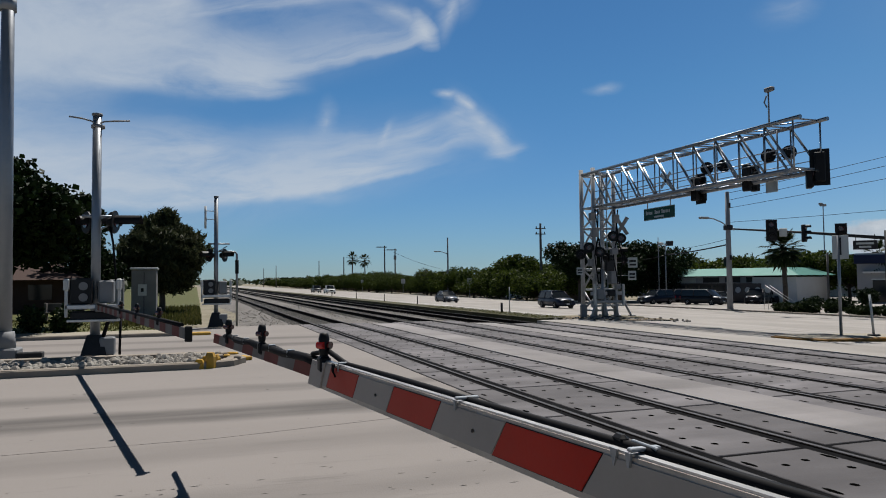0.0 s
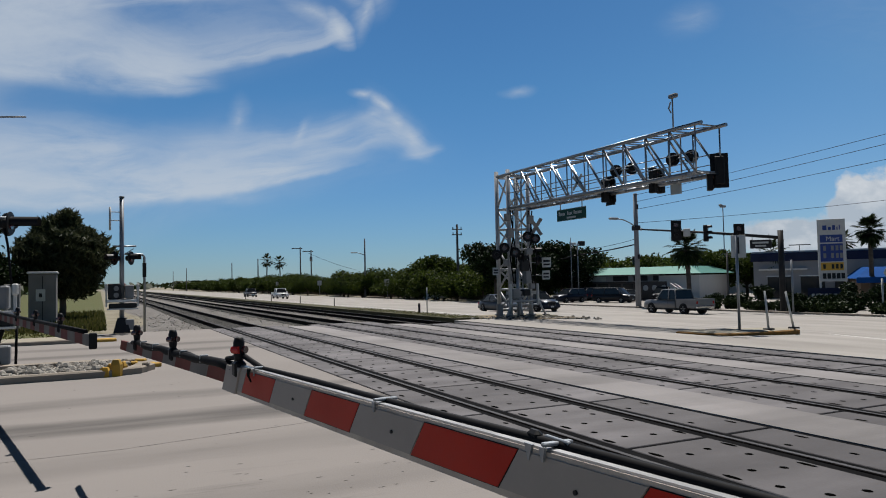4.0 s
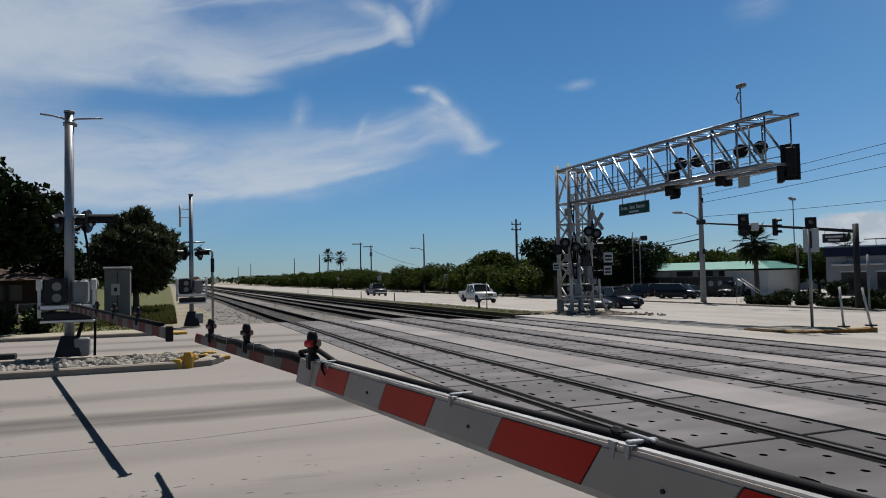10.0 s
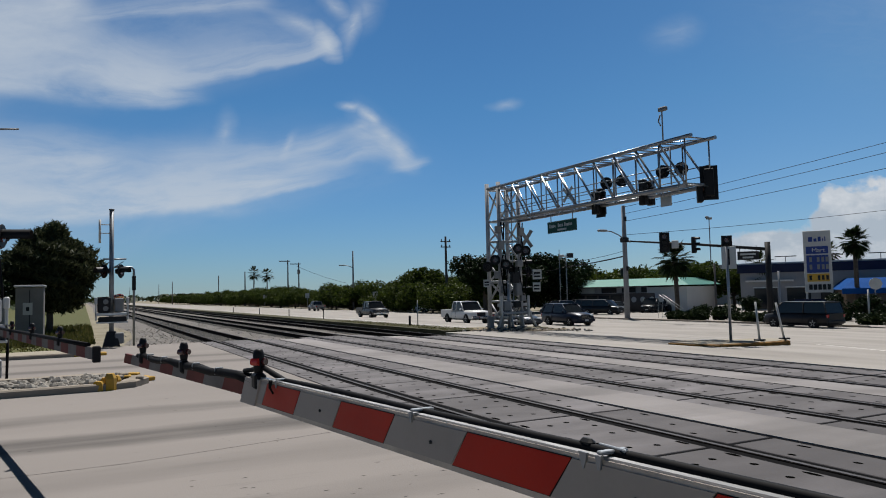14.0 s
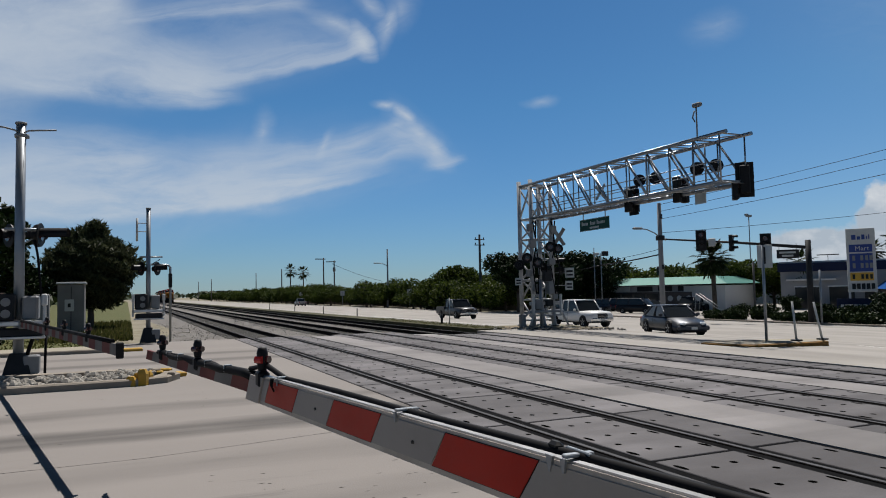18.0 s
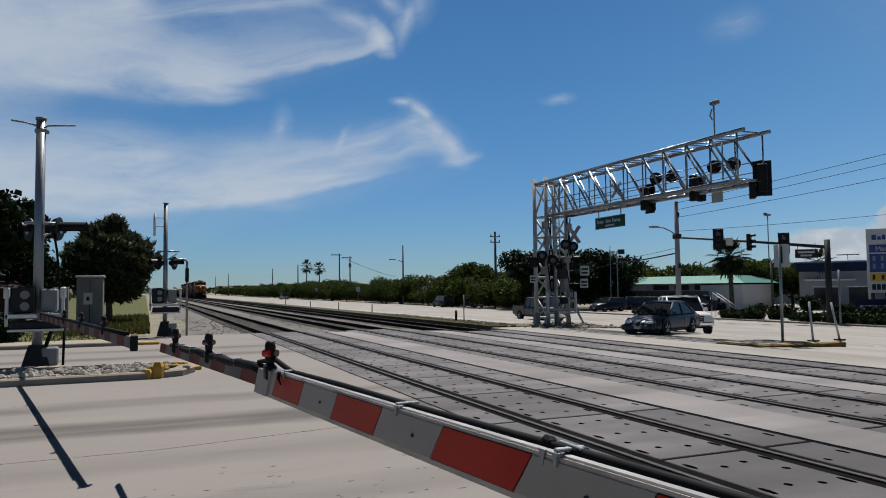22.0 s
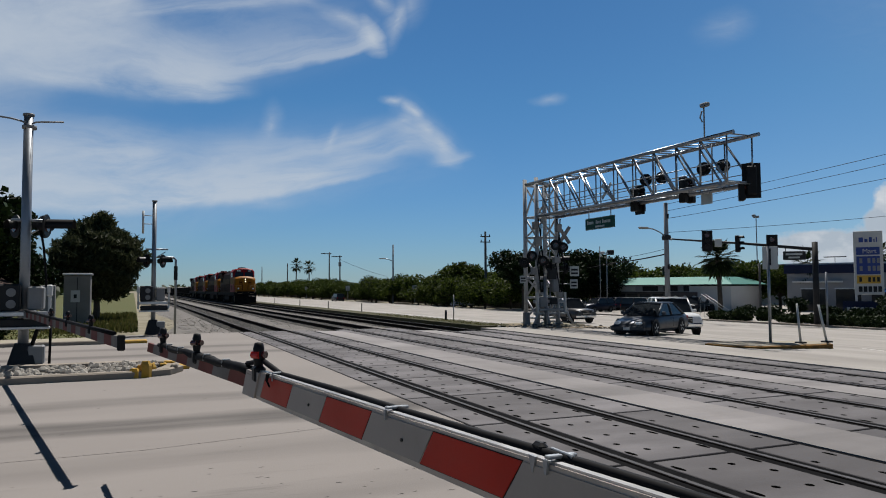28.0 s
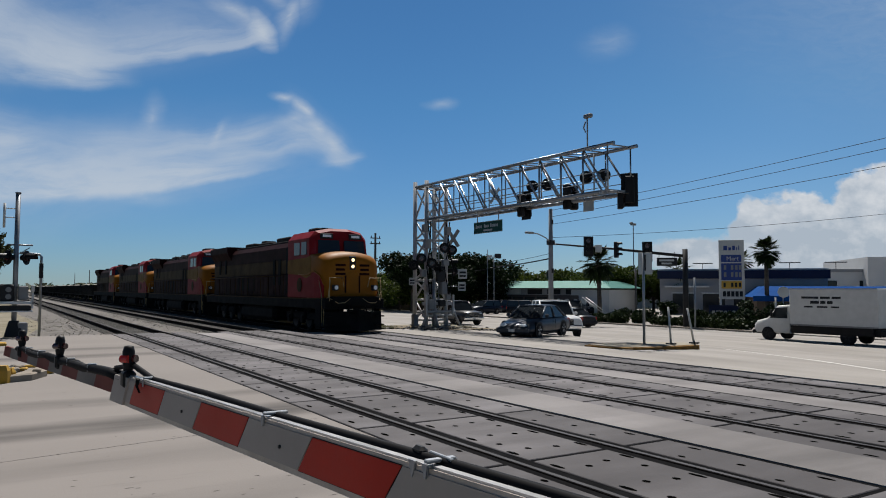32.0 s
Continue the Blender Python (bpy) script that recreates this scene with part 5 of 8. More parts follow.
    part("cab_top", cab, root, "red cab roof and window surround")
    for s in (-1, 1):
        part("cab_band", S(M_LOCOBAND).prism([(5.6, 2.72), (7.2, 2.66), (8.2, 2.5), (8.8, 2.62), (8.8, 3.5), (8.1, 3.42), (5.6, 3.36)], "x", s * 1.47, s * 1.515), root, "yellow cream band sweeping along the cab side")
    part("cab_side", S(M_LOCORED).box(-1.5, 1.5, 5.6, 8.1, 1.62, 2.76, 0.02), root)
    for s in (-1, 1):
        part("cab_window", S(M_GLASS).box(s * 1.5 - 0.02, s * 1.5 + 0.02, 6.5, 7.3, 3.55, 4.15, 0.02), root)
        part("cab_window", S(M_GLASS).box(s * 1.5 - 0.02, s * 1.5 + 0.02, 7.5, 8.2, 3.55, 4.15, 0.02), root)
        part("windscreen", S(M_GLASS).add([(s * 0.12, 9.10, 3.5), (s * 1.25, 9.05, 3.5), (s * 1.2, 8.9, 4.2), (s * 0.12, 8.95, 4.2)], [(0, 1, 2, 3)]), root, "dark cab windscreen")
        part("number_board", S(M_DARKBOX).box(s * 0.75 - 0.32, s * 0.75 + 0.32, 8.7, 8.92, 4.26, 4.5, 0.02), root, "dark number board")
        part("swoop_line", S(M_LOCOYELLOW).tube([(s * 1.515, 7.2, 2.68), (s * 1.52, 8.2, 2.62), (s * 1.515, 9.2, 2.8), (s * 1.47, 9.85, 2.6), (s * 1.38, 10.12, 2.2)], 0.03, 6), root, "yellow line along the red field")
        part("emblem", S(M_CREAMSHADE).disc((s * 1.512, 7.3, 2.2), (1, 0, 0), 0.32, 0.02, 16), root, "round pale emblem")
    # nose
    nose = S(M_LOCOYELLOW)
    def nring(y, w, z0, z1, b):
        """A section of the nose: upright sides and a domed top."""
        top = [(w * math.cos(a), y, z1 - b + b * math.sin(a)) for a in (math.pi * q / 10 for q in range(11))]
        return [(-w, y, z0), (w, y, z0)] + top
    nose.loft([nring(8.1, 1.47, 1.62, 3.44, 0.06), nring(8.7, 1.5, 1.62, 3.66, 0.14), nring(9.2, 1.49, 1.62, 3.70, 0.3), nring(9.8, 1.45, 1.62, 3.66, 0.42), nring(10.08, 1.38, 1.64, 3.56, 0.5), nring(10.22, 1.26, 1.70, 3.42, 0.55), nring(10.27, 1.12, 1.78, 3.28, 0.55)], smooth=True)
    part("nose", nose, root, "yellow nose")
    for s in (-1, 1):
        part("nose_side", S(M_LOCORED).loft([[(s * 1.51, 8.1, 1.63), (s * 1.51, 8.1, 2.75), (s * 1.47, 8.1, 2.75), (s * 1.47, 8.1, 1.63)], [(s * 1.505, 9.2, 1.63), (s * 1.505, 9.2, 2.75), (s * 1.45, 9.2, 2.75), (s * 1.45, 9.2, 1.63)], [(s * 1.462, 9.85, 1.63), (s * 1.462, 9.85, 2.55), (s * 1.40, 9.85, 2.55), (s * 1.40, 9.85, 1.63)], [(s * 1.40, 10.1, 1.66), (s * 1.40, 10.1, 2.2), (s * 1.30, 10.1, 2.2), (s * 1.30, 10.1, 1.66)]]), root, "red lower side of the nose")
        part("board_digits", S(M_HEADLAMP).box(s * 0.75 - 0.22, s * 0.75 + 0.22, 8.915, 8.93, 4.33, 4.44), root, "pale bar on the number board")
    for k, (z, w) in enumerate(((3.05, 0.62), (2.86, 0.55), (2.67, 0.62))):
        for s in (-1, 1):
            part("nose_stripe", S(M_MAROONSHADE).box(s * 0.62 - w / 2 + 0.05, s * 0.62 + w / 2 - 0.05, 10.05, 10.275, z - 0.05, z + 0.05), root, "maroon stripe on the nose")
    for s in (-1, 1):
        part("nose_stripe", S(M_MAROONSHADE).box(s * 0.36 - 0.04, s * 0.36 + 0.04, 10.1, 10.28, 1.85, 2.6), root)
    part("nose_door", S(M_LOCOYELLOW).box(-0.3, 0.3, 10.2, 10.29, 1.8, 2.75, 0.02), root)
    hl = S(M_DARKBOX).box(-0.16, 0.16, 10.1, 10.3, 2.85, 3.45, 0.03)
    h = part("headlight", hl, root, "headlight housing")
    for z in (3.0, 3.28):
        part("lens", S(M_BEAM if lit else M_HEADLAMP).disc((0, 10.31, z), (0, 1, 0), 0.075, 0.03, 16), h, "round headlight lens")
    for s in (-1, 1):
        d = part("ditch_light", S(M_DARKBOX).box(s * 1.0 - 0.13, s * 1.0 + 0.13, 10.45, 10.68, 1.95, 2.2, 0.03), root)
        part("lens", S(M_HEADLAMP).disc((s * 1.0, 10.70, 2.08), (0, 1, 0), 0.09, 0.03, 14), d)
    part("anticlimber", S(M_UNDER).box(-1.2, 1.2, 10.25, 10.75, 1.25, 1.7, 0.04), root)
    plow = S(M_UNDER).loft([[(-1.45, 10.5, 0.12), (0, 11.1, 0.12), (1.45, 10.5, 0.12), (1.45, 10.35, 0.12), (-1.45, 10.35, 0.12)], [(-1.4, 10.5, 1.0), (0, 10.75, 1.0), (1.4, 10.5, 1.0), (1.4, 10.35, 1.0), (-1.4, 10.35, 1.0)]])
    part("plough", plow, root, "black snowplough under the nose")
    part("coupler", S(M_UNDER).box(-0.16, 0.16, 10.6, 11.25, 0.85, 1.12, 0.04), root)
    part("rear_coupler", S(M_UNDER).box(-0.16, 0.16, -11.35, -10.9, 0.85, 1.12, 0.04), root)
    hose = S(M_WIRE)
    for s in (-1, 1):
        hose.tube([(s * 0.4, 10.78, 1.3), (s * 0.5, 10.95, 0.9), (s * 0.7, 10.9, 0.8), (s * 0.85, 10.75, 1.15)], 0.03, 6)
    part("air_hose", hose, root)
    for s in (-1, 1):
        for z in (0.35, 0.75, 1.12):
            part("pilot_step", S(M_UNDER).box(s * 1.25 - 0.22, s * 1.25 + 0.22, 10.3, 10.72, z, z + 0.06), root)
        part("front_chain", S(M_RAILPAINT).tube([(s * 0.25, 10.72, 1.66), (s * 0.6, 10.8, 1.42), (s * 0.95, 10.78, 1.40), (s * 1.3, 10.66, 1.62)], 0.018, 5), root, "pale hanging chain and hose")
        part("corner_post", S(M_RAILPAINT).tube([(s * 1.46, 10.3, 0.3), (s * 1.46, 10.34, 1.55), (s * 1.36, 10.6, 1.66), (s * 1.28, 10.64, 2.4)], 0.02, 6), root, "pale corner grab iron")
    part("fuel_tank", S(M_UNDER).box(-1.35, 1.35, -3.2, 3.0, 0.3, 1.15, 0.2), root)
    horn = S(M_UNDER)
    for k in range(3):
        horn.tube([(-0.1 + 0.12 * k, 6.4, 4.85), (-0.1 + 0.12 * k, 6.9, 4.85)], 0.03, 6, 0.07)
    horn.tube([(0, 6.5, 4.7), (0, 6.5, 4.85)], 0.04, 6)
    part("horn", horn, root)
    part("air_conditioner", S(M_LOCOROOF).box(-0.5, 0.5, 5.8, 6.9, 4.72, 4.9, 0.05), root)
    bogie(root, 6.9, 3, 1.85)
    bogie(root, -7.1, 3, 1.85)
    for o in root.children_recursive:
        for v in o.data.vertices:
            if v.co.z > 1.62:
                v.co.z = 1.62 + (v.co.z - 1.62) * 1.085
    return root


lead = locomotive(True)
second = locomotive(False)
TRAIN.append((lead, 11.2))
TRAIN.append((second, 11.2 + 22.6))
for k in (2, 3):
    TRAIN.append((copy_thing(second, pose(0, 0, 0)), 11.2 + 22.6 * k))


def gondola():
    root = thing("freight_car", "dark open freight car loaded with crushed stone", "freight car", group="train")
    b = S(M_STEELCAR)
    for s in (-1, 1):
        b.box(s * 1.45 - 0.04, s * 1.45 + 0.04, -7.6, 7.6, 1.1, 2.6, 0.02)
        for k in range(11):
            y = -7.4 + k * 1.48
            b.box(s * 1.53 - 0.06, s * 1.53 + 0.06, y - 0.06, y + 0.06, 1.1, 2.6)
    b.box(-1.45, 1.45, -7.65, -7.55, 1.1, 2.6)
    b.box(-1.45, 1.45, 7.55, 7.65, 1.1, 2.6)
    b.box(-1.3, 1.3, -7.6, 7.6, 0.9, 1.2)
    part("body", b, root)
    load = S(M_GRAVELLOAD)
    load.loft([[(-1.38, y, 1.9), (1.38, y, 1.9), (1.2, y, 2.35 + h), (0, y, 2.7 + h), (-1.2, y, 2.35 + h)] for y, h in ((-7.4, -0.4), (-5, 0.0), (-2, 0.1), (0, -0.05), (2.5, 0.12), (5, 0), (7.4, -0.4))])
    part("load", load, root, "heaped crushed stone")
    part("coupler", S(M_UNDER).box(-0.15, 0.15, -8.3, 8.3, 0.85, 1.1), root)
    bogie(root, 5.6, 2, 1.75)
    bogie(root, -5.6, 2, 1.75)
    return root


gon = gondola()
TRAIN.append((gon, 11.2 + 22.6 * 3 + 11.3 + 8.4))
for k in range(1, 12):
    TRAIN.append((copy_thing(gon, pose(0, 0, 0)), 11.2 + 22.6 * 3 + 11.3 + 8.4 + 16.7 * k))

# ---- crossing gates, masts, gantry ----


def flasher(root, at, name="flashing_light", lit=False, hood=0.32):
    """A round crossing light facing local -y, with its dark background disc and hood."""
    b = S(M_BLACK).disc((0, 0, 0), (0, 1, 0), 0.28, 0.03, 22, m=at)
    b.tube([(0, 0.02, 0), (0, 0.2, 0)], 0.14, 14, 0.10, m=at)
    n = 12
    rings = [[(q * math.cos(math.pi * (i / (n - 1) * 1.2 - 0.1)), y, q * math.sin(math.pi * (i / (n - 1) * 1.2 - 0.1))) for i in range(n)] for y, q in ((-0.02, 0.165), (-hood, 0.16))]
    b.loft(rings, m=at, caps=False, closed=False, smooth=True)
    o = part(name, b, root, "black hooded crossing light")
    part("lens", S(M_LENSLIT if lit else M_LENSRED).disc((0, -0.025, 0), (0, 1, 0), 0.14, 0.03, 18, m=at), o, "red lens")
    return o


def arm_light(root, x, y, z, lit=False):
    """A small lantern clamped on a gate arm, its lenses up and down the road."""
    b = S(M_BLACK)
    b.lathe([(0.022, 0.02), (0.026, 0.04), (0.032, 0.075), (0.034, 0.145), (0.026, 0.175), (0.012, 0.18)], 14, m=Matrix.Translation((x, y, z)))
    b.box(x - 0.035, x + 0.035, y - 0.06, y + 0.06, z - 0.06, z + 0.04, 0.015)
    b.box(x - 0.02, x + 0.02, y + 0.05, y + 0.12, z - 0.03, z + 0.03, 0.01)
    o = part("arm_light", b, root, "small dark lantern on the gate arm")
    for s, on in ((-1, lit), (1, False)):
        part("lens", S(M_LENSLIT if on else M_LENSRED).disc((x + 0.020 * s, y - 0.014, z + 0.105), (1, -1.2, 0), 0.022, 0.05, 16), o, "red lens")


def board(shape, a, b, z0, z1, t, s0, s1, slant, droop=0.0):
    """A stretch of the arm's board between s0 and s1, with slanting ends, along the line from a to b."""
    a, b = Vector(a), Vector(b)
    w = (b - a).normalized()
    o = Vector((w.y, -w.x, 0)) * t / 2
    def at(s, z, side):
        k = s + slant * (z1 - z) / (z1 - z0)
        p = a + w * k
        return (p.x + o.x * side, p.y + o.y * side, z - droop * max(0.0, s - along(4.6)) if droop else z)
    v = [at(s, z, side) for side in (-1, 1) for s, z in ((s0, z0), (s1, z0), (s1, z1), (s0, z1))]
    return shape.add(v, [(0, 1, 2, 3), (7, 6, 5, 4), (0, 4, 5, 1), (1, 5, 6, 2), (2, 6, 7, 3), (3, 7, 4, 0)])


# near gate: the arm's line runs from behind the camera towards the far kerb
def arm_x(y):
    return -4.35 - 0.1407 * y


gate = thing("crossing_gate", "lowered crossing gate arm with red and white reflective stripes", "gate arm")
A0, LINE = Vector((arm_x(-3.6), -3.6, 0)), Vector((arm_x(10), 10, 0)) - Vector((arm_x(-3.6), -3.6, 0))
WAY = LINE.normalized()


def along(y):
    return (y + 3.6) / WAY.y


ZT, ZB = 1.374, 1.206
part("arm_board", board(S(M_ARMEDGE), A0, A0 + LINE, ZB, ZT, 0.028, along(-3.6), along(4.575), 0.11), gate, "weathered cream edging of the arm")
edges = [-3.55, -3.06, -2.58, -2.09, -1.61, -1.13, -0.64, -0.15, 0.34, 0.84, 1.33, 1.819, 2.326, 2.83, 3.308, 3.784, 4.236, 4.57]
for k in range(len(edges) - 1):
    red = (k - 11) % 2 == 0
    a, b = along(edges[k]), along(edges[k + 1])
    if red:
        rim = part("stripe_rim", board(S(M_BLACK), A0, A0 + LINE, ZB + 0.020, ZT - 0.012, 0.032, a - 0.004, b + 0.004, 0.1), gate, "thin black rim of a stripe")
    part("stripe", board(S(M_ARMRED if red else M_ARMWHITE), A0, A0 + LINE, ZB + 0.023, ZT - 0.015, 0.036, a + (0.0 if red else 0.008), b - (0.0 if red else 0.008), 0.1), gate, "red reflective stripe" if red else "white reflective stripe")
edges2 = [4.56, 5.02, 5.46, 5.90, 6.32, 6.74, 7.14, 7.54, 7.92, 8.26]
for k in range(len(edges2) - 1):
    red = k % 2 == 0
    part("stripe", board(S(M_DARKRED if red else M_DARKWHITE), A0, A0 + LINE, 1.250, 1.346, 0.026, along(edges2[k]), along(edges2[k + 1]), 0.07, 0.0112), gate, "red reflective stripe" if red else "white reflective stripe")


def arm_pt(y, z, off=0.0):
    o = Vector((WAY.y, -WAY.x, 0)) * off
    return Vector((arm_x(y), y, z)) + o


SIDE = Vector((WAY.y, -WAY.x, 0))
rail_top = board(S(M_ALU), A0 + SIDE * 0.004, A0 + LINE + SIDE * 0.004, ZT - 0.004, ZT + 0.007, 0.024, along(-3.6), along(4.5), 0)
part("arm_channel", rail_top, gate, "bright aluminium channel along the arm")
cable = S(M_WIRE)
cable.tube([arm_pt(-3.5, ZT + 0.008, 0.032), arm_pt(0.6, ZT + 0.008, 0.032), arm_pt(1.6, ZT + 0.012, 0.034), arm_pt(2.6, ZT + 0.008, 0.032), arm_pt(3.4, ZT + 0.012, 0.034), arm_pt(4.1, ZT + 0.008, 0.03), arm_pt(4.4, ZT + 0.06, 0.02), arm_pt(4.7, ZT + 0.02, 0.01)], 0.016, 6)
def old_top(y):
    return 1.350 - 0.0112 * (y - 4.6)
for r_, off, seed in ((0.030, 0.0, 1), (0.020, 0.02, 2), (0.018, -0.012, 3)):
    rc = random.Random(seed)
    part("cable_run", S(M_WIRE).tube([arm_pt(4.5 + 0.29 * q, old_top(4.5 + 0.29 * q) + rc.uniform(-0.012, 0.018), off) for q in range(12)], r_, 6, r_ * 0.8), gate, "thick black cable lying on the arm")
part("light_cable", cable, gate, "black cable clipped along the arm")
for y in (1.70, 2.69, 4.1, 5.2, 5.75, 6.7, 7.2):
    c = S(M_GALV)
    p = arm_pt(y, ZT if y < 4.5 else old_top(y) + 0.015)
    big = y < 4
    c.box(p.x - 0.022, p.x + (0.075 if big else 0.03), p.y - 0.012, p.y + 0.012, p.z + 0.013, p.z + 0.024, 0.003)
    c.prism([(p.y - 0.014, p.z + 0.012), (p.y + 0.014, p.z + 0.012), (p.y + 0.005, p.z - 0.028), (p.y - 0.005, p.z - 0.028)], "x", p.x - 0.026, p.x - 0.019)
    if y < 2:
        c.prism([(p.y + 0.045, p.z + 0.012), (p.y + 0.085, p.z + 0.012), (p.y + 0.068, p.z - 0.036), (p.y + 0.062, p.z - 0.036)], "x", p.x - 0.030, p.x - 0.022)
        c.box(p.x + 0.03, p.x + 0.042, p.y - 0.05, p.y + 0.07, p.z + 0.016, p.z + 0.03, 0.003)
    part("clamp", c, gate, "bright metal cable clamp")
part("junction_box", S(M_BLACK).box(arm_x(1.78) + 0.02, arm_x(1.78) + 0.05, 1.78, 1.84, ZT + 0.012, ZT + 0.038, 0.01), gate)
part("splice_plate", board(S(M_ARMWHITE), A0 - Vector((0.024, 0, 0)), A0 + LINE - Vector((0.024, 0, 0)), ZB + 0.004, ZT - 0.004, 0.012, along(4.33), along(4.575), 0.1), gate, "white splice plate joining the arm sections")
for y in (2.56, 1.58, 0.58, 3.54):
    q_ = arm_pt(y, (ZT + ZB) / 2, -0.02)
    part("bolt", S(M_DARKBOX).disc(q_, (WAY.y, -WAY.x, 0), 0.007, 0.008, 8), gate)
part("strap", S(M_WIRE).tube([arm_pt(4.16, ZT + 0.01, -0.03), arm_pt(4.17, ZT - 0.03, -0.032), arm_pt(4.13, ZT - 0.06, -0.03)], 0.012, 6, 0.006), gate, "black cable strap end")
for y, z, lit in ((4.43, 1.365, True), (6.07, 1.335, False), (7.5, 1.315, False)):
    arm_light(gate, arm_x(y), y, z, lit)
mech = S(M_GREYPAINT).box(-4.35, -3.65, -4.5, -3.55, 0.9, 1.7, 0.05)
part("gate_mechanism", mech, gate, "grey gate mechanism box")
part("mast", S(M_GALV).tube([(-4.0, -4.8, 0.0), (-4.0, -4.8, 4.2)], 0.06, 12), gate)
part("mechanism_bracket", S(M_GALV).box(-4.1, -3.9, -4.85, -4.45, 1.1, 1.5, 0.02), gate)


def gate_mast(name, label, x, y, top, r, arms=True):
    root = thing(name, label, "crossing signal")
    part("mast", S(M_GALV).tube([(x, y, 0.0), (x, y, top)], r, 18, r * 0.92), root, "galvanised steel mast")
    part("mast_cap", S(M_GREYPAINT).tube([(x, y, top), (x, y, top + 0.05)], r * 1.1, 18), root)
    base = S(M_DARKBOX)
    base.loft([[(x - q, y - q, z), (x + q, y - q, z), (x + q, y + q, z), (x - q, y + q, z)] for q, z in ((0.32, 0.02), (0.30, 0.1), (0.2, 0.5), (0.16, 0.62))])
    part("base", base, root, "dark cast junction base")
    part("base_box", S(M_GREYPAINT).box(x + 0.12, x + 0.46, y - 0.24, y + 0.1, 0.12, 0.56, 0.03), root)
    m = S(M_DARKBOX).box(x - 0.52, x - 0.04, y - 0.42, y + 0.1, 1.38, 2.02, 0.04)
    mm = part("gate_mechanism", m, root, "dark gate mechanism housing")
    for z in (1.55, 1.82):
        part("cover", S(M_GREYPAINT).disc((x - 0.22, y - 0.43, z), (0, 1, 0), 0.1, 0.03, 16), mm)
    part("counter_box", S(M_GREYPAINT).box(x + 0.1, x + 0.44, y - 0.36, y + 0.1, 1.40, 1.96, 0.04), root)
    for s in (-1, 1):
        w = S(M_WHITEPAINT)
        w.box(x + s * 0.58 - 0.035, x + s * 0.58 + 0.035, y - 0.5, y - 0.42, 1.08, 1.98, 0.015)
        w.box(x + s * 0.58 - 0.06, x + s * 0.58 + 0.06, y - 0.56, y - 0.36, 1.72, 2.0, 0.03)
        part("support_arm", w, root, "white counterweight arm")
    part("cross_plate", S(M_ALU).box(x - 0.62, x + 0.62, y - 0.5, y - 0.38, 1.26, 1.38, 0.02), root)
    part("counterweight", S(M_DARKBOX).box(x - 0.5, x + 0.55, y - 0.46, y - 0.30, 1.0, 1.22, 0.04), root)
    part("lower_plate", S(M_ALU).box(x - 0.56, x + 0.6, y - 0.52, y - 0.40, 0.96, 1.02, 0.01), root)
    cx = S(M_GALV)
    zl = 3.55
    cx.tube([(x - 0.32, y, zl), (x + 0.55, y, zl)], 0.035, 8)
    cx.tube([(x, y, zl - 0.4), (x + 0.45, y, zl - 0.1)], 0.02, 6)
    part("cross_arm", cx, root, "light crossarm")
    return root


mastA = gate_mast("gate_mast", "galvanised crossing mast with gate mechanism standing in the rock median", -8.07, 19.75, 6.08, 0.115)
for dx, dy, turn, hood in ((0.42, -0.05, 78, 0.62), (0.34, 0.25, -118, 0.22), (-0.28, 0.3, -60, 0.2)):
    flasher(mastA, pose(-8.05 + dx, 19.75 + dy, 3.42, 0, 0, turn), hood=hood)
part("light_wire", S(M_WIRE).tube([(-7.75, 19.7, 3.3), (-7.68, 19.7, 2.9), (-7.62, 19.7, 2.2), (-7.6, 19.7, 1.95)], 0.03, 6), mastA)
part("antenna_rod", S(M_GREYPAINT).tube([(-8.05, 19.7, 5.85), (-8.2, 19.65, 5.92), (-8.4, 19.6, 5.96), (-8.68, 19.55, 5.98)], 0.022, 6), mastA, "curved rod near the mast top")
part("antenna_rod", S(M_GREYPAINT).tube([(-8.05, 19.7, 5.85), (-7.9, 19.65, 5.92), (-7.7, 19.6, 5.93), (-7.3, 19.5, 5.94)], 0.022, 6), mastA, "curved rod near the mast top")
part("mast_collar", S(M_GREYPAINT).tube([(-8.05, 19.75, 5.76), (-8.05, 19.75, 5.84)], 0.16, 14), mastA)
conduit = S(M_WIRE)
conduit.tube([(-7.9, 19.7, 0.5), (-7.75, 19.6, 1.0), (-7.78, 19.6, 1.3)], 0.045, 8)
conduit.tube([(-7.5, 19.6, 0.06), (-7.48, 19.6, 1.1)], 0.03, 8)
part("conduit", conduit, mastA, "dark flexible conduit")

# its own arm, lowered over the near lanes
arm2 = thing("crossing_gate", "lowered crossing gate arm reaching from the median mast", "gate arm")
P0, P1 = Vector((-8.0, 19.4, 0)), Vector((-5.80, 8.4, 0))
l2 = (P1 - P0).length
k = 0
s = 0.0
while s < l2 - 0.05:
    e = min(s + 0.45, l2)
    part("stripe", board(S(M_DARKRED if k % 2 else M_DARKWHITE), P0, P1, 1.245, 1.37, 0.03, s, e, 0.0), arm2, "red reflective stripe" if k % 2 else "white reflective stripe")
    s, k = e, k + 1
part("light_cable", S(M_WIRE).tube([P0 + (P1 - P0) * q + Vector((0, 0, 1.385)) for q in (0, 0.2, 0.4, 0.6, 0.8, 0.97)], 0.028, 6), arm2)
part("arm_end", S(M_BLACK).box(P1.x - 0.03, P1.x + 0.05, P1.y - 0.03, P1.y + 0.02, 1.22, 1.39, 0.01), arm2, "black arm end cap")
part("arm_bracket", S(M_GREYPAINT).box(-8.0, -7.75, 19.1, 19.46, 1.2, 1.4, 0.02), arm2)
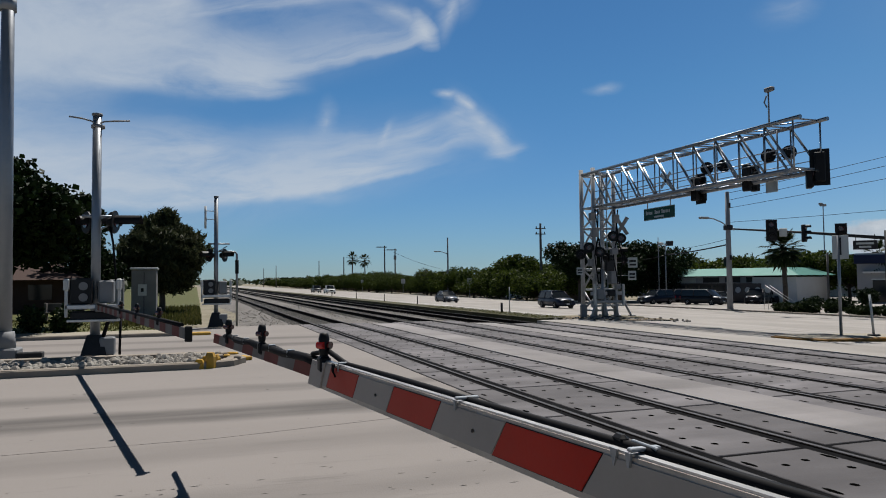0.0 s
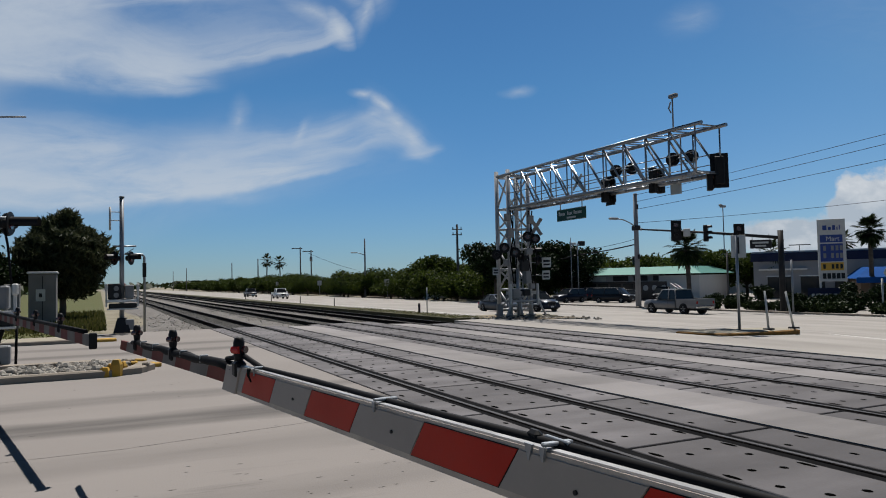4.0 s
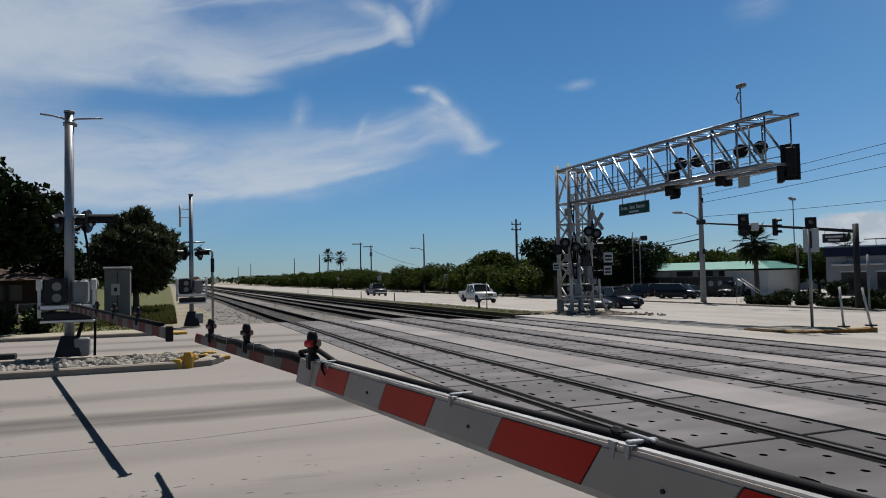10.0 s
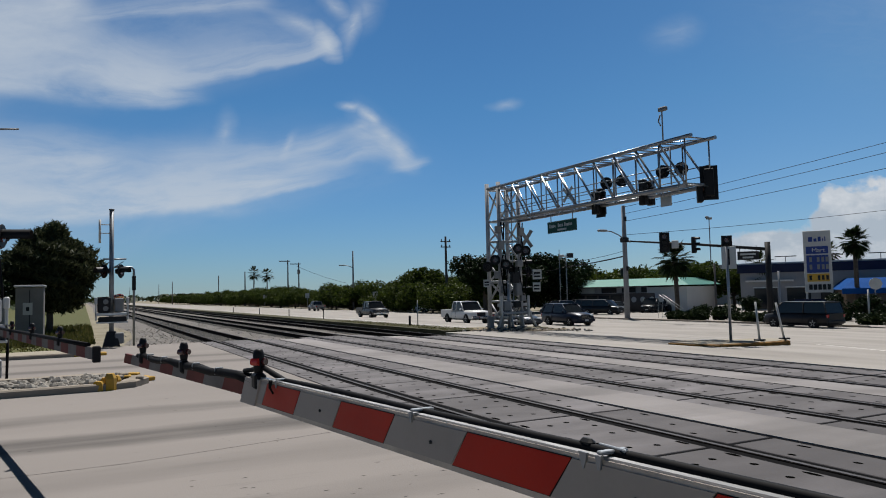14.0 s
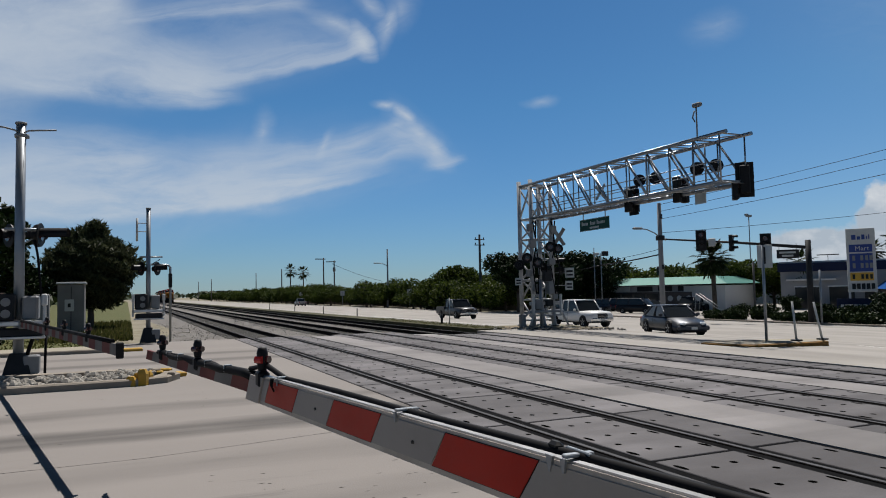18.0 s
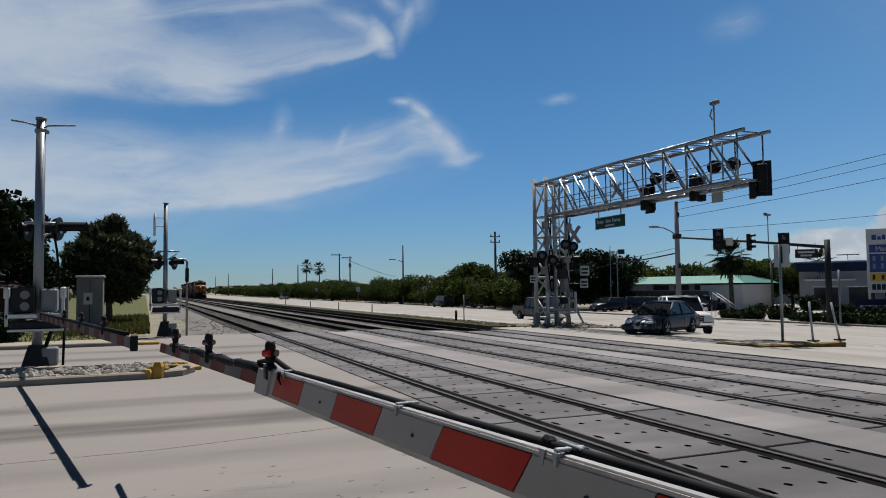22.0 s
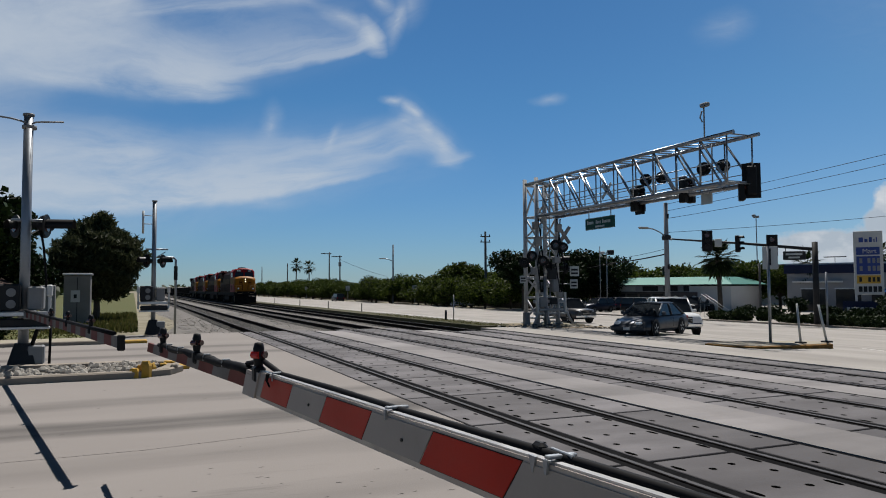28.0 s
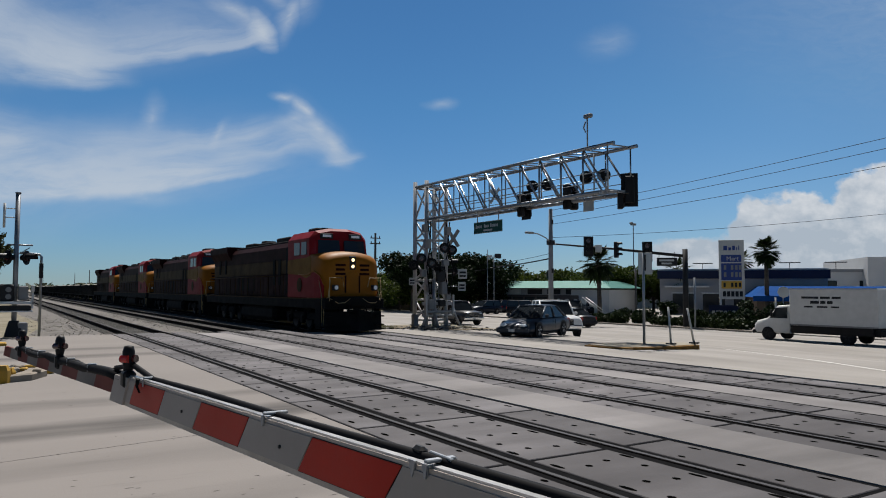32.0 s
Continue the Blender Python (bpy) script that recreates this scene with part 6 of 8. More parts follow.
for q in (0.45, 0.64, 0.83):
    p = P0 + (P1 - P0) * q
    arm_light(arm2, p.x, p.y, 1.37)

mastB = gate_mast("gate_mast", "galvanised crossing mast with gate mechanism beside the far track end", -4.91, 32.4, 5.55, 0.095)
for dx, turn in ((-0.32, -62), (0.30, 62)):
    flasher(mastB, pose(-4.87 + dx, 32.2, 3.05, 0, 0, turn), hood=0.36)
wh = S(M_WHITEPAINT)
wh.tube([(-5.35, 32.35, 4.2), (-5.35, 32.35, 5.15)], 0.045, 8)
wh.tube([(-5.35, 32.35, 4.95), (-4.87, 32.4, 4.95)], 0.02, 6)
wh.tube([(-5.35, 32.35, 4.6), (-4.87, 32.4, 4.6)], 0.02, 6)
part("antenna", wh, mastB, "white panel antenna on a bracket")

post = thing("signal_post", "slender grey post with a bracket beside the track", "post")
p = S(M_GALV)
p.tube([(-3.9, 35.4, -0.2), (-3.9, 35.4, 3.22), (-3.98, 35.4, 3.32), (-4.7, 35.3, 3.36)], 0.055, 10)
part("post", p, post)
part("bracket", S(M_DARKBOX).box(-3.98, -3.82, 35.3, 35.45, 2.3, 2.95, 0.02), post)

case = thing("signal_case", "grey steel signal equipment case on the grass", "equipment case")
B = S(M_CASE).box(-8.95, -7.72, 41.4, 42.8, 0.05, 2.62, 0.03)
part("body", B, case)
part("roof", S(M_ALU).box(-9.02, -7.65, 41.3, 42.9, 2.62, 2.74, 0.03), case, "pale overhanging roof")
part("door_seam", S(M_BLACK).box(-8.34, -8.31, 41.385, 41.4, 0.2, 2.5), case)
part("notice", S(M_WHITEPAINT).box(-8.62, -8.2, 41.37, 41.396, 1.25, 1.85, 0.005), case, "white framed notice")
part("notice_mark", S(M_DARKBOX).box(-8.48, -8.34, 41.36, 41.372, 1.45, 1.65), case)
part("plinth", S(M_KERB).box(-9.0, -7.66, 41.3, 42.9, -0.1, 0.06), case)
case2 = thing("signal_case", "small grey equipment cabinet behind the mast", "equipment case")
part("body", S(M_CASE).box(-9.5, -8.9, 36.5, 37.0, 0.05, 2.1, 0.03), case2)
part("door", S(M_GREYPAINT).box(-9.45, -8.95, 36.47, 36.5, 0.4, 2.0, 0.01), case2)

big = thing("signal_pole", "tall grey steel traffic signal pole on the median", "pole")
part("shaft", S(M_GALV).tube([(-10.12, 20.0, 0.0), (-10.12, 20.0, 5.0), (-10.12, 20.0, 11.0)], 0.2, 20, 0.13), big)
part("base_plate", S(M_GREYPAINT).box(-10.5, -9.75, 19.65, 20.35, 0.0, 0.35, 0.04), big)
part("flange", S(M_GREYPAINT).tube([(-10.12, 20.0, 0.3), (-10.12, 20.0, 0.75)], 0.29, 20, 0.25), big)
part("hand_box", S(M_DARKBOX).box(-9.75, -9.2, 19.6, 19.9, 0.1, 0.25, 0.02), big)
part("collar", S(M_GALV).tube([(-10.12, 20.0, 8.6), (-10.12, 20.0, 8.95)], 0.19, 18), big)

# ---- gantry ----
scale_from_eye(1.05)
gan = thing("cantilever_gantry", "aluminium truss gantry with crossing lights reaching over the road", "gantry")
N0, N1 = Vector((14.47, 34.02, 0)), Vector((14.575, 20.32, 0))
F0, F1 = Vector((15.73, 34.03, 0)), Vector((15.84, 20.33, 0))
R0, R1 = Vector((14.29, 34.96, 0)), Vector((15.555, 34.97, 0))
ZH, ZL = 7.57, 5.725
Z = Vector((0, 0, 1))
for a, top in ((N0, 7.86), (F0, 7.62), (R0, 7.86), (R1, 7.62)):
    part("post", S(M_TOWER).tube([a + Z * -0.1, a + Z * top], 0.115, 12), gan, "aluminium tower post")
    part("post_foot", S(M_GALV).box(a.x - 0.2, a.x + 0.2, a.y - 0.2, a.y + 0.2, -0.16, -0.06), gan)
for a, b in ((N0, F0), (F0, R1), (R1, R0), (R0, N0)):
    zs = [0.2, 1.3, 2.4, 3.5, 4.6, 5.72, 7.5]
    for k, z in enumerate(zs):
        part("tower_brace", S(M_TOWER).tube([a + Z * z, b + Z * z], 0.05, 8), gan)
        if k < len(zs) - 1:
            p, q = (a, b) if k % 2 else (b, a)
            part("tower_brace", S(M_TOWER).tube([p + Z * z, q + Z * zs[k + 1]], 0.055, 8), gan)
for a, b in ((N0, N1), (F0, F1)):
    for z, r in ((ZH, 0.075), (ZL, 0.085)):
        e = b - (b - a) * (0.03 if z == ZL else 0.0)
        part("chord", S(M_TRUSS).tube([a + (R0 - N0) * (1 if z == ZH else 0) + Z * z, e + (e - a).normalized() * (0.35 if z == ZH else 0) + Z * z], r, 12), gan, "long truss chord")
    part("mid_rail", S(M_TRUSS).tube([a + Z * 6.55, b + Z * 6.55], 0.022, 6), gan)
    part("mid_rail", S(M_TRUSS).tube([a + Z * 6.15, b + Z * 6.15], 0.018, 6), gan)
    n = 10
    for k in range(n + 1):
        p = a + (b - a) * (k / n)
        if k:
            part("truss_vertical", S(M_TRUSS).tube([p + Z * ZL, p + Z * ZH], 0.032, 8), gan)
        if k < n:
            q = a + (b - a) * ((k + 1) / n)
            part("truss_diagonal", S(M_TRUSS).tube([p + Z * ZH, q + Z * ZL], 0.045, 8), gan)
for k in range(11):
    p, q = N0 + (N1 - N0) * k / 10, F0 + (F1 - F0) * k / 10
    for z in (ZH, ZL):
        part("truss_strut", S(M_TRUSS).tube([p + Z * z, q + Z * z], 0.03, 8), gan)
    if k < 10:
        q2 = F0 + (F1 - F0) * (k + 1) / 10
        part("truss_strut", S(M_TRUSS).tube([p + Z * ZH, q2 + Z * ZH], 0.025, 6), gan)
walkg = S(M_GALV)
for k in range(60):
    p, q = N0 + (N1 - N0) * (k + 0.5) / 60, F0 + (F1 - F0) * (k + 0.5) / 60
    a, b = p + (q - p) * 0.1, p + (q - p) * 0.9
    walkg.box(min(a.x, b.x), max(a.x, b.x), a.y - 0.035, a.y + 0.035, ZL + 0.06, ZL + 0.10)
part("walkway_grating", walkg, gan, "steel walkway grating", kind="stuff")


def on_truss(k, side=0.0, z=0.0):
    p, q = N0 + (N1 - N0) * k, F0 + (F1 - F0) * k
    return p + (q - p) * side + Z * z


# lights and signal heads hung along the truss; they face the highway, so their backs show
def back_light(k, z, side=0.9):
    p = on_truss(k, side, z)
    for d in (-0.36, 0.36):
        flasher(gan, Matrix.Translation(p + Vector((0.05 - d * 0.3, d * 1.15, 0))) @ pose(0, 0, 0, 0, 0, 128))
    part("light_bracket", S(M_GALV).tube([p + Vector((0, -0.4, 0)), p + Vector((0, 0.4, 0))], 0.03, 8), gan)
    part("light_bracket", S(M_GALV).tube([p + Vector((0, 0, -0.6)), p + Vector((0, 0, 1.0))], 0.03, 8), gan)


def signal_head(root, p, turn, sections=3, plate=True, name="signal_head"):
    m = Matrix.Translation(p) @ pose(0, 0, 0, 0, 0, turn)
    h = sections * 0.36
    b = S(M_BLACK)
    b.box(-0.18, 0.18, 0.0, 0.22, -h / 2, h / 2, 0.03, m=m)
    if plate:
        b.box(-0.33, 0.33, -0.01, 0.02, -h / 2 - 0.13, h / 2 + 0.13, m=m)
    o = part(name, b, root, "black traffic signal head")
    for k in range(sections):
        z = h / 2 - 0.18 - 0.36 * k
        part("lens", S(M_LENSRED if k == 0 else M_DARKBOX).disc((0, -0.02, z), (0, 1, 0), 0.14, 0.03, 16, m=m), o)
        v = S(M_BLACK)
        n = 10
        v.loft([[(q * math.cos(math.pi * i / (n - 1)), y, z + q * math.sin(math.pi * i / (n - 1))) for i in range(n)] for y, q in ((-0.02, 0.16), (-0.28, 0.155))], m=m, caps=False, closed=False, smooth=True)
        part("visor", v, o)
    return o


back_light(0.598, 6.7)
back_light(0.86, 6.65)
for k, z in ((0.512, 5.88), (0.747, 5.93)):
    p = on_truss(k, 1.05, z)
    signal_head(gan, p, -90, 3, k < 0.6)
    signal_head(gan, p + Vector((-0.2, 0, 0)), 90, 3, False)
p = on_truss(0.985, 0.95, 5.92)
signal_head(gan, p + Vector((0.1, -0.1, -0.05)), 138, 3, True)
signal_head(gan, p + Vector((-0.1, 0.05, -0.45)), 50, 2, False)
bx = on_truss(0.835, 0.9, 5.4)
part("back_panel", S(M_SIGNBACK).box(bx.x - 0.02, bx.x + 0.02, bx.y - 0.3, bx.y + 0.3, bx.z - 0.2, bx.z + 0.22), gan, "pale back of a small sign")
xb = S(M_SIGNBACK)
pc = on_truss(0.385, 0.6, 6.5)
for t in (42, -42):
    xb.box(-0.01, 0.01, -0.5, 0.5, -0.08, 0.08, m=Matrix.Translation(pc) @ pose(0, 0, 0, t, 0, 0))
part("crossbuck", xb, gan, "back of a crossbuck sign")
sg = on_truss(0.355, 0.5, 4.98)
m = Matrix.Translation(sg) @ pose(0, 0, 0, 0, 0, -90)
sign = part("street_sign", S(M_SIGNGREEN).box(-1.2, 1.2, -0.02, 0.02, -0.29, 0.29, 0.01, m=m), gan, "green street name sign hung below the truss")
part("sign_border", S(M_WHITEPAINT).box(-1.18, 1.18, -0.024, -0.021, -0.275, -0.262, m=m).box(-1.18, 1.18, -0.024, -0.021, 0.262, 0.275, m=m), sign)
lett = S(M_SIGNBACK)
for x0, w in ((-1.02, 0.62), (-0.30, 0.44), (0.24, 0.72)):
    n = int(w / 0.11)
    for q in range(n):
        lett.box(x0 + 0.11 * q, x0 + 0.11 * q + 0.08, -0.026, -0.021, -0.02, 0.17 if q == 0 else 0.11, m=m)
lett.box(-0.35, 0.4, -0.026, -0.021, -0.2, -0.11, m=m)
part("sign_lettering", lett, sign, "pale unreadable lettering")
for d in (-0.9, 0.9):
    part("sign_hanger", S(M_GALV).tube([sg + Vector((0, d, 0.28)), sg + Vector((0, d, 0.72))], 0.025, 6), gan)
tc = on_truss(0.89, 0.3, ZH + 0.25)
cm_ = S(M_GREYPAINT)
cm_.tube([tc - Z * 0.25, tc + Z * 1.15], 0.03, 8)
cm_.box(tc.x - 0.1, tc.x + 0.1, tc.y - 0.25, tc.y + 0.15, tc.z + 1.12, tc.z + 1.28, 0.03)
cm_.tube([tc + Vector((0, 0.1, 0.55)), tc + Vector((0, 0.22, 0.75)), tc + Vector((0, 0.1, 1.0))], 0.03, 6)
part("detection_camera", cm_, gan, "small traffic camera on a stalk")
# gear on the tower
bare = set(gan.children)
for x, y, z, turn in ((13.75, 33.2, 3.55, -35), (14.35, 33.1, 3.3, -35), (15.1, 33.0, 4.15, -35), (15.65, 33.1, 4.05, -35), (13.5, 33.6, 3.2, 150), (14.8, 33.2, 3.0, 100), (15.9, 33.5, 3.4, 60), (16.0, 33.4, 2.9, -90)):
    flasher(gan, pose(x, y, z, 0, 0, turn), hood=0.34)
for t in (58, -58):
    part("crossbuck", S(M_GREYPAINT).box(-0.55, 0.55, -0.01, 0.01, -0.1, 0.1, m=Matrix.Translation((16.05, 33.6 + t * 0.0002, 4.75)) @ pose(0, 0, 0, 0, t, -30)), gan, "grey back of a crossbuck board")
for x, z, w, h in ((16.55, 2.75, 0.5, 0.55), (16.5, 2.05, 0.42, 0.5), (13.3, 2.3, 0.35, 0.4)):
    part("notice_sign", S(M_SIGNBACK).box(-w / 2, w / 2, -0.01, 0.01, -h / 2, h / 2, m=Matrix.Translation((x, 33.4, z)) @ pose(0, 0, 0, 0, 0, -28)), gan, "small white sign on the tower")
    part("sign_text", S(M_DARKBOX).box(-w * 0.36, w * 0.36, -0.016, -0.011, -h * 0.3, -h * 0.12, m=Matrix.Translation((x, 33.4, z)) @ pose(0, 0, 0, 0, 0, -28)).box(-w * 0.36, w * 0.36, -0.016, -0.011, h * 0.05, h * 0.25, m=Matrix.Translation((x, 33.4, z)) @ pose(0, 0, 0, 0, 0, -28)), gan)
    part("sign_arm", S(M_GALV).tube([(x, 33.43, z), (15.7, 33.65, z)], 0.02, 6), gan)
gm = S(M_GREYPAINT)
gm.box(13.95, 14.4, 32.75, 33.2, 0.8, 1.35, 0.05)
gm.use(M_DARKBOX).box(14.65, 15.1, 32.8, 33.2, 0.95, 1.3, 0.05)
gm.use(M_WHITEPAINT).box(13.7, 13.8, 32.6, 32.75, 0.5, 1.6, 0.02).box(15.4, 15.5, 32.6, 32.75, 0.5, 1.6, 0.02)
gm.use(M_GALV).box(13.6, 15.7, 32.72, 32.84, 0.62, 0.74, 0.02)
part("gate_mechanism", gm, gan, "grey gate mechanism at the tower foot")
part("mechanism_post", S(M_GALV).tube([(14.4, 33.0, -0.15), (14.4, 33.0, 2.4)], 0.07, 10), gan)
part("cable_box", S(M_GREYPAINT).box(13.3, 13.6, 33.2, 33.5, -0.14, 0.55, 0.04), gan)
part("cable_box", S(M_GREYPAINT).box(15.0, 15.4, 33.1, 33.45, 1.6, 2.3, 0.04), gan)
for x, z in ((14.3, 1.95), (15.5, 1.5), (13.9, 2.75)):
    part("cable_box", S(M_GREYPAINT).box(x - 0.15, x + 0.15, 33.2, 33.4, z - 0.2, z + 0.2, 0.03), gan)
# gate arm stand: channel, splayed legs, hanging cables and a ladder
part("stand_channel", S(M_TOWER).box(13.7, 15.7, 32.95, 33.07, 1.02, 1.2, 0.02).box(13.7, 15.7, 32.95, 33.07, 0.42, 0.52, 0.02), gan, "galvanised channel of the gate stand")
for x, d in ((14.05, -0.42), (14.5, 0.1), (15.2, 0.05), (15.6, 0.5)):
    part("stand_leg", S(M_TOWER).tube([(x, 33.0, 1.1), (x + d * 0.4, 32.95, 0.4), (x + d, 32.9, -0.16)], 0.06, 8), gan)
    part("leg_foot", S(M_DARKBOX).box(x + d - 0.16, x + d + 0.16, 32.75, 33.05, -0.16, -0.08, 0.02), gan)
lad_ = S(M_GALV)
for x in (14.62, 15.02):
    lad_.box(x - 0.02, x + 0.02, 33.46, 33.5, 0.6, 7.3)
for q in range(22):
    lad_.box(14.62, 15.02, 33.47, 33.49, 0.8 + 0.3 * q, 0.83 + 0.3 * q)
part("ladder", lad_, gan, "narrow steel ladder up the tower")
for x, y0, sw in ((14.15, 33.2, 0.12), (14.4, 33.3, -0.1), (15.35, 33.25, 0.16), (15.55, 33.2, -0.2)):
    part("hanging_cable", S(M_WIRE).tube([(x, y0, 5.6), (x + sw, y0 - 0.1, 4.3), (x - sw, y0 - 0.1, 3.1), (x + sw * 0.4, y0 - 0.15, 1.6)], 0.035, 6), gan, "dark cable hanging down the tower")
for x, z, w, h in ((14.95, 2.6, 0.5, 0.6), (14.1, 4.35, 0.4, 0.5), (15.4, 5.1, 0.35, 0.45), (13.95, 5.2, 0.3, 0.4), (15.25, 3.35, 0.4, 0.35)):
    part("relay_box", S(M_GREYPAINT if z > 3 else M_DARKBOX).box(x - w / 2, x + w / 2, 33.05, 33.3, z - h / 2, z + h / 2, 0.03), gan, "small equipment box on the tower")
for o in [o for o in gan.children if o not in bare]:
    o.matrix_basis = pose(0.22, 0.5, 0) @ o.matrix_basis
pad = solid("gantry_foundation", S(M_SAND).box(13.2, 16.6, 32.6, 36.0, -0.45, -0.12, 0.06), "rough concrete footing under the gantry", "foundation", kind="structure")

# The dirt's dark spots are broken shadow put into the colour.
M_DIRT = mat("shadow_spotted_dirt", (0.17, 0.135, 0.085), 0.95, var=0.45, scale=1.6, bump=0.9, fine=16, tint=(0.07, 0.058, 0.042), spots=(1.1, 0.36, (0.045, 0.04, 0.034)))
rd_ = random.Random(31)
rim_ = [(14.9 + (2.9 + rd_.uniform(-0.6, 0.6)) * math.cos(a), 32.9 + (2.6 + rd_.uniform(-0.5, 0.5)) * math.sin(a)) for a in (2 * math.pi * q / 26 for q in range(26))]
dirt = S(M_DIRT)
dirt.add([(14.9, 32.9, -0.16)] + [(x, y, ground_z(x) / 1.05 + 0.098) for x, y in rim_], [(0, q + 1, (q + 1) % 26 + 1) for q in range(26)])
solid("dirt_patch", dirt, "trampled brown dirt and sand round the gantry foot", "dirt", kind="structure")
rubble = S(M_STONE)
rr_ = random.Random(77)
for q in range(340):
    x, y = rr_.gauss(14.6, 1.7), rr_.gauss(31.9, 0.9)
    if 11.0 < x < 19.5 and y > 29.6:
        rubble.use(M_STONE if q % 3 else M_DARKBOX)
        s_, a, z = rr_.uniform(0.05, 0.16), rr_.uniform(0, 6), -0.14 - 0.035 * max(0, x - 13)
        pts_ = [(x + s_ * math.cos(a + i * 1.26) * rr_.uniform(0.7, 1.4), y + s_ * math.sin(a + i * 1.26)) for i in range(5)]
        rubble.loft([[(px_, py_, z - 0.08) for px_, py_ in pts_], [(x + (px_ - x) * 0.5, y + (py_ - y) * 0.5, z + s_ * rr_.uniform(0.3, 0.7)) for px_, py_ in pts_]])
solid("rubble", rubble, "broken stones and dark rubble round the gantry foot", "rubble", kind="stuff")

# ---- island signs ----
def sign_post(x, y, top, w, h, face, label):
    r = thing("road_sign", label, "road sign")
    part("post", S(M_GALV).tube([(x, y, -0.2), (x, y, top)], 0.05, 10), r)
    q = S(M_SIGNBACK)
    q.box(-w / 2, w / 2, -0.015, 0.015, top - h, top, 0.006, m=Matrix.Translation((x + 0.04, y - 0.05, 0)) @ pose(0, 0, 0, 0, 0, face))
    part("panel", q, r, "plain aluminium sign panel seen from behind")
    return r


scale_from_eye(1)
s1 = sign_post(15.12, 19.06, 3.28, 0.50, 0.82, -47, "road sign on a tall post, seen from behind")
part("stiffener", S(M_DARKBOX).box(-0.03, 0.03, -0.03, -0.017, 2.6, 3.2, m=Matrix.Translation((15.16, 19.01, 0)) @ pose(0, 0, 0, 0, 0, -47)), s1, "dark mounting bar")
for x, y, h, lean in ((15.66, 18.26, 1.25, 0.06), (16.8, 18.15, 1.2, 0.16)):
    d = thing("delineator_post", "slim grey delineator post leaning on the island", "post", group="island posts")
    part("post", S(M_SIGNBACK).tube([(x, y, -0.14), (x - lean, y + lean, h)], 0.04, 10, 0.035), d)
    part("foot", S(M_DARKBOX).box(x - 0.14, x + 0.14, y - 0.14, y + 0.14, -0.13, -0.07, 0.01), d)

# ---- trees, hedges, grass ----


def leaf_cloud(shape, rnd, lobes, n, size, droop=0.0, wide=0.42):
    """Small folded leaf sprays scattered through the shells of uneven lobes."""
    total = sum(l[3] * l[4] for l in lobes)
    for cx, cy, cz, rx, rz in lobes:
        for _ in range(int(n * rx * rz / total)):
            u, v = rnd.uniform(-1, 1), rnd.uniform(0, 2 * math.pi)
            r = (0.45 + 0.55 * rnd.random() ** 0.4) * (1 + 0.22 * math.sin(5 * v + 7 * u + cx))
            w = math.sqrt(1 - u * u)
            p = Vector((cx + rx * r * w * math.cos(v), cy + rx * r * w * math.sin(v), cz + rz * r * u))
            a, b = rnd.uniform(0, 6.28), rnd.uniform(-0.9, 0.9)
            s = size * rnd.uniform(0.55, 1.35)
            d = Vector((math.cos(a) * math.cos(b), math.sin(a) * math.cos(b), math.sin(b) - droop)).normalized()
            e = d.cross(Vector((rnd.uniform(-1, 1), rnd.uniform(-1, 1), rnd.uniform(-1, 1)))).normalized() * s * wide
            q = d * s
            shape.add([p - q * 0.5, p + e, p + q * 0.6, p - e, p + q * 0.2 + e * 1.2 + d.cross(e)], [(0, 1, 2, 3), (1, 4, 2)])


def tree(name, label, x, y, z0, trunk, lobes, n, size, leaf, seed, droop=0.0, r0=0.22, category="tree"):
    rnd = random.Random(seed)
    root = thing(name, label, category, at=pose(x, y, z0))
    t = S(M_BARK)
    t.tube([(0, 0, -0.3), (0.05, 0.03, trunk * 0.5), (0, 0.05, trunk), (0.05, 0, trunk * 1.25)], r0, 9, r0 * 0.55)
    part("trunk", t, root, "dark rough trunk")
    for k, (cx, cy, cz, rx, rz) in enumerate(lobes[:6]):
        part("limb", S(M_BARK).tube([(0, 0, trunk * 0.8), (cx * 0.4, cy * 0.4, trunk + (cz - trunk) * 0.45), (cx, cy, cz)], r0 * 0.45, 6, 0.03), root)
    c = S(leaf)
    leaf_cloud(c, rnd, lobes, n, size, droop, 0.42 if droop == 0 else 0.09)
    part("crown", c, root, "uneven leafy crown")
    return root


def lobes_of(rnd, n, spread, z0, z1, r):
    out = []
    for _ in range(n):
        a, d = rnd.uniform(0, 6.28), spread * math.sqrt(rnd.random())
        q = r * rnd.uniform(0.65, 1.15)
        out.append((d * math.cos(a), d * math.sin(a), rnd.uniform(z0, z1) - 0.12 * d, q, q * rnd.uniform(0.6, 0.85)))
    return out


R = random.Random(21)
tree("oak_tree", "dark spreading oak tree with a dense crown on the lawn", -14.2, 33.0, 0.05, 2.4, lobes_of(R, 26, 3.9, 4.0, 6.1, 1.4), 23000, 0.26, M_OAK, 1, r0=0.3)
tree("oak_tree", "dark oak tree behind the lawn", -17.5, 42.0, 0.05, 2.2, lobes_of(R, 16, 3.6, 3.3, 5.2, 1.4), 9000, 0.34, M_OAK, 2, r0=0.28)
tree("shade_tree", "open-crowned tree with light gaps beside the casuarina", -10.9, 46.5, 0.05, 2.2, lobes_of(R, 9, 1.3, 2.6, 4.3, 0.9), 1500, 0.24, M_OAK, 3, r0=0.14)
cas = [(0.1 * math.cos(k * 2.4), 0.5 * math.sin(k * 2.4), 2.1 + 0.36 * k, (0.45, 0.6, 0.7, 0.76, 0.78, 0.76, 0.70, 0.62, 0.50, 0.36, 0.2)[k] * 3.1, 0.8) for k in range(11)]
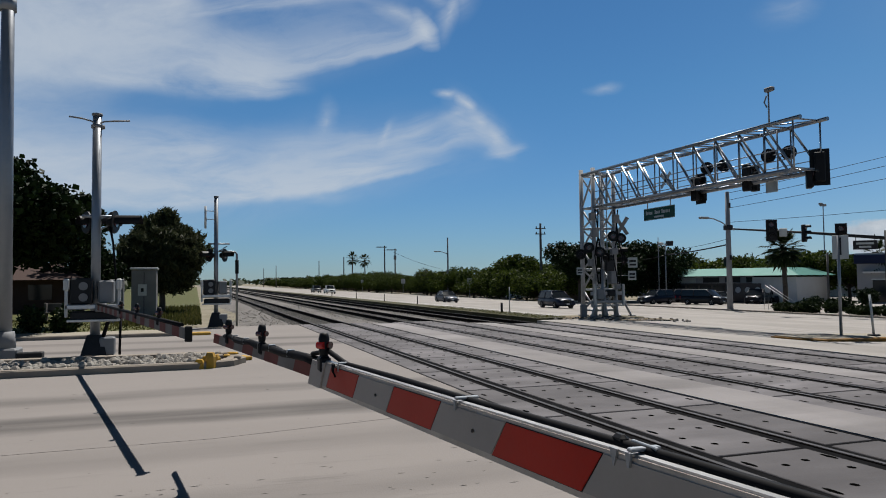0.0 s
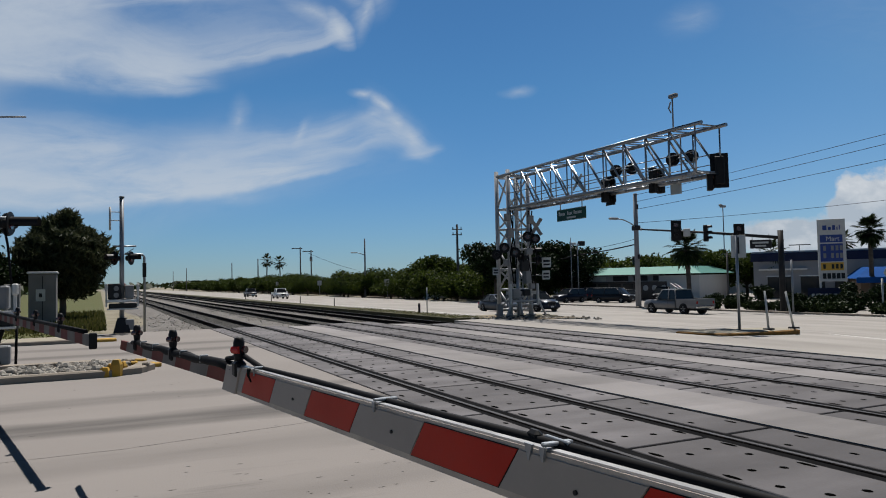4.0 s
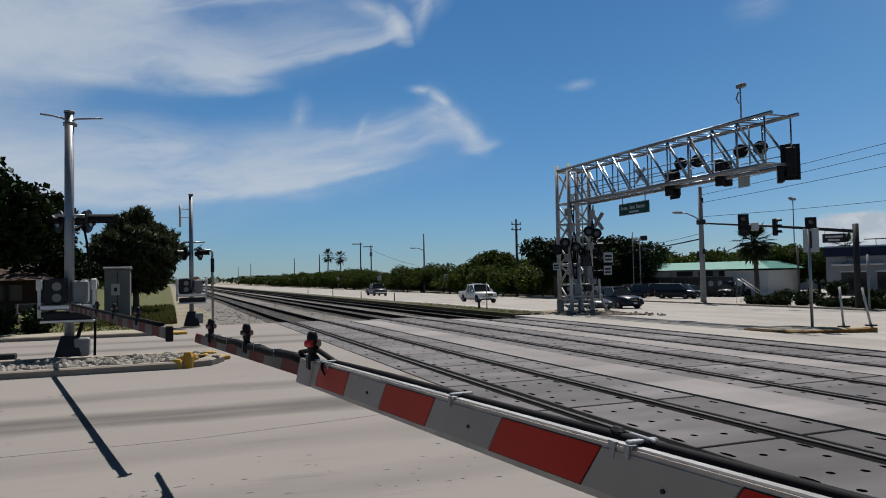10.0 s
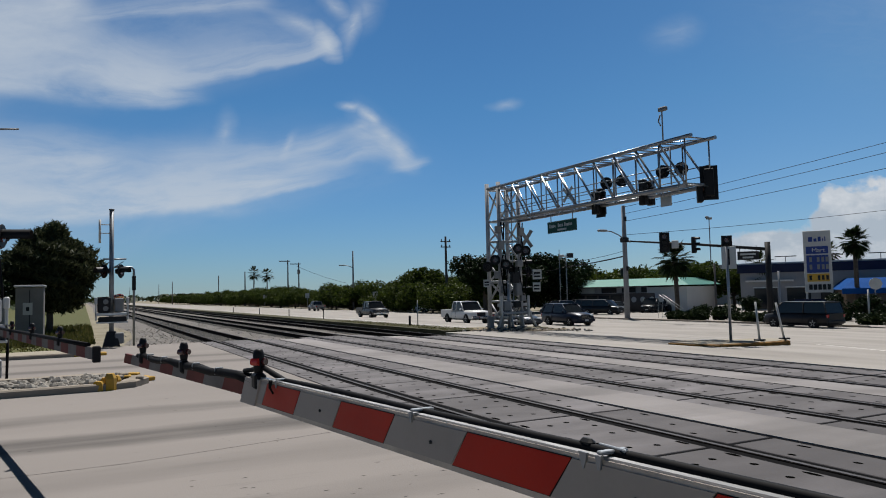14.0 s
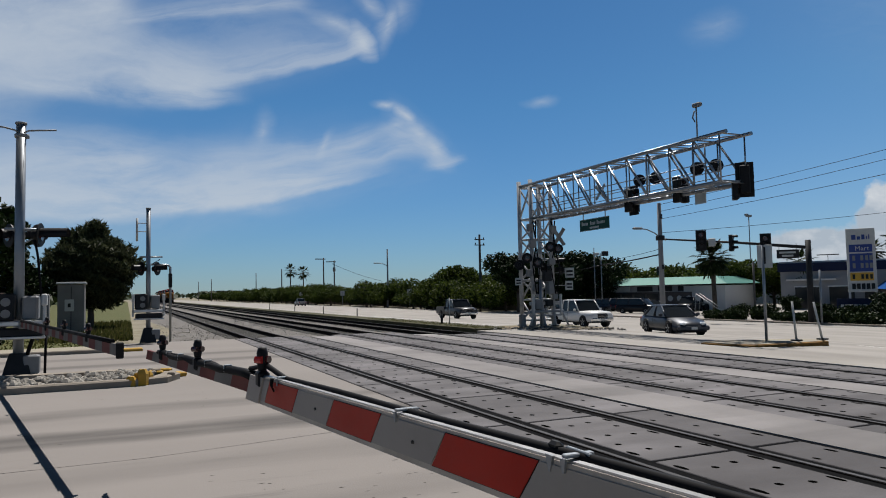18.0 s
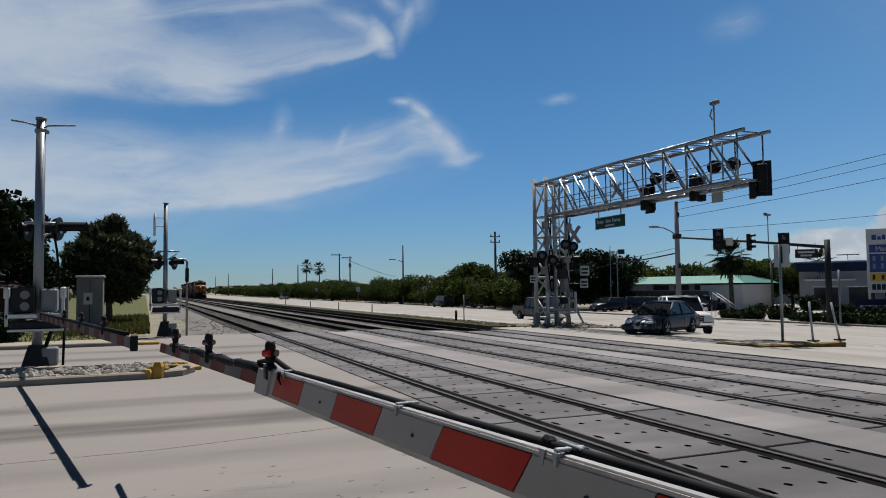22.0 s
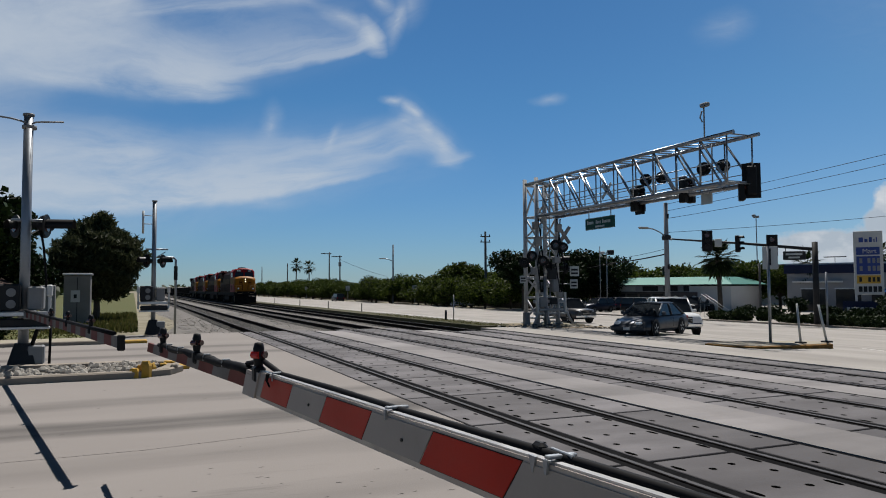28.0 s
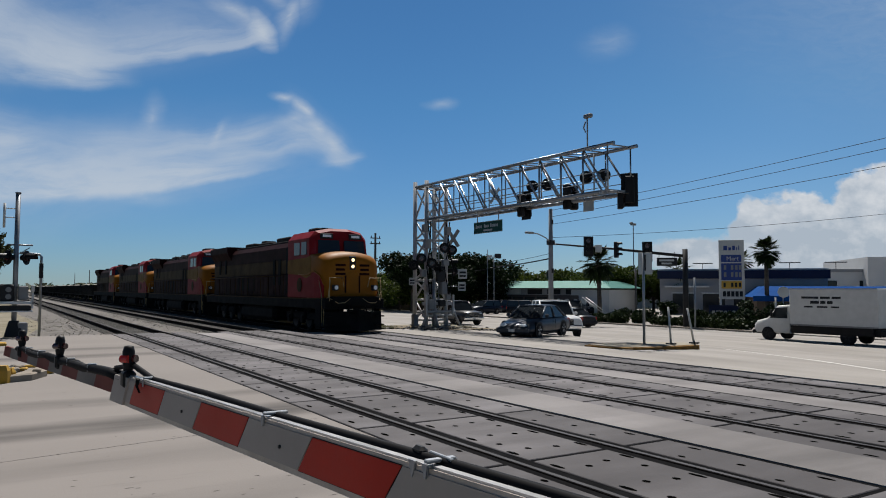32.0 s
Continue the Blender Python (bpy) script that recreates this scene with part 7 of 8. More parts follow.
tree("casuarina_tree", "dense feathery casuarina tree beside the tracks", -7.75, 48.5, 0.0, 1.6, [(x + R.uniform(-0.4, 0.4), y, z, r, h) for x, y, z, r, h in cas], 42000, 0.46, M_PINE, 4, droop=-0.8)
tree("shade_tree", "low dark tree behind the equipment case", -13.2, 55.0, 0.0, 1.8, lobes_of(R, 10, 2.6, 1.8, 3.8, 1.3), 2500, 0.3, M_OAK, 5)

scale_from_eye(1.45)
# row of trees and shrubs along the far side of the highway
kinds = []
for k in range(4):
    rr = random.Random(60 + k)
    kinds.append(tree("roadside_tree", "bushy green roadside tree in the row along the highway", 29 + k, 100 + 3 * k, -0.2, 1.1, lobes_of(rr, 16, 2.7, 1.1, 2.7, 1.15), 6500, 0.21, M_BUSH, 70 + k, r0=0.13))
    tagged(kinds[-1], group="roadside trees")
yy = 90.0
k = 0
while yy < 420:
    m = pose(R.uniform(27.8, 31.5) + yy * 0.012, yy, -0.2, 0, 0, R.uniform(0, 360))
    copy_thing(kinds[k % 4], EYE_SCALE @ m @ Matrix.Scale(R.uniform(0.88, 1.28) / 1.45, 4))
    yy += R.uniform(3.2, 5.5) * (1 + yy / 400)
    k += 1
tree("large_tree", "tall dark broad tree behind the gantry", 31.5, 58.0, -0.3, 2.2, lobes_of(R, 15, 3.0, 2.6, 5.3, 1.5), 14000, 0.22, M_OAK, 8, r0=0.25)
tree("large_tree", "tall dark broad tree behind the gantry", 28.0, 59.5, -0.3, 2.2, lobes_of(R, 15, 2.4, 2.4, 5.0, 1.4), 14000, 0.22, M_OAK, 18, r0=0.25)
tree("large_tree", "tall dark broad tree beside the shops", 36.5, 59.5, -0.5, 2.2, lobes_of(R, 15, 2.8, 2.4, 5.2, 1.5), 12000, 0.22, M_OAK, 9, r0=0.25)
tree("large_tree", "round green tree over the roadside shrubs", 31.5, 80.0, -0.3, 2.0, lobes_of(R, 15, 3.4, 2.2, 4.6, 1.6), 13000, 0.22, M_BUSH, 10, r0=0.22)
for q, (x, y, s) in enumerate(((28.5, 63, 0.95), (28.2, 68, 0.9), (29.0, 73, 1.0), (28.3, 76, 0.8), (29.5, 86, 1.05), (33.5, 68, 1.2), (35, 76, 1.2), (28.6, 82, 0.85), (30, 92, 1.1), (34, 90, 1.25), (40, 66, 1.1))):
    copy_thing(kinds[q % 4], EYE_SCALE @ pose(x, y, -0.3, 0, 0, 77 * q) @ Matrix.Scale(s / 1.45, 4))
for q, (x, y, s) in enumerate(((57, 73, 1.5), (61, 70, 1.6), (65, 68, 1.7), (70, 66, 1.5), (58, 80, 1.7))):
    copy_thing(kinds[q % 4], EYE_SCALE @ pose(x, y, -0.6, 0, 0, 51 * q) @ Matrix.Scale(s / 1.45, 4))


M_FENCE = mat("weathered_fence_boards", (0.125, 0.105, 0.085), 0.9, var=0.35, scale=0.6, bump=0.2, tint=(0.06, 0.052, 0.045), spread=0.5)
fence = thing("boundary_fence", "weathered brown board fence behind the roadside trees", "fence", kind="structure")
bay = S(M_FENCE).box(-0.04, 0.04, 0.0, 2.9, 0.0, 1.25, 0.01).box(-0.09, 0.05, -0.07, 0.07, 0.0, 1.35, 0.01).mesh("fence_bay")
for q in range(96):
    part("fence_bay", bay, fence, at=pose(33.2 + 0.012 * (62 + 3 * q), 62 + 3.0 * q, -0.45))


def hedge(name, label, x0, x1, y0, y1, z0, h, n, size, seed, leaf=M_HEDGE):
    rnd = random.Random(seed)
    s = S(leaf)
    lob = []
    ln = max(x1 - x0, y1 - y0)
    for k in range(int(ln * 1.3) + 1):
        lob.append((rnd.uniform(x0, x1), rnd.uniform(y0, y1), z0 + h * rnd.uniform(0.40, 0.6), rnd.uniform(0.5, 0.8) * max(0.6, min(x1 - x0, y1 - y0) * 0.6), h * rnd.uniform(0.42, 0.6)))
    leaf_cloud(s, rnd, lob, n, size)
    return solid(name, s, label, "hedge", kind="")


scale_from_eye(1)
hedge("hedge", "clipped dark green hedge on the lawn", -13.6, -10.3, 29.9, 30.9, 0.1, 1.0, 2600, 0.16, 31)
scale_from_eye(1.5)
for q, (y0, y1, h) in enumerate(((21.8, 24.4, 0.55), (24.6, 27.2, 0.6), (27.4, 30.2, 0.55), (30.4, 33.2, 0.65), (33.4, 36.2, 0.5))):
    hedge("hedge", "low scrubby hedge behind the forecourt kerb", 27.2, 28.6, y0, y1, -0.2, h, 2400, 0.15, 40 + q)
for q, (y0, y1) in enumerate(((15.0, 17.8), (17.9, 20.9))):
    hedge("hedge", "sunlit low hedge along the forecourt", 28.4, 29.8, y0, y1, -0.2, 0.7, 1000, 0.2, 50 + q, M_BUSH)
for q, (x, y, h) in enumerate(((31.0, 33.5, 1.05), (33.0, 31.2, 1.1), (34.5, 29.6, 0.95), (31.5, 36.4, 1.1), (36.5, 36.5, 1.5), (44.0, 33.0, 1.2), (31.2, 25.6, 1.3), (32.0, 24.6, 1.6), (33.3, 25.2, 1.2), (31.4, 23.4, 1.4), (32.6, 22.6, 1.3), (33.6, 23.0, 1.7), (30.2, 27.0, 1.2), (31.5, 21.0, 1.2), (32.8, 27.2, 1.7))):
    rr = random.Random(90 + q)
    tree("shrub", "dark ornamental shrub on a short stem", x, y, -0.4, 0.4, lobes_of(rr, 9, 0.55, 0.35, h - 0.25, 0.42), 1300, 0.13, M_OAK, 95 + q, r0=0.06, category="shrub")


def palm(label, x, y, z0, h, fr, seed, lean=0.0, count=34, group=""):
    rnd = random.Random(seed)
    root = thing("palm_tree", label, "palm tree", at=pose(x, y, z0), group=group)
    t = S(M_PALMBARK)
    t.tube([(0, 0, -0.3), (lean * 0.3, 0, h * 0.4), (lean * 0.7, 0, h * 0.75), (lean, 0, h)], 0.2, 10, 0.15)
    part("trunk", t, root, "grey ringed palm trunk")
    boots = S(M_PALMBARK)
    for k in range(18):
        a = k * 2.4
        boots.tube([(lean + 0.12 * math.cos(a), 0.12 * math.sin(a), h - 0.7 + 0.03 * k), (lean + 0.3 * math.cos(a), 0.3 * math.sin(a), h - 0.5 + 0.03 * k)], 0.05, 5, 0.02)
    part("leaf_bases", boots, root)
    for k in range(count):
        a, el = k * 2.399 + rnd.uniform(-0.2, 0.2), math.radians(78 - 150 * k / count + rnd.uniform(-8, 8))
        L = fr * rnd.uniform(0.8, 1.1)
        f = S(M_PALM)
        out = Vector((math.cos(a), math.sin(a), 0))
        stem = [Vector((lean, 0, h)) + out * (L * q * math.cos(el)) + Vector((0, 0, L * q * math.sin(el) - 0.10 * L * q * q)) for q in (0, 0.3, 0.55)]
        f.tube(stem, 0.025, 4, 0.012)
        tip = stem[-1]
        way = (stem[-1] - stem[-2]).normalized()
        side = way.cross(Vector((0, 0, 1))).normalized()
        for j in range(11):
            b = math.radians(-80 + 16 * j)
            d = way * math.cos(b) + side * math.sin(b)
            e = L * 0.62 * (1 - 0.25 * abs(j - 5) / 5)
            n_ = d.cross(Vector((0, 0, 1))).normalized() * 0.085
            f.add([tip - n_ * 0.4, tip + d * e * 0.55 - n_ + Vector((0, 0, 0.02)), tip + d * e - Vector((0, 0, e * 0.16)), tip + d * e * 0.55 + n_, tip + n_ * 0.4], [(0, 1, 3, 4), (1, 2, 3)])
        part("frond", f, root)
    return root


scale_from_eye(1.35)
for q, (x, y) in enumerate(((54.0, 57.5), (56.8, 56.0), (51.3, 59.8), (59.5, 54.0))):
    rr = random.Random(130 + q)
    tree("large_tree", "leafy yellow-green tree between the shops", x, y, -0.9, 2.0, lobes_of(rr, 14, 2.3, 2.0, 4.9 - 0.4 * q % 2, 1.2), 7000, 0.2, M_BUSH, 140 + q, r0=0.2)
palm("leafy young palm tree on the forecourt edge", 37.4, 44.4, -0.6, 4.75, 1.6, 3, -0.15, 60)
palm("fan palm with a round crown behind the price sign", 50.7, 38.0, -0.85, 6.1, 1.35, 4, 0.0, 64)
palm("far palm on the skyline", 40.7, 225, 0, 9.3, 2.3, 5, 0.3, 36)
palm("far palm on the skyline", 44.8, 224, 0, 8.7, 2.3, 6, -0.2, 36)
palm("fan palm behind the filling station", 52.5, 49.0, -0.85, 4.6, 1.7, 7, 0.0, 30)
palm("fan palm behind the filling station", 57.0, 45.0, -0.85, 5.6, 1.3, 8, 0.0, 30)

scale_from_eye(1)
# rough grass and weeds
gr = S(M_BLADES)
rg = random.Random(12)
for q in range(9000):
    if q % 5 < 2:
        x, y = rg.uniform(-9.2, -5.5), 33.5 + 25 * rg.random() ** 1.2
        h = rg.uniform(0.08, 0.32)
    elif q % 5 < 4:
        x, y = rg.uniform(-20, -6.7), rg.uniform(30, 42)
        h = rg.uniform(0.04, 0.14)
    else:
        x, y = rg.uniform(11.4, 13.1), 34.8 + 20 * rg.random() ** 1.5
        h = rg.uniform(0.02, 0.04)
    z = 0.05 if x < 0 else -0.14
    a = rg.uniform(0, 6.28)
    dx, dy = 0.05 * math.cos(a), 0.05 * math.sin(a)
    gr.add([(x - dx, y - dy, z), (x + dx, y + dy, z), (x + rg.uniform(-0.1, 0.1), y + rg.uniform(-0.1, 0.1), z + h)], [(0, 1, 2)])
solid("rough_grass", gr, "tufts of rough grass beside tracks and pavement", "grass", kind="stuff")

# woods on the horizon
far = S(M_HEDGE)
for q in range(3400):
    side = rg.random()
    if side < 0.55:
        y = 330 + 900 * rg.random()
        x = 34 + y * 0.05 + 40 * rg.random()
    elif side < 0.8:
        y = 120 + 900 * rg.random()
        x = -14 - 0.03 * y - 40 * rg.random()
    elif q % 3:
        x, y = rg.uniform(90, 400), rg.uniform(90, 330)
    else:
        x, y = rg.uniform(-70, 150), rg.uniform(950, 1500)
    zc, s = rg.uniform(0.3, 4.2), rg.uniform(0.8, 2.0)
    if y > 900:
        zc, s = zc * 1.5, s * 2.2
    a = rg.uniform(0, 6.28)
    far.add([(x + s * 1.3 * math.cos(a + j * 1.257) * rg.uniform(0.6, 1.2), y + s * math.sin(a + j * 1.257), zc + s * 0.9 * math.sin(j * 1.257 + a * 2)) for j in range(5)], [(0, 1, 2), (0, 2, 3), (0, 3, 4)])
solid("far_woods", far, "distant band of green woods on the horizon", "woods", kind="stuff")

# ---- poles, wires, signals beyond the highway ----
def pole(x, y, h, r, label, material, z0=-0.2, name="utility_pole", category="utility pole", group=""):
    o = thing(name, label, category, group=group)
    part("shaft", S(material).tube([(x, y, z0), (x, y, z0 + h * 0.5), (x, y, z0 + h)], r, 12, r * 0.7), o)
    return o


scale_from_eye(1.5)
lp = pole(26.33, 37.6, 7.55, 0.19, "grey concrete lamp pole with a curved lamp arm", M_POLECON, name="street_lamp", category="street lamp")
arm_ = S(M_GALV).tube([(26.33, 37.6, 5.1), (25.6, 37.3, 5.36), (24.9, 37.15, 5.55), (24.25, 37.0, 5.6)], 0.04, 8)
a_ = part("lamp_arm", arm_, lp, "curved lamp arm")
part("lamp_head", S(M_GREYPAINT).box(23.65, 24.35, 36.85, 37.1, 5.52, 5.66, 0.05), a_, "cobra-head lamp")
part("bracket", S(M_DARKBOX).box(26.12, 26.54, 37.38, 37.82, 4.9, 5.22, 0.03), lp)
part("insulator", S(M_DARKBOX).tube([(26.28, 37.35, 6.3), (26.28, 37.35, 6.6)], 0.06, 8), lp)
part("insulator", S(M_DARKBOX).tube([(26.28, 37.35, 3.0), (26.28, 37.35, 3.3)], 0.08, 8), lp)



def wire(a, b, sag, r=0.018, n=10):
    w = thing("overhead_wire", "thin black overhead wire sagging between poles", "wire", group="overhead wires")
    pts = [Vector(a).lerp(Vector(b), k / n) - Vector((0, 0, sag * 4 * (k / n) * (1 - k / n))) for k in range(n + 1)]
    part("span", S(M_WIRE).tube(pts, r, 5), w)


for z0, z1 in ((7.25, 9.5), (6.8, 9.0), (6.3, 8.1)):
    wire((26.33, 37.6, z0), (30.0, 12.0, z1), 0.15, 0.014)
wire((26.33, 37.6, 5.4), (47.8, 26.64, 7.3), 0.2, 0.014)
wire((26.33, 37.6, 4.0), (29.8, 48.6, 3.75), 0.06, 0.045)
wire((29.8, 48.6, 3.75), (36, 70, 3.6), 0.25, 0.04)
wire((26.33, 37.6, 4.35), (29.8, 48.6, 4.1), 0.1, 0.015)
up2 = pole(29.67, 70.77, 8.2, 0.16, "wooden power pole with crossarms above the trees", M_WOOD)
for z in (7.1, 7.7):
    part("crossarm", S(M_WOOD).box(29.07, 30.27, 70.72, 70.82, z - 0.3, z - 0.2), up2)
    for x in (29.17, 30.17):
        part("insulator", S(M_DARKBOX).tube([(x, 70.77, z - 0.2), (x, 70.77, z)], 0.05, 6), up2)
sl = pole(27.95, 96.5, 8.2, 0.14, "grey street lamp pole beside the highway", M_POLECON, name="street_lamp", category="street lamp")
part("lamp_arm", S(M_GALV).tube([(27.95, 96.5, 5.65), (27.2, 96.2, 5.9), (26.6, 96.0, 6.0)], 0.05, 6), sl)
part("lamp_head", S(M_GREYPAINT).box(25.75, 26.65, 95.8, 96.1, 5.92, 6.06, 0.04), sl)
for x, y, h in ((29.8, 140, 9.2), (31.95, 140, 8.65)):
    o = pole(x, y, h, 0.16, "wooden power pole with a long crossarm", M_WOOD, group="far power poles")
    part("crossarm", S(M_WOOD).box(x - 1.7, x + 0.4, y - 0.06, y + 0.06, h - 0.55, h - 0.38), o)
    if x > 30:
        part("transformer", S(M_GREYPAINT).tube([(x - 0.1, y - 0.35, h - 2.4), (x - 0.1, y - 0.35, h - 1.6)], 0.28, 12), o, "grey transformer can")
wire((31.5, 140, 7.8), (45, 150, 4.5), 0.3, 0.03)
for x, y, h in ((29, 178, 8.3), (31.5, 232, 9.0), (25, 300, 9), (27, 380, 9.5), (16, 420, 9), (-12, 260, 8)):
    pole(x, y, h, 0.17, "far wooden pole on the skyline", M_WOOD, group="far power poles")

scale_from_eye(1.25)
# traffic signal on its mast arm
ts = thing("traffic_signal", "dark mast arm with black traffic signals over the highway", "traffic signal")
PB, AL = Vector((32.77, 31.73, 0)), Vector((27.6, 38.5, 0))
part("pole", S(M_DARKBOX).tube([PB + Z * -0.8, PB + Z * 4.56], 0.2, 14, 0.17), ts, "dark steel pole")
part("mast_arm", S(M_DARKBOX).tube([PB + Z * 4.1, PB.lerp(AL, 0.5) + Z * 4.62, AL + Z * 5.05], 0.11, 10, 0.055), ts, "long tapering mast arm")
part("arm_cap", S(M_GALV).tube([AL + Z * 5.05, AL + (AL - PB).normalized() * 0.1 + Z * 5.06], 0.09, 10), ts)
FACE = -37
for q, sec, plate, turn in ((0.735, 3, True, FACE), (0.505, 3, False, FACE + 60), (0.28, 3, True, FACE)):
    pt = PB.lerp(AL, q)
    signal_head(ts, pt + Vector((-0.12, -0.1, 4.1 + 0.95 * q + (0.05 if plate else 0.0))), turn, sec, plate)
cb = PB.lerp(AL, 0.655)
part("detector_box", S(M_SIGNBACK).box(-0.22, 0.22, -0.06, 0.06, -0.3, 0.22, 0.02, m=Matrix.Translation(cb + Z * 4.72 + Vector((-0.15, -0.12, 0))) @ pose(0, 0, 0, 0, 0, FACE)), ts, "pale sign box on the arm")
mm = Matrix.Translation(PB.lerp(AL, 0.135) + Z * 3.75 + Vector((-0.05, -0.05, 0))) @ pose(0, 0, 0, 0, 0, FACE)
sn = part("street_sign", S(M_DARKBOX).box(-0.65, 0.65, -0.03, 0.03, -0.28, 0.26, 0.02, m=mm), ts, "dark street name sign hung from the arm")
part("sign_lettering", S(M_SIGNBACK).box(-0.5, 0.45, -0.036, -0.031, 0.02, 0.14, m=mm).box(-0.35, 0.3, -0.036, -0.031, -0.18, -0.07, m=mm), sn, "pale unreadable lettering")
for d in (-0.5, 0.5):
    part("sign_hanger", S(M_DARKBOX).tube([mm @ Vector((d, 0, 0.25)), mm @ Vector((d, 0, 0.62))], 0.02, 6), ts)
part("small_pole", S(M_GALV).tube([PB + Vector((0.45, -0.35, -0.7)), PB + Vector((0.45, -0.35, 2.7))], 0.06, 8), ts)
scale_from_eye(1.35)
th = pole(35.03, 38.18, 4.2, 0.09, "slim dark wooden post on the forecourt", M_WOOD, -0.7, name="post", category="post")
fl = pole(81.5, 82.2, 13.5, 0.10, "tall floodlight mast far behind the shops", M_GALV, -1.0, name="floodlight_mast", category="floodlight")
part("lamp_head", S(M_GREYPAINT).box(81.0, 82.0, 82.0, 82.4, 12.25, 12.6, 0.05).box(80.8, 81.3, 82.0, 82.4, 12.45, 12.75, 0.05), fl)
for x, y in ((35.42, 56.68),):
    o = pole(x, y, 5.7, 0.06, "lot light pole with two square lamps", M_GALV, -0.5, name="lot_light", category="street lamp")
    part("lamp_head", S(M_SIGNBACK).box(x - 0.68, x - 0.3, y - 0.2, y + 0.2, 4.95, 5.2, 0.03), o)
    part("lamp_head", S(M_DARKBOX).box(x + 0.2, x + 0.75, y - 0.2, y + 0.2, 4.9, 5.35, 0.03), o)
    part("lamp_arm", S(M_GALV).tube([(x - 0.4, y, 5.0), (x + 0.4, y, 5.0)], 0.04, 6), o)
pole(34.88, 57.0, 6.2, 0.05, "slim flag pole beside the shops", M_GALV, -0.5, name="flag_pole", category="pole")
scale_from_eye(1)
for x, y, h in ((15.04, 41.1, 1.45), (15.03, 42.3, 0.45)):
    o = thing("marker_post", "short marker post in the verge", "post", group="verge markers")
    part("post", S(M_SIGNBACK if h > 1 else M_DARKBOX).tube([(x - 2.4, y, -0.2), (x - 2.4, y, h)], 0.035 if h > 1 else 0.08, 8), o)
for y in (62, 74, 88, 105):
    o = thing("marker_post", "short marker post in the verge", "post", group="verge markers")
    part("post", S(M_DARKBOX).tube([(13.0, y, -0.2), (13.0, y, 0.55)], 0.045, 8), o)
scale_from_eye(1.45)
for x, y, z in ((27.0, 71, 2.1), (27.2, 86, 2.2), (27.4, 118, 2.3), (27.5, 150, 2.4)):
    o = thing("road_sign", "small roadside sign on a post beside the trees", "road sign", group="roadside signs")
    part("post", S(M_GALV).tube([(x, y, -0.2), (x, y, z)], 0.04, 8), o)
    part("panel", S(M_SIGNBACK).box(x - 0.35, x + 0.35, y - 0.03, y - 0.01, z - 0.8, z), o)

# ---- shops and filling station ----
scale_from_eye(1.35)
M_TEAL = mat("teal_metal_roof", (0.044, 0.152, 0.128), 0.6, 0.1, var=0.15, scale=1, bump=0.05, tint=(0.06, 0.176, 0.152))
M_STUCCO = mat("white_stucco", (0.544, 0.544, 0.536), 0.85, var=0.12, scale=0.6, bump=0.2, tint=(0.44, 0.44, 0.432))
M_DARKWALL = mat("dark_shopfront", (0.05, 0.045, 0.045), 0.7, var=0.3, scale=0.5, bump=0.1, tint=(0.09, 0.08, 0.075))
M_BLUEROOF = mat("blue_awning", (0.006, 0.055, 0.21), 0.75, spec=0.03, var=0.15, scale=1, bump=0.03)
M_NAVY = mat("navy_fascia", (0.010, 0.016, 0.045), 0.5, var=0.15, scale=1, bump=0.02)
M_GREYSTUCCO = mat("grey_and_shaded_stucco", (0.27, 0.275, 0.285), 0.85, var=0.12, scale=0.6, bump=0.2)
M_TAN = mat("tan_wall", (0.17, 0.125, 0.09), 0.85, var=0.15, scale=0.6, bump=0.2)
M_BRICK = mat("brown_brick_wall", (0.055, 0.034, 0.028), 0.9, var=0.3, scale=2, bump=0.3, tint=(0.06, 0.04, 0.035))
M_PANE = glassy("shop_glass", (0.02, 0.024, 0.028), 0.08)


def framed(a, b, z):
    """The frame of a wall from a to b: x runs along it, -y out of it."""
    a, b = Vector((*a, z)), Vector((*b, z))
    w = (b - a).normalized()
    m = Matrix.Translation(a) @ Matrix(((w.x, -w.y, 0, 0), (w.y, w.x, 0, 0), (0, 0, 1, 0), (0, 0, 0, 1)))
    return m, (b - a).length


m, L = framed((39.4, 63.6), (45.62, 51.4), -0.60)
gb = thing("shop_building", "low shop with a teal metal roof and white end wall", "building")
# The wall's dark colour holds the shade below the eaves.
part("wall", S(M_DARKWALL).box(0, L - 3.9, 0.0, 9, 0, 2.75, m=m), gb, "dark shaded shopfront wall")
part("white_wall", S(M_STUCCO).box(L - 3.9, L, -0.4, 9, 0, 2.5, m=m), gb, "white stucco end wall")
r_ = S(M_TEAL)
r_.loft([[(-0.6, -1.3, 2.65), (-0.6, 9.6, 2.65), (-0.6, 8.0, 3.4), (-0.6, 1.6, 3.4)], [(L + 0.5, -1.3, 2.65), (L + 0.5, 9.6, 2.65), (L - 1.4, 8.0, 3.4), (L - 1.4, 1.6, 3.4)]], m=m)
part("roof", r_, gb, "teal metal roof")
part("fascia", S(M_GREYSTUCCO).box(0, L - 3.9, -0.25, -0.02, 1.95, 2.6, m=m), gb)
for k, (x0, x1) in enumerate(((1.0, 4.2), (5.0, 6.6), (7.2, 8.6), (9.2, 10.6))):
    part("shop_sign", S(M_SIGNBACK if k == 0 else M_DARKBOX).box(x0, x1, -0.32, -0.26, 2.02, 2.52, m=m), gb)
for k in range(8):
    part("window", S(M_PANE).box(0.5 + k * 1.35, 1.6 + k * 1.35, -0.03, 0.05, 0.5, 1.75, m=m), gb)
part("roof_vent", S(M_DARKBOX).tube([m @ Vector((5.5, 4, 3.7)), m @ Vector((5.5, 4, 4.6))], 0.2, 10), gb)
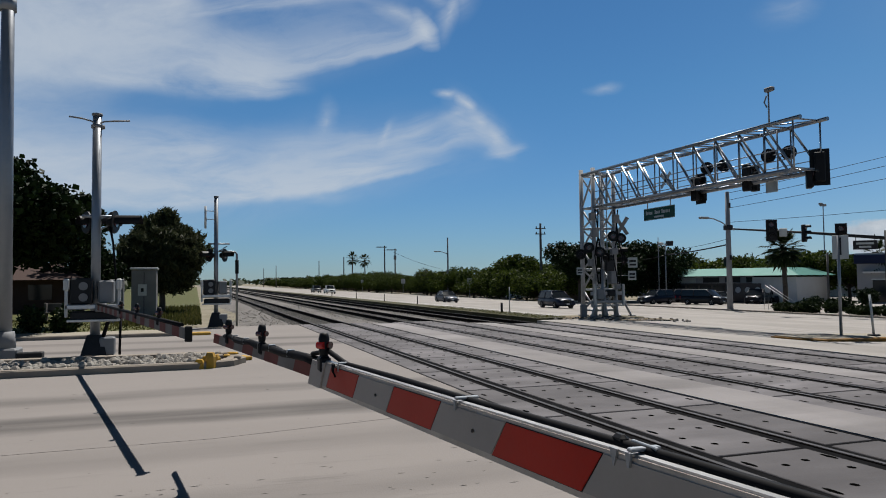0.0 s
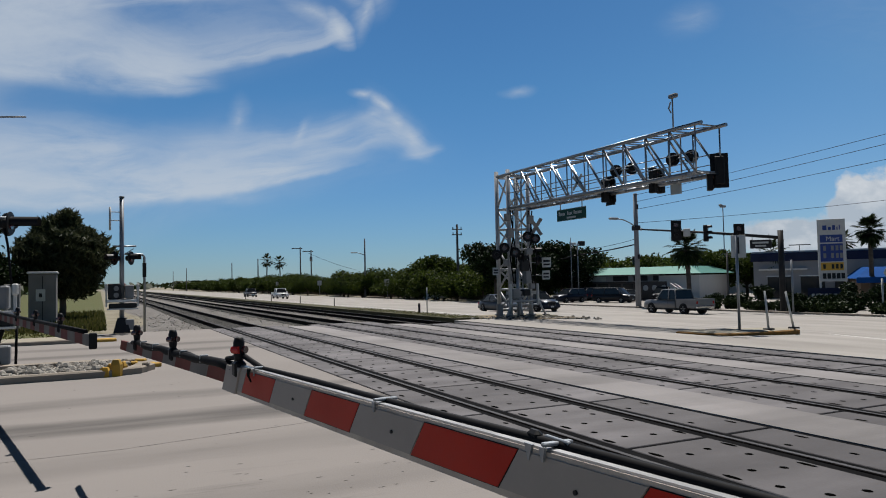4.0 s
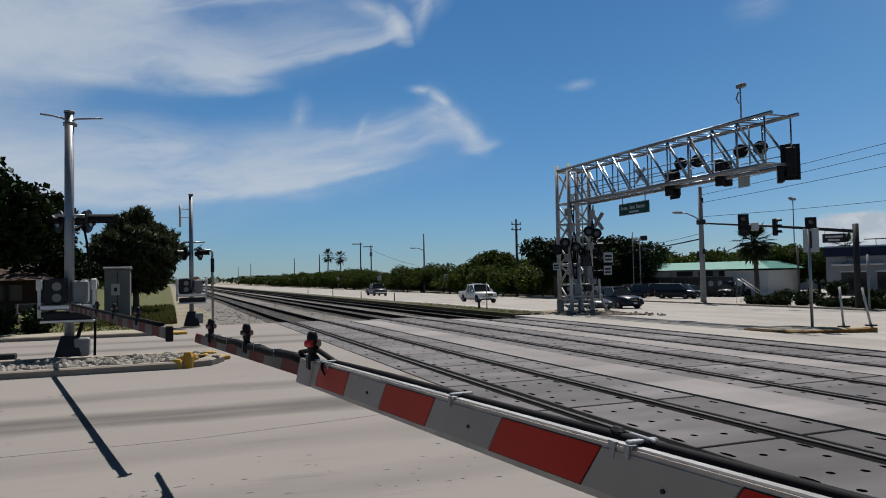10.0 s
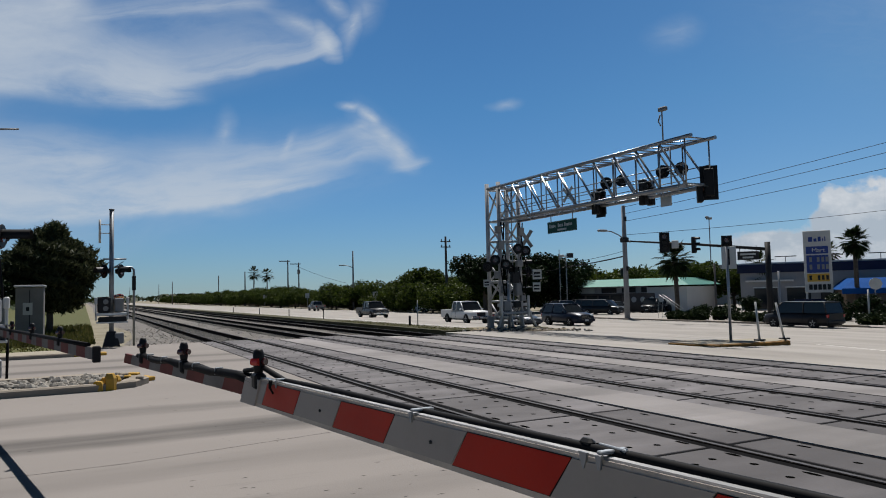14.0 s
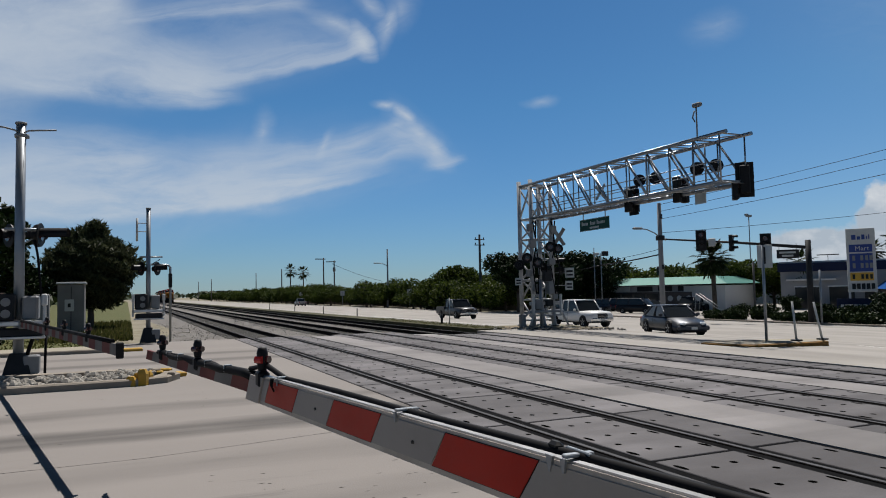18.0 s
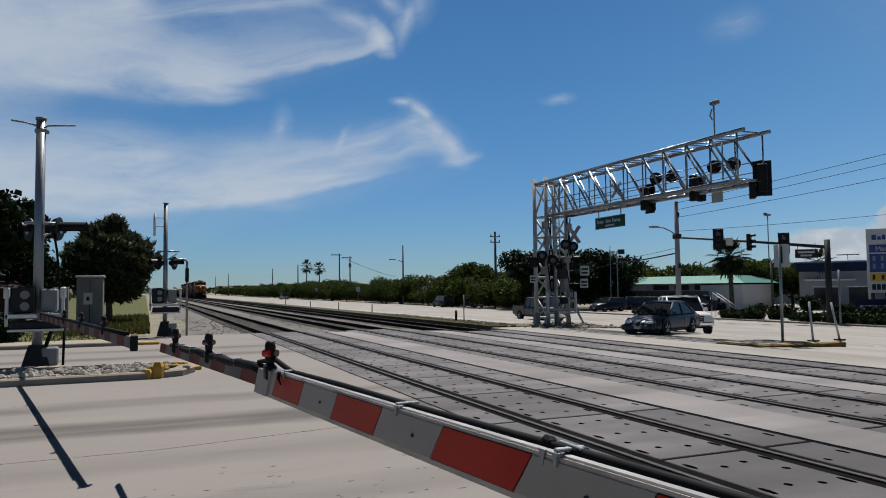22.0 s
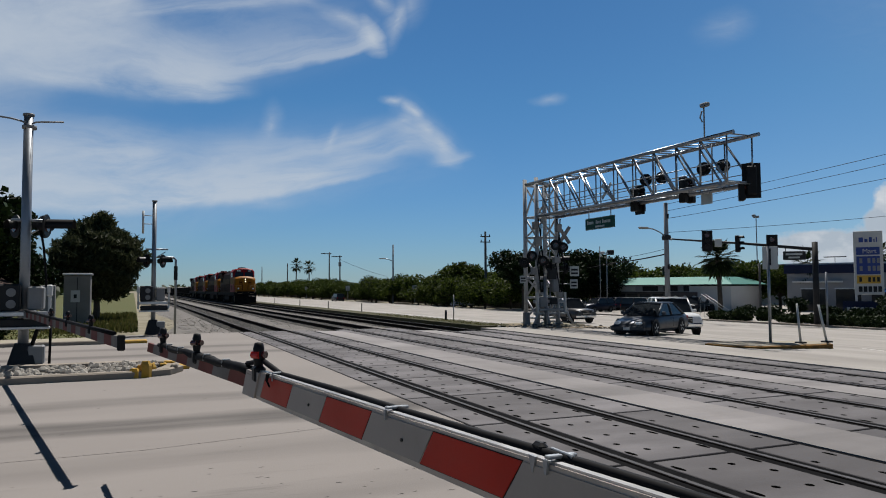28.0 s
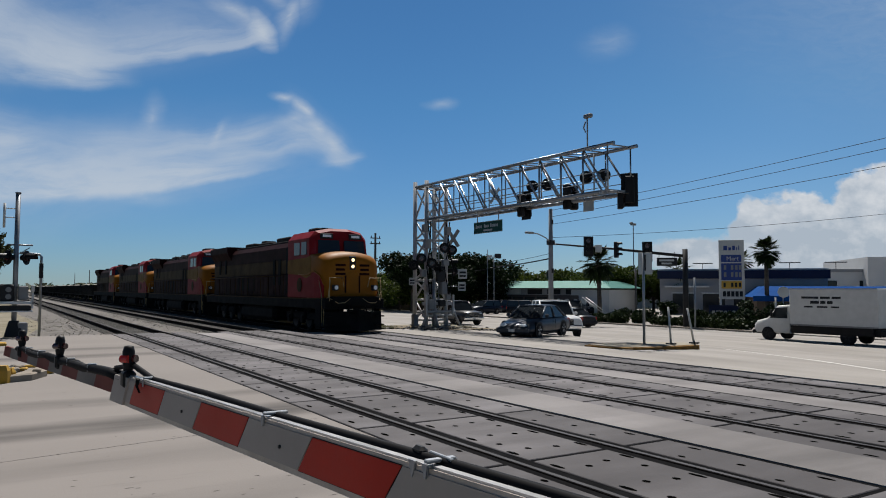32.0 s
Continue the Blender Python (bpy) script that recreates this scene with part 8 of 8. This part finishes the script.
van_sign = thing("banner_fence", "dark banner with pale round marks before the shop", "banner")
m2, L2 = framed((41.0, 54.9), (41.95, 51.96), -0.75)
part("banner", S(M_DARKWALL).box(0, L2, 0, 0.08, 0.5, 2.1, m=m2), van_sign)
for x in (0, L2 - 0.06):
    part("post", S(M_GALV).box(x, x + 0.06, 0, 0.08, 0, 0.5, m=m2), van_sign)
for k in range(4):
    part("mark", S(M_SIGNBACK).disc(m2 @ Vector((0.9 + k * 0.95, -0.03, 1.5)), m2.to_3x3() @ Vector((0, 1, 0)), 0.27, 0.03, 14), van_sign, "pale round mark")

m, L = framed((50.7, 49.7), (59.6, 37.8), -1.05)
gs_ = thing("filling_station_shop", "white filling station shop with a navy fascia", "building")
# The white shop's wall is grey: its shade is put into the colour.
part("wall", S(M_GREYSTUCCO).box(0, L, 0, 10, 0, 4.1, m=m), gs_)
part("fascia", S(M_NAVY).box(-0.2, L + 0.2, -0.35, 0.3, 4.05, 4.85, m=m), gs_, "navy fascia board")
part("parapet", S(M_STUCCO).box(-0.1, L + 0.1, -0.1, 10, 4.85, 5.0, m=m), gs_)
part("lower_canopy", S(M_STUCCO).box(0.5, 4.6, -0.7, 0, 3.2, 3.35, m=m), gs_)
for k in range(5):
    part("window", S(M_PANE).box(1.2 + k * 2.8, 3.2 + k * 2.8, -0.05, 0.05, 0.6, 2.6, m=m), gs_)
    part("window_frame", S(M_ALU).box(1.1 + k * 2.8, 3.3 + k * 2.8, -0.08, -0.05, 2.6, 2.7, m=m), gs_)
for k in range(4):
    part("roof_fin", S(M_DARKBOX).box(3 + k * 4.0, 4.9 + k * 4.0, 3, 3.3, 5.6, 5.68, m=m), gs_)
    part("fin_post", S(M_DARKBOX).box(3.92 + k * 4.0, 3.97 + k * 4.0, 3.12, 3.17, 5.0, 5.6, m=m), gs_)
m, L = framed((51.0, 39.2), (64, 25.0), -0.9)
bb = thing("shop_building", "long low shop with a bright blue roof and tan walls", "building")
part("wall", S(M_TAN).box(0, L, 0, 8, 0, 2.3, m=m), bb, "tan shaded wall")
r_ = S(M_BLUEROOF)
r_.loft([[(-0.5, -1.6, 2.2), (-0.5, 9, 2.2), (0.8, 6.5, 3.15), (0.8, 1.2, 3.15)], [(L, -1.6, 2.2), (L, 9, 2.2), (L, 6.5, 3.15), (L, 1.2, 3.15)]], m=m)
part("roof", r_, bb, "bright blue metal roof")
part("blue_band", S(M_BLUEROOF).box(-0.5, L, -1.75, -1.6, 1.85, 2.3, m=m), bb)
for k in range(6):
    part("window", S(M_PANE).box(0.8 + k * 3.0, 2.9 + k * 3.0, -0.05, 0.05, 0.5, 1.75, m=m), bb)
m, L = framed((70, 72), (96, 46), -1.0)
wb = thing("warehouse", "pale flat-roofed warehouse far behind the shops", "building")
part("wall", S(M_STUCCO).box(0, L, 0, 20, 0, 5.3, m=m), wb)
part("roof_edge", S(M_GREYSTUCCO).box(-0.2, L + 0.2, -0.2, 20, 5.3, 5.7, m=m), wb)
part("tall_end", S(M_STUCCO).box(L * 0.8, L + 14, -2, 18, 0, 7.2, m=m), wb)
for k in range(7):
    part("window", S(M_PANE).box(2 + k * 4.5, 3.8 + k * 4.5, -0.06, 0.0, 3.3, 4.2, m=m), wb)
m, L = framed((42, 105), (66, 92), -0.6)
ob_ = thing("flat_building", "grey flat-roofed building above the roadside trees", "building")
part("wall", S(M_GREYSTUCCO).box(0, L, 0, 12, 0, 5.0, m=m), ob_)
part("roof_unit", S(M_DARKBOX).box(6, 9, 2, 5, 5.0, 6.0, 0.1, m=m), ob_)
part("roof_unit", S(M_DARKBOX).box(15, 19, 2, 5, 5.0, 5.8, 0.1, m=m), ob_)
for k in range(6):
    part("window", S(M_PANE).box(1.5 + k * 4, 3.5 + k * 4, -0.05, 0, 2.6, 3.8, m=m), ob_)

# price sign
scale_from_eye(1.3)
m, L = framed((41.97, 36.14), (43.11, 34.73), -0.9)
L = 1.82
ps = thing("price_sign", "tall white filling station price sign with blue panels", "sign")
for x in (0.02, L - 0.16):
    part("leg", S(M_STUCCO).box(x, x + 0.14, 0.05, 0.35, 0, 6.6, m=m), ps, "white sign leg")
part("cabinet", S(M_WHITEPAINT).box(0, L, 0.0, 0.4, 2.1, 6.65, 0.02, m=m), ps, "white sign cabinet")
M_SIGNBLUE = mat("sign_blue", (0.008, 0.03, 0.19), 0.4, var=0.08, scale=2, bump=0)
M_SIGNYELLOW = mat("sign_yellow", (0.55, 0.31, 0.02), 0.4, var=0.1, scale=2, bump=0)
brand = S(M_SIGNBLUE)
for k, w in enumerate((0.28, 0.2, 0.2, 0.07, 0.07)):
    x = 0.34 + sum((0.28, 0.2, 0.2, 0.07, 0.07)[:k]) + 0.08 * k
    brand.box(x, x + w, -0.02, 0.0, 5.85, 6.2 if k in (0, 2, 4) else 6.08, m=m)
part("brand_mark", brand, ps, "dark blue bars of a company mark")
mart = part("mart_panel", S(M_SIGNBLUE).box(0.16, L - 0.2, -0.02, 0.0, 4.95, 5.5, m=m), ps, "blue panel")
writing("mart_text", "Mart", 0.46, M_WHITEPAINT, mart, m @ pose(0.98, -0.035, 5.2, 90, 0, 0))
blue = part("price_panel", S(M_SIGNBLUE).box(0.16, L - 0.2, -0.02, 0.0, 3.55, 4.85, m=m), ps, "blue price panel")
for z in (4.35, 3.8):
    for x in (0.35, 0.85, 1.15, 1.42):
        part("price_digit", S(M_GREYPAINT).box(x, x + 0.18, -0.03, -0.02, z, z + 0.36, m=m), blue)
yel = part("yellow_panel", S(M_SIGNYELLOW).box(0.16, L - 0.2, -0.02, 0.0, 2.9, 3.48, m=m), ps, "yellow price panel")
for x in (0.3, 0.85, 1.12, 1.4):
    part("price_digit", S(M_DARKBOX).box(x, x + 0.17, -0.03, -0.02, 3.02, 3.36, m=m), yel)
for k in range(5):
    part("lettering", S(M_DARKBOX).box(0.25 + k * 0.3, 0.48 + k * 0.3, -0.02, -0.002, 2.3, 2.7, m=m), ps, "dark lettering bar")
m, L = framed((40.87, 36.28), (42.06, 34.51), -0.75)
bn = thing("banner", "dark blue banner with pale lettering bars", "banner")
part("cloth", S(M_NAVY).box(0, L, 0, 0.04, 0.35, 1.5, m=m), bn)
for k in range(6):
    part("lettering", S(M_SIGNBACK).box(0.25 + k * 0.28, 0.45 + k * 0.28, -0.012, -0.002, 0.75, 1.08, m=m), bn)
for x in (0, L - 0.08):
    part("post", S(M_GALV).box(x, x + 0.08, 0.04, 0.12, 0, 1.5, m=m), bn)

# parked cars and street furniture of the forecourt
dark_van.matrix_basis = pose(*spread(42.0, 50.0, 1.45), 0, 0, 110)
parked = []
for kind_, x, y, turn in ((dark_van, 33.0, 48.5, 200), (sedan, 36.3, 50.5, 150), (dark_van, 39.0, 49.0, 120), (blue_suv, 35.0, 55.0, 95), (white_sedan, 27.9, 73.0, 10), (blue_suv, 31.0, 52.0, 100)):
    px_, py_, pz_ = spread(x, y, 1.45)
    parked.append(copy_thing(kind_, pose(px_, py_, pz_ + 0.06, 0, 0, turn)))
for o in parked:
    tagged(o, label="parked car standing in shade before the shops", group="parked cars")
scale_from_eye(1.45)
lad = thing("sign_frame", "leaning pale wooden A-frame beside the lamp pole", "frame")
for x in (0, 0.35):
    part("leg", S(M_SIGNBACK).tube([(30.6 + x, 36.0, -0.3), (29.5 + x, 38.0, 1.35)], 0.026, 6), lad)
    part("foot", S(M_SIGNBACK).tube([(29.5 + x, 38.0, 1.35), (29.45 + x, 38.1, -0.3)], 0.012, 6), lad)
st = thing("stop_sign", "stop sign seen from behind at the forecourt exit", "road sign")
part("post", S(M_GALV).tube([(42.5, 31.2, -0.8), (42.5, 31.2, 2.0)], 0.04, 8), st)
part("panel", S(M_SIGNBACK).disc((42.5, 31.15, 1.75), (0.7, 0.7, 0), 0.42, 0.02, 8), st)
for x, y in ((29.5, 23.2), (29.9, 21.9)):
    o = thing("delineator_post", "slim grey post at the forecourt edge", "post", group="forecourt posts")
    part("post", S(M_SIGNBACK).tube([(x, y, -0.2), (x, y, 1.5)], 0.045, 8), o)

scale_from_eye(1)
# low house and wall behind the lawn
hs = thing("house", "low brown brick house behind the lawn trees", "house")
part("wall", S(M_BRICK).box(-34, -13.2, 53, 62, 0, 2.2, 0.02), hs, "brown brick wall")
part("roof", S(M_BRICK).loft([[(-34.6, 52.3, 2.2), (-12.6, 52.3, 2.2), (-12.6, 62.6, 2.2), (-34.6, 62.6, 2.2)], [(-32, 56.5, 3.4), (-15, 56.5, 3.4), (-15, 58.5, 3.4), (-32, 58.5, 3.4)]]), hs)
for x in (-30, -25, -20, -16):
    part("window", S(M_PANE).box(x, x + 1.4, 52.95, 53.02, 0.9, 1.9), hs)
bench = thing("bench", "weathered wooden bench on the lawn", "bench")
part("seat", S(M_WOOD).box(-12.9, -11.4, 40.2, 40.7, 0.45, 0.52, 0.01), bench)
part("backrest", S(M_WOOD).box(-12.9, -11.4, 40.68, 40.74, 0.6, 0.95, 0.01), bench)
for x in (-12.8, -11.55):
    part("leg", S(M_WOOD).box(x, x + 0.08, 40.25, 40.72, 0.05, 0.95), bench)

# ---- what moves ----


def motions():
    def go(ob, rows):
        walk(ob, [(t, pose(x, y, ground_z(x), 0, 0, turn)) for t, x, y, turn in rows])

    go(sedan, [(0, 24.4, 87, 180), (0.5, 24.4, 80.5, 180), (1, 24.4, 74.3, 180), (1.5, 24.4, 69.5, 180), (2, 24.4, 64.3, 180), (2.5, 24.4, 60, 180), (3.5, 24.4, 54.5, 180), (4.5, 24.4, 51, 180), (6, 24.4, 48.6, 180), (7, 24.4, 48.3, 180), (14.5, 24.4, 48.3, 180), (15.5, 24.1, 44.5, 180), (16.5, 23.04, 38.44, 180), (17, 22.24, 35.27, 178), (17.5, 21.23, 32.22, 172), (18, 19.93, 29.39, 163), (18.5, 18.48, 27.34, 151), (19, 17.39, 26.29, 139), (20, 16.29, 26.31, 124), (21, 16.19, 26.66, 118), (22, 16.1, 26.7, 116), (32, 16.1, 26.7, 116)])
    go(blue_suv, [(0, 28.4, 65, 180), (1.5, 28.4, 53.5, 180), (2.5, 28.4, 53.2, 180), (5, 28.4, 53.2, 180), (5.5, 28.4, 52.4, 180), (6, 28.4, 50.3, 180), (13, 28.4, 50.2, 180), (14, 28.4, 47.2, 180), (14.5, 28.4, 45.0, 182), (15.5, 28.7, 38.5, 195), (16.5, 29.5, 30.2, 215), (17, 31.8, 27.9, 235), (17.5, 35, 26, 246), (18, 39, 24.3, 254), (19, 47.5, 21.5, 264), (20, 57, 20.5, 270), (32, 190, 20, 270)])
    go(white_pickup, [(0, 24, 170, 180), (5, 24, 120.6, 180), (6, 24, 107.9, 180), (7, 24, 95.9, 180), (8, 24, 85.8, 180), (9, 24, 75.9, 180), (10, 24, 68.7, 180), (11, 24, 62.1, 180), (12, 24, 58.6, 180), (13, 24, 56.5, 180), (14, 24, 56.1, 180), (14.5, 24, 55.5, 180), (16.5, 24, 53.5, 180), (17, 24, 49.5, 180), (17.5, 24, 47, 180), (18, 24, 43.8, 180), (18.5, 23.3, 41.5, 178), (19, 22.5, 38.7, 174), (20, 21.7, 35.4, 168), (21, 20.8, 31.4, 160), (22, 20.75, 31.05, 156), (32, 20.75, 31.05, 156)])
    go(grey_pickup, [(0, 24, 190, 180), (5.5, 24, 150, 180), (6, 24, 146, 180), (7, 24, 135.6, 180), (8, 24, 124.8, 180), (9, 24, 116, 180), (10, 24, 107.8, 180), (11, 24, 98.7, 180), (12, 24, 92, 180), (13, 24, 84.3, 180), (14, 24, 78.9, 180), (14.5, 24, 75.7, 180), (16.5, 24, 68.9, 180), (17, 24, 67.6, 180), (18, 24, 64.8, 180), (19, 24, 61, 180), (20, 24, 57.3, 180), (21, 24, 54.6, 180), (22, 24.8, 53.0, 180), (23, 25.6, 51.2, 180), (24, 26.2, 50.0, 180), (28, 26.3, 49.6, 180), (32, 26.3, 49.5, 180)])
    go(silver_pickup, [(0, 35, 19.7, 0), (2, 35, 31.5, 0), (4.5, 35, 46.3, 0), (5, 35, 49.6, 0), (5.5, 35, 53.4, 0), (6, 35, 57.2, 0), (7, 35, 65.8, 0), (8, 35, 75.0, 0), (9, 35, 84.0, 0), (10, 35, 94.0, 0), (12, 35, 116.0, 0), (32, 35, 350.0, 0)])
    go(moving_van, [(0, 39, -30.1, 0), (13.5, 39, 32.0, 0), (14, 39, 34.3, 0), (14.5, 39, 37.7, 0), (16.5, 39, 53.0, 0), (17.5, 39, 62.9, 0), (32, 39, 207.1, 0)])
    go(white_sedan, [(0, 36.5, -275.7, 0), (29.5, 36.5, 31.1, 0), (30, 36.5, 36.3, 0), (30.5, 36.5, 42.4, 0), (31.5, 36.5, 57.8, 0), (32, 36.5, 65.5, 0)])
    go(black_car, [(0, 33.5, -217.4, 0), (30, 33.5, 28.6, 0), (30.5, 33.5, 32.7, 0), (31, 33.5, 37, 0), (31.5, 33.5, 40.4, 0), (32, 33.5, 43.8, 0)])
    go(truck, [(0, 34.5, -251.4, 0), (31.5, 34.5, 19.55, 0), (32, 34.5, 23.85, 0)])
    # the train: engines and cars keep their distance, 18.3 metres each second
    for ob, back_ in TRAIN:
        walk(ob, [(t, pose(8.78, 30.3 + 18.3 * (32 - t) + back_, -0.17, 0, 0, 180)) for t in range(0, 33, 4)])


motions()
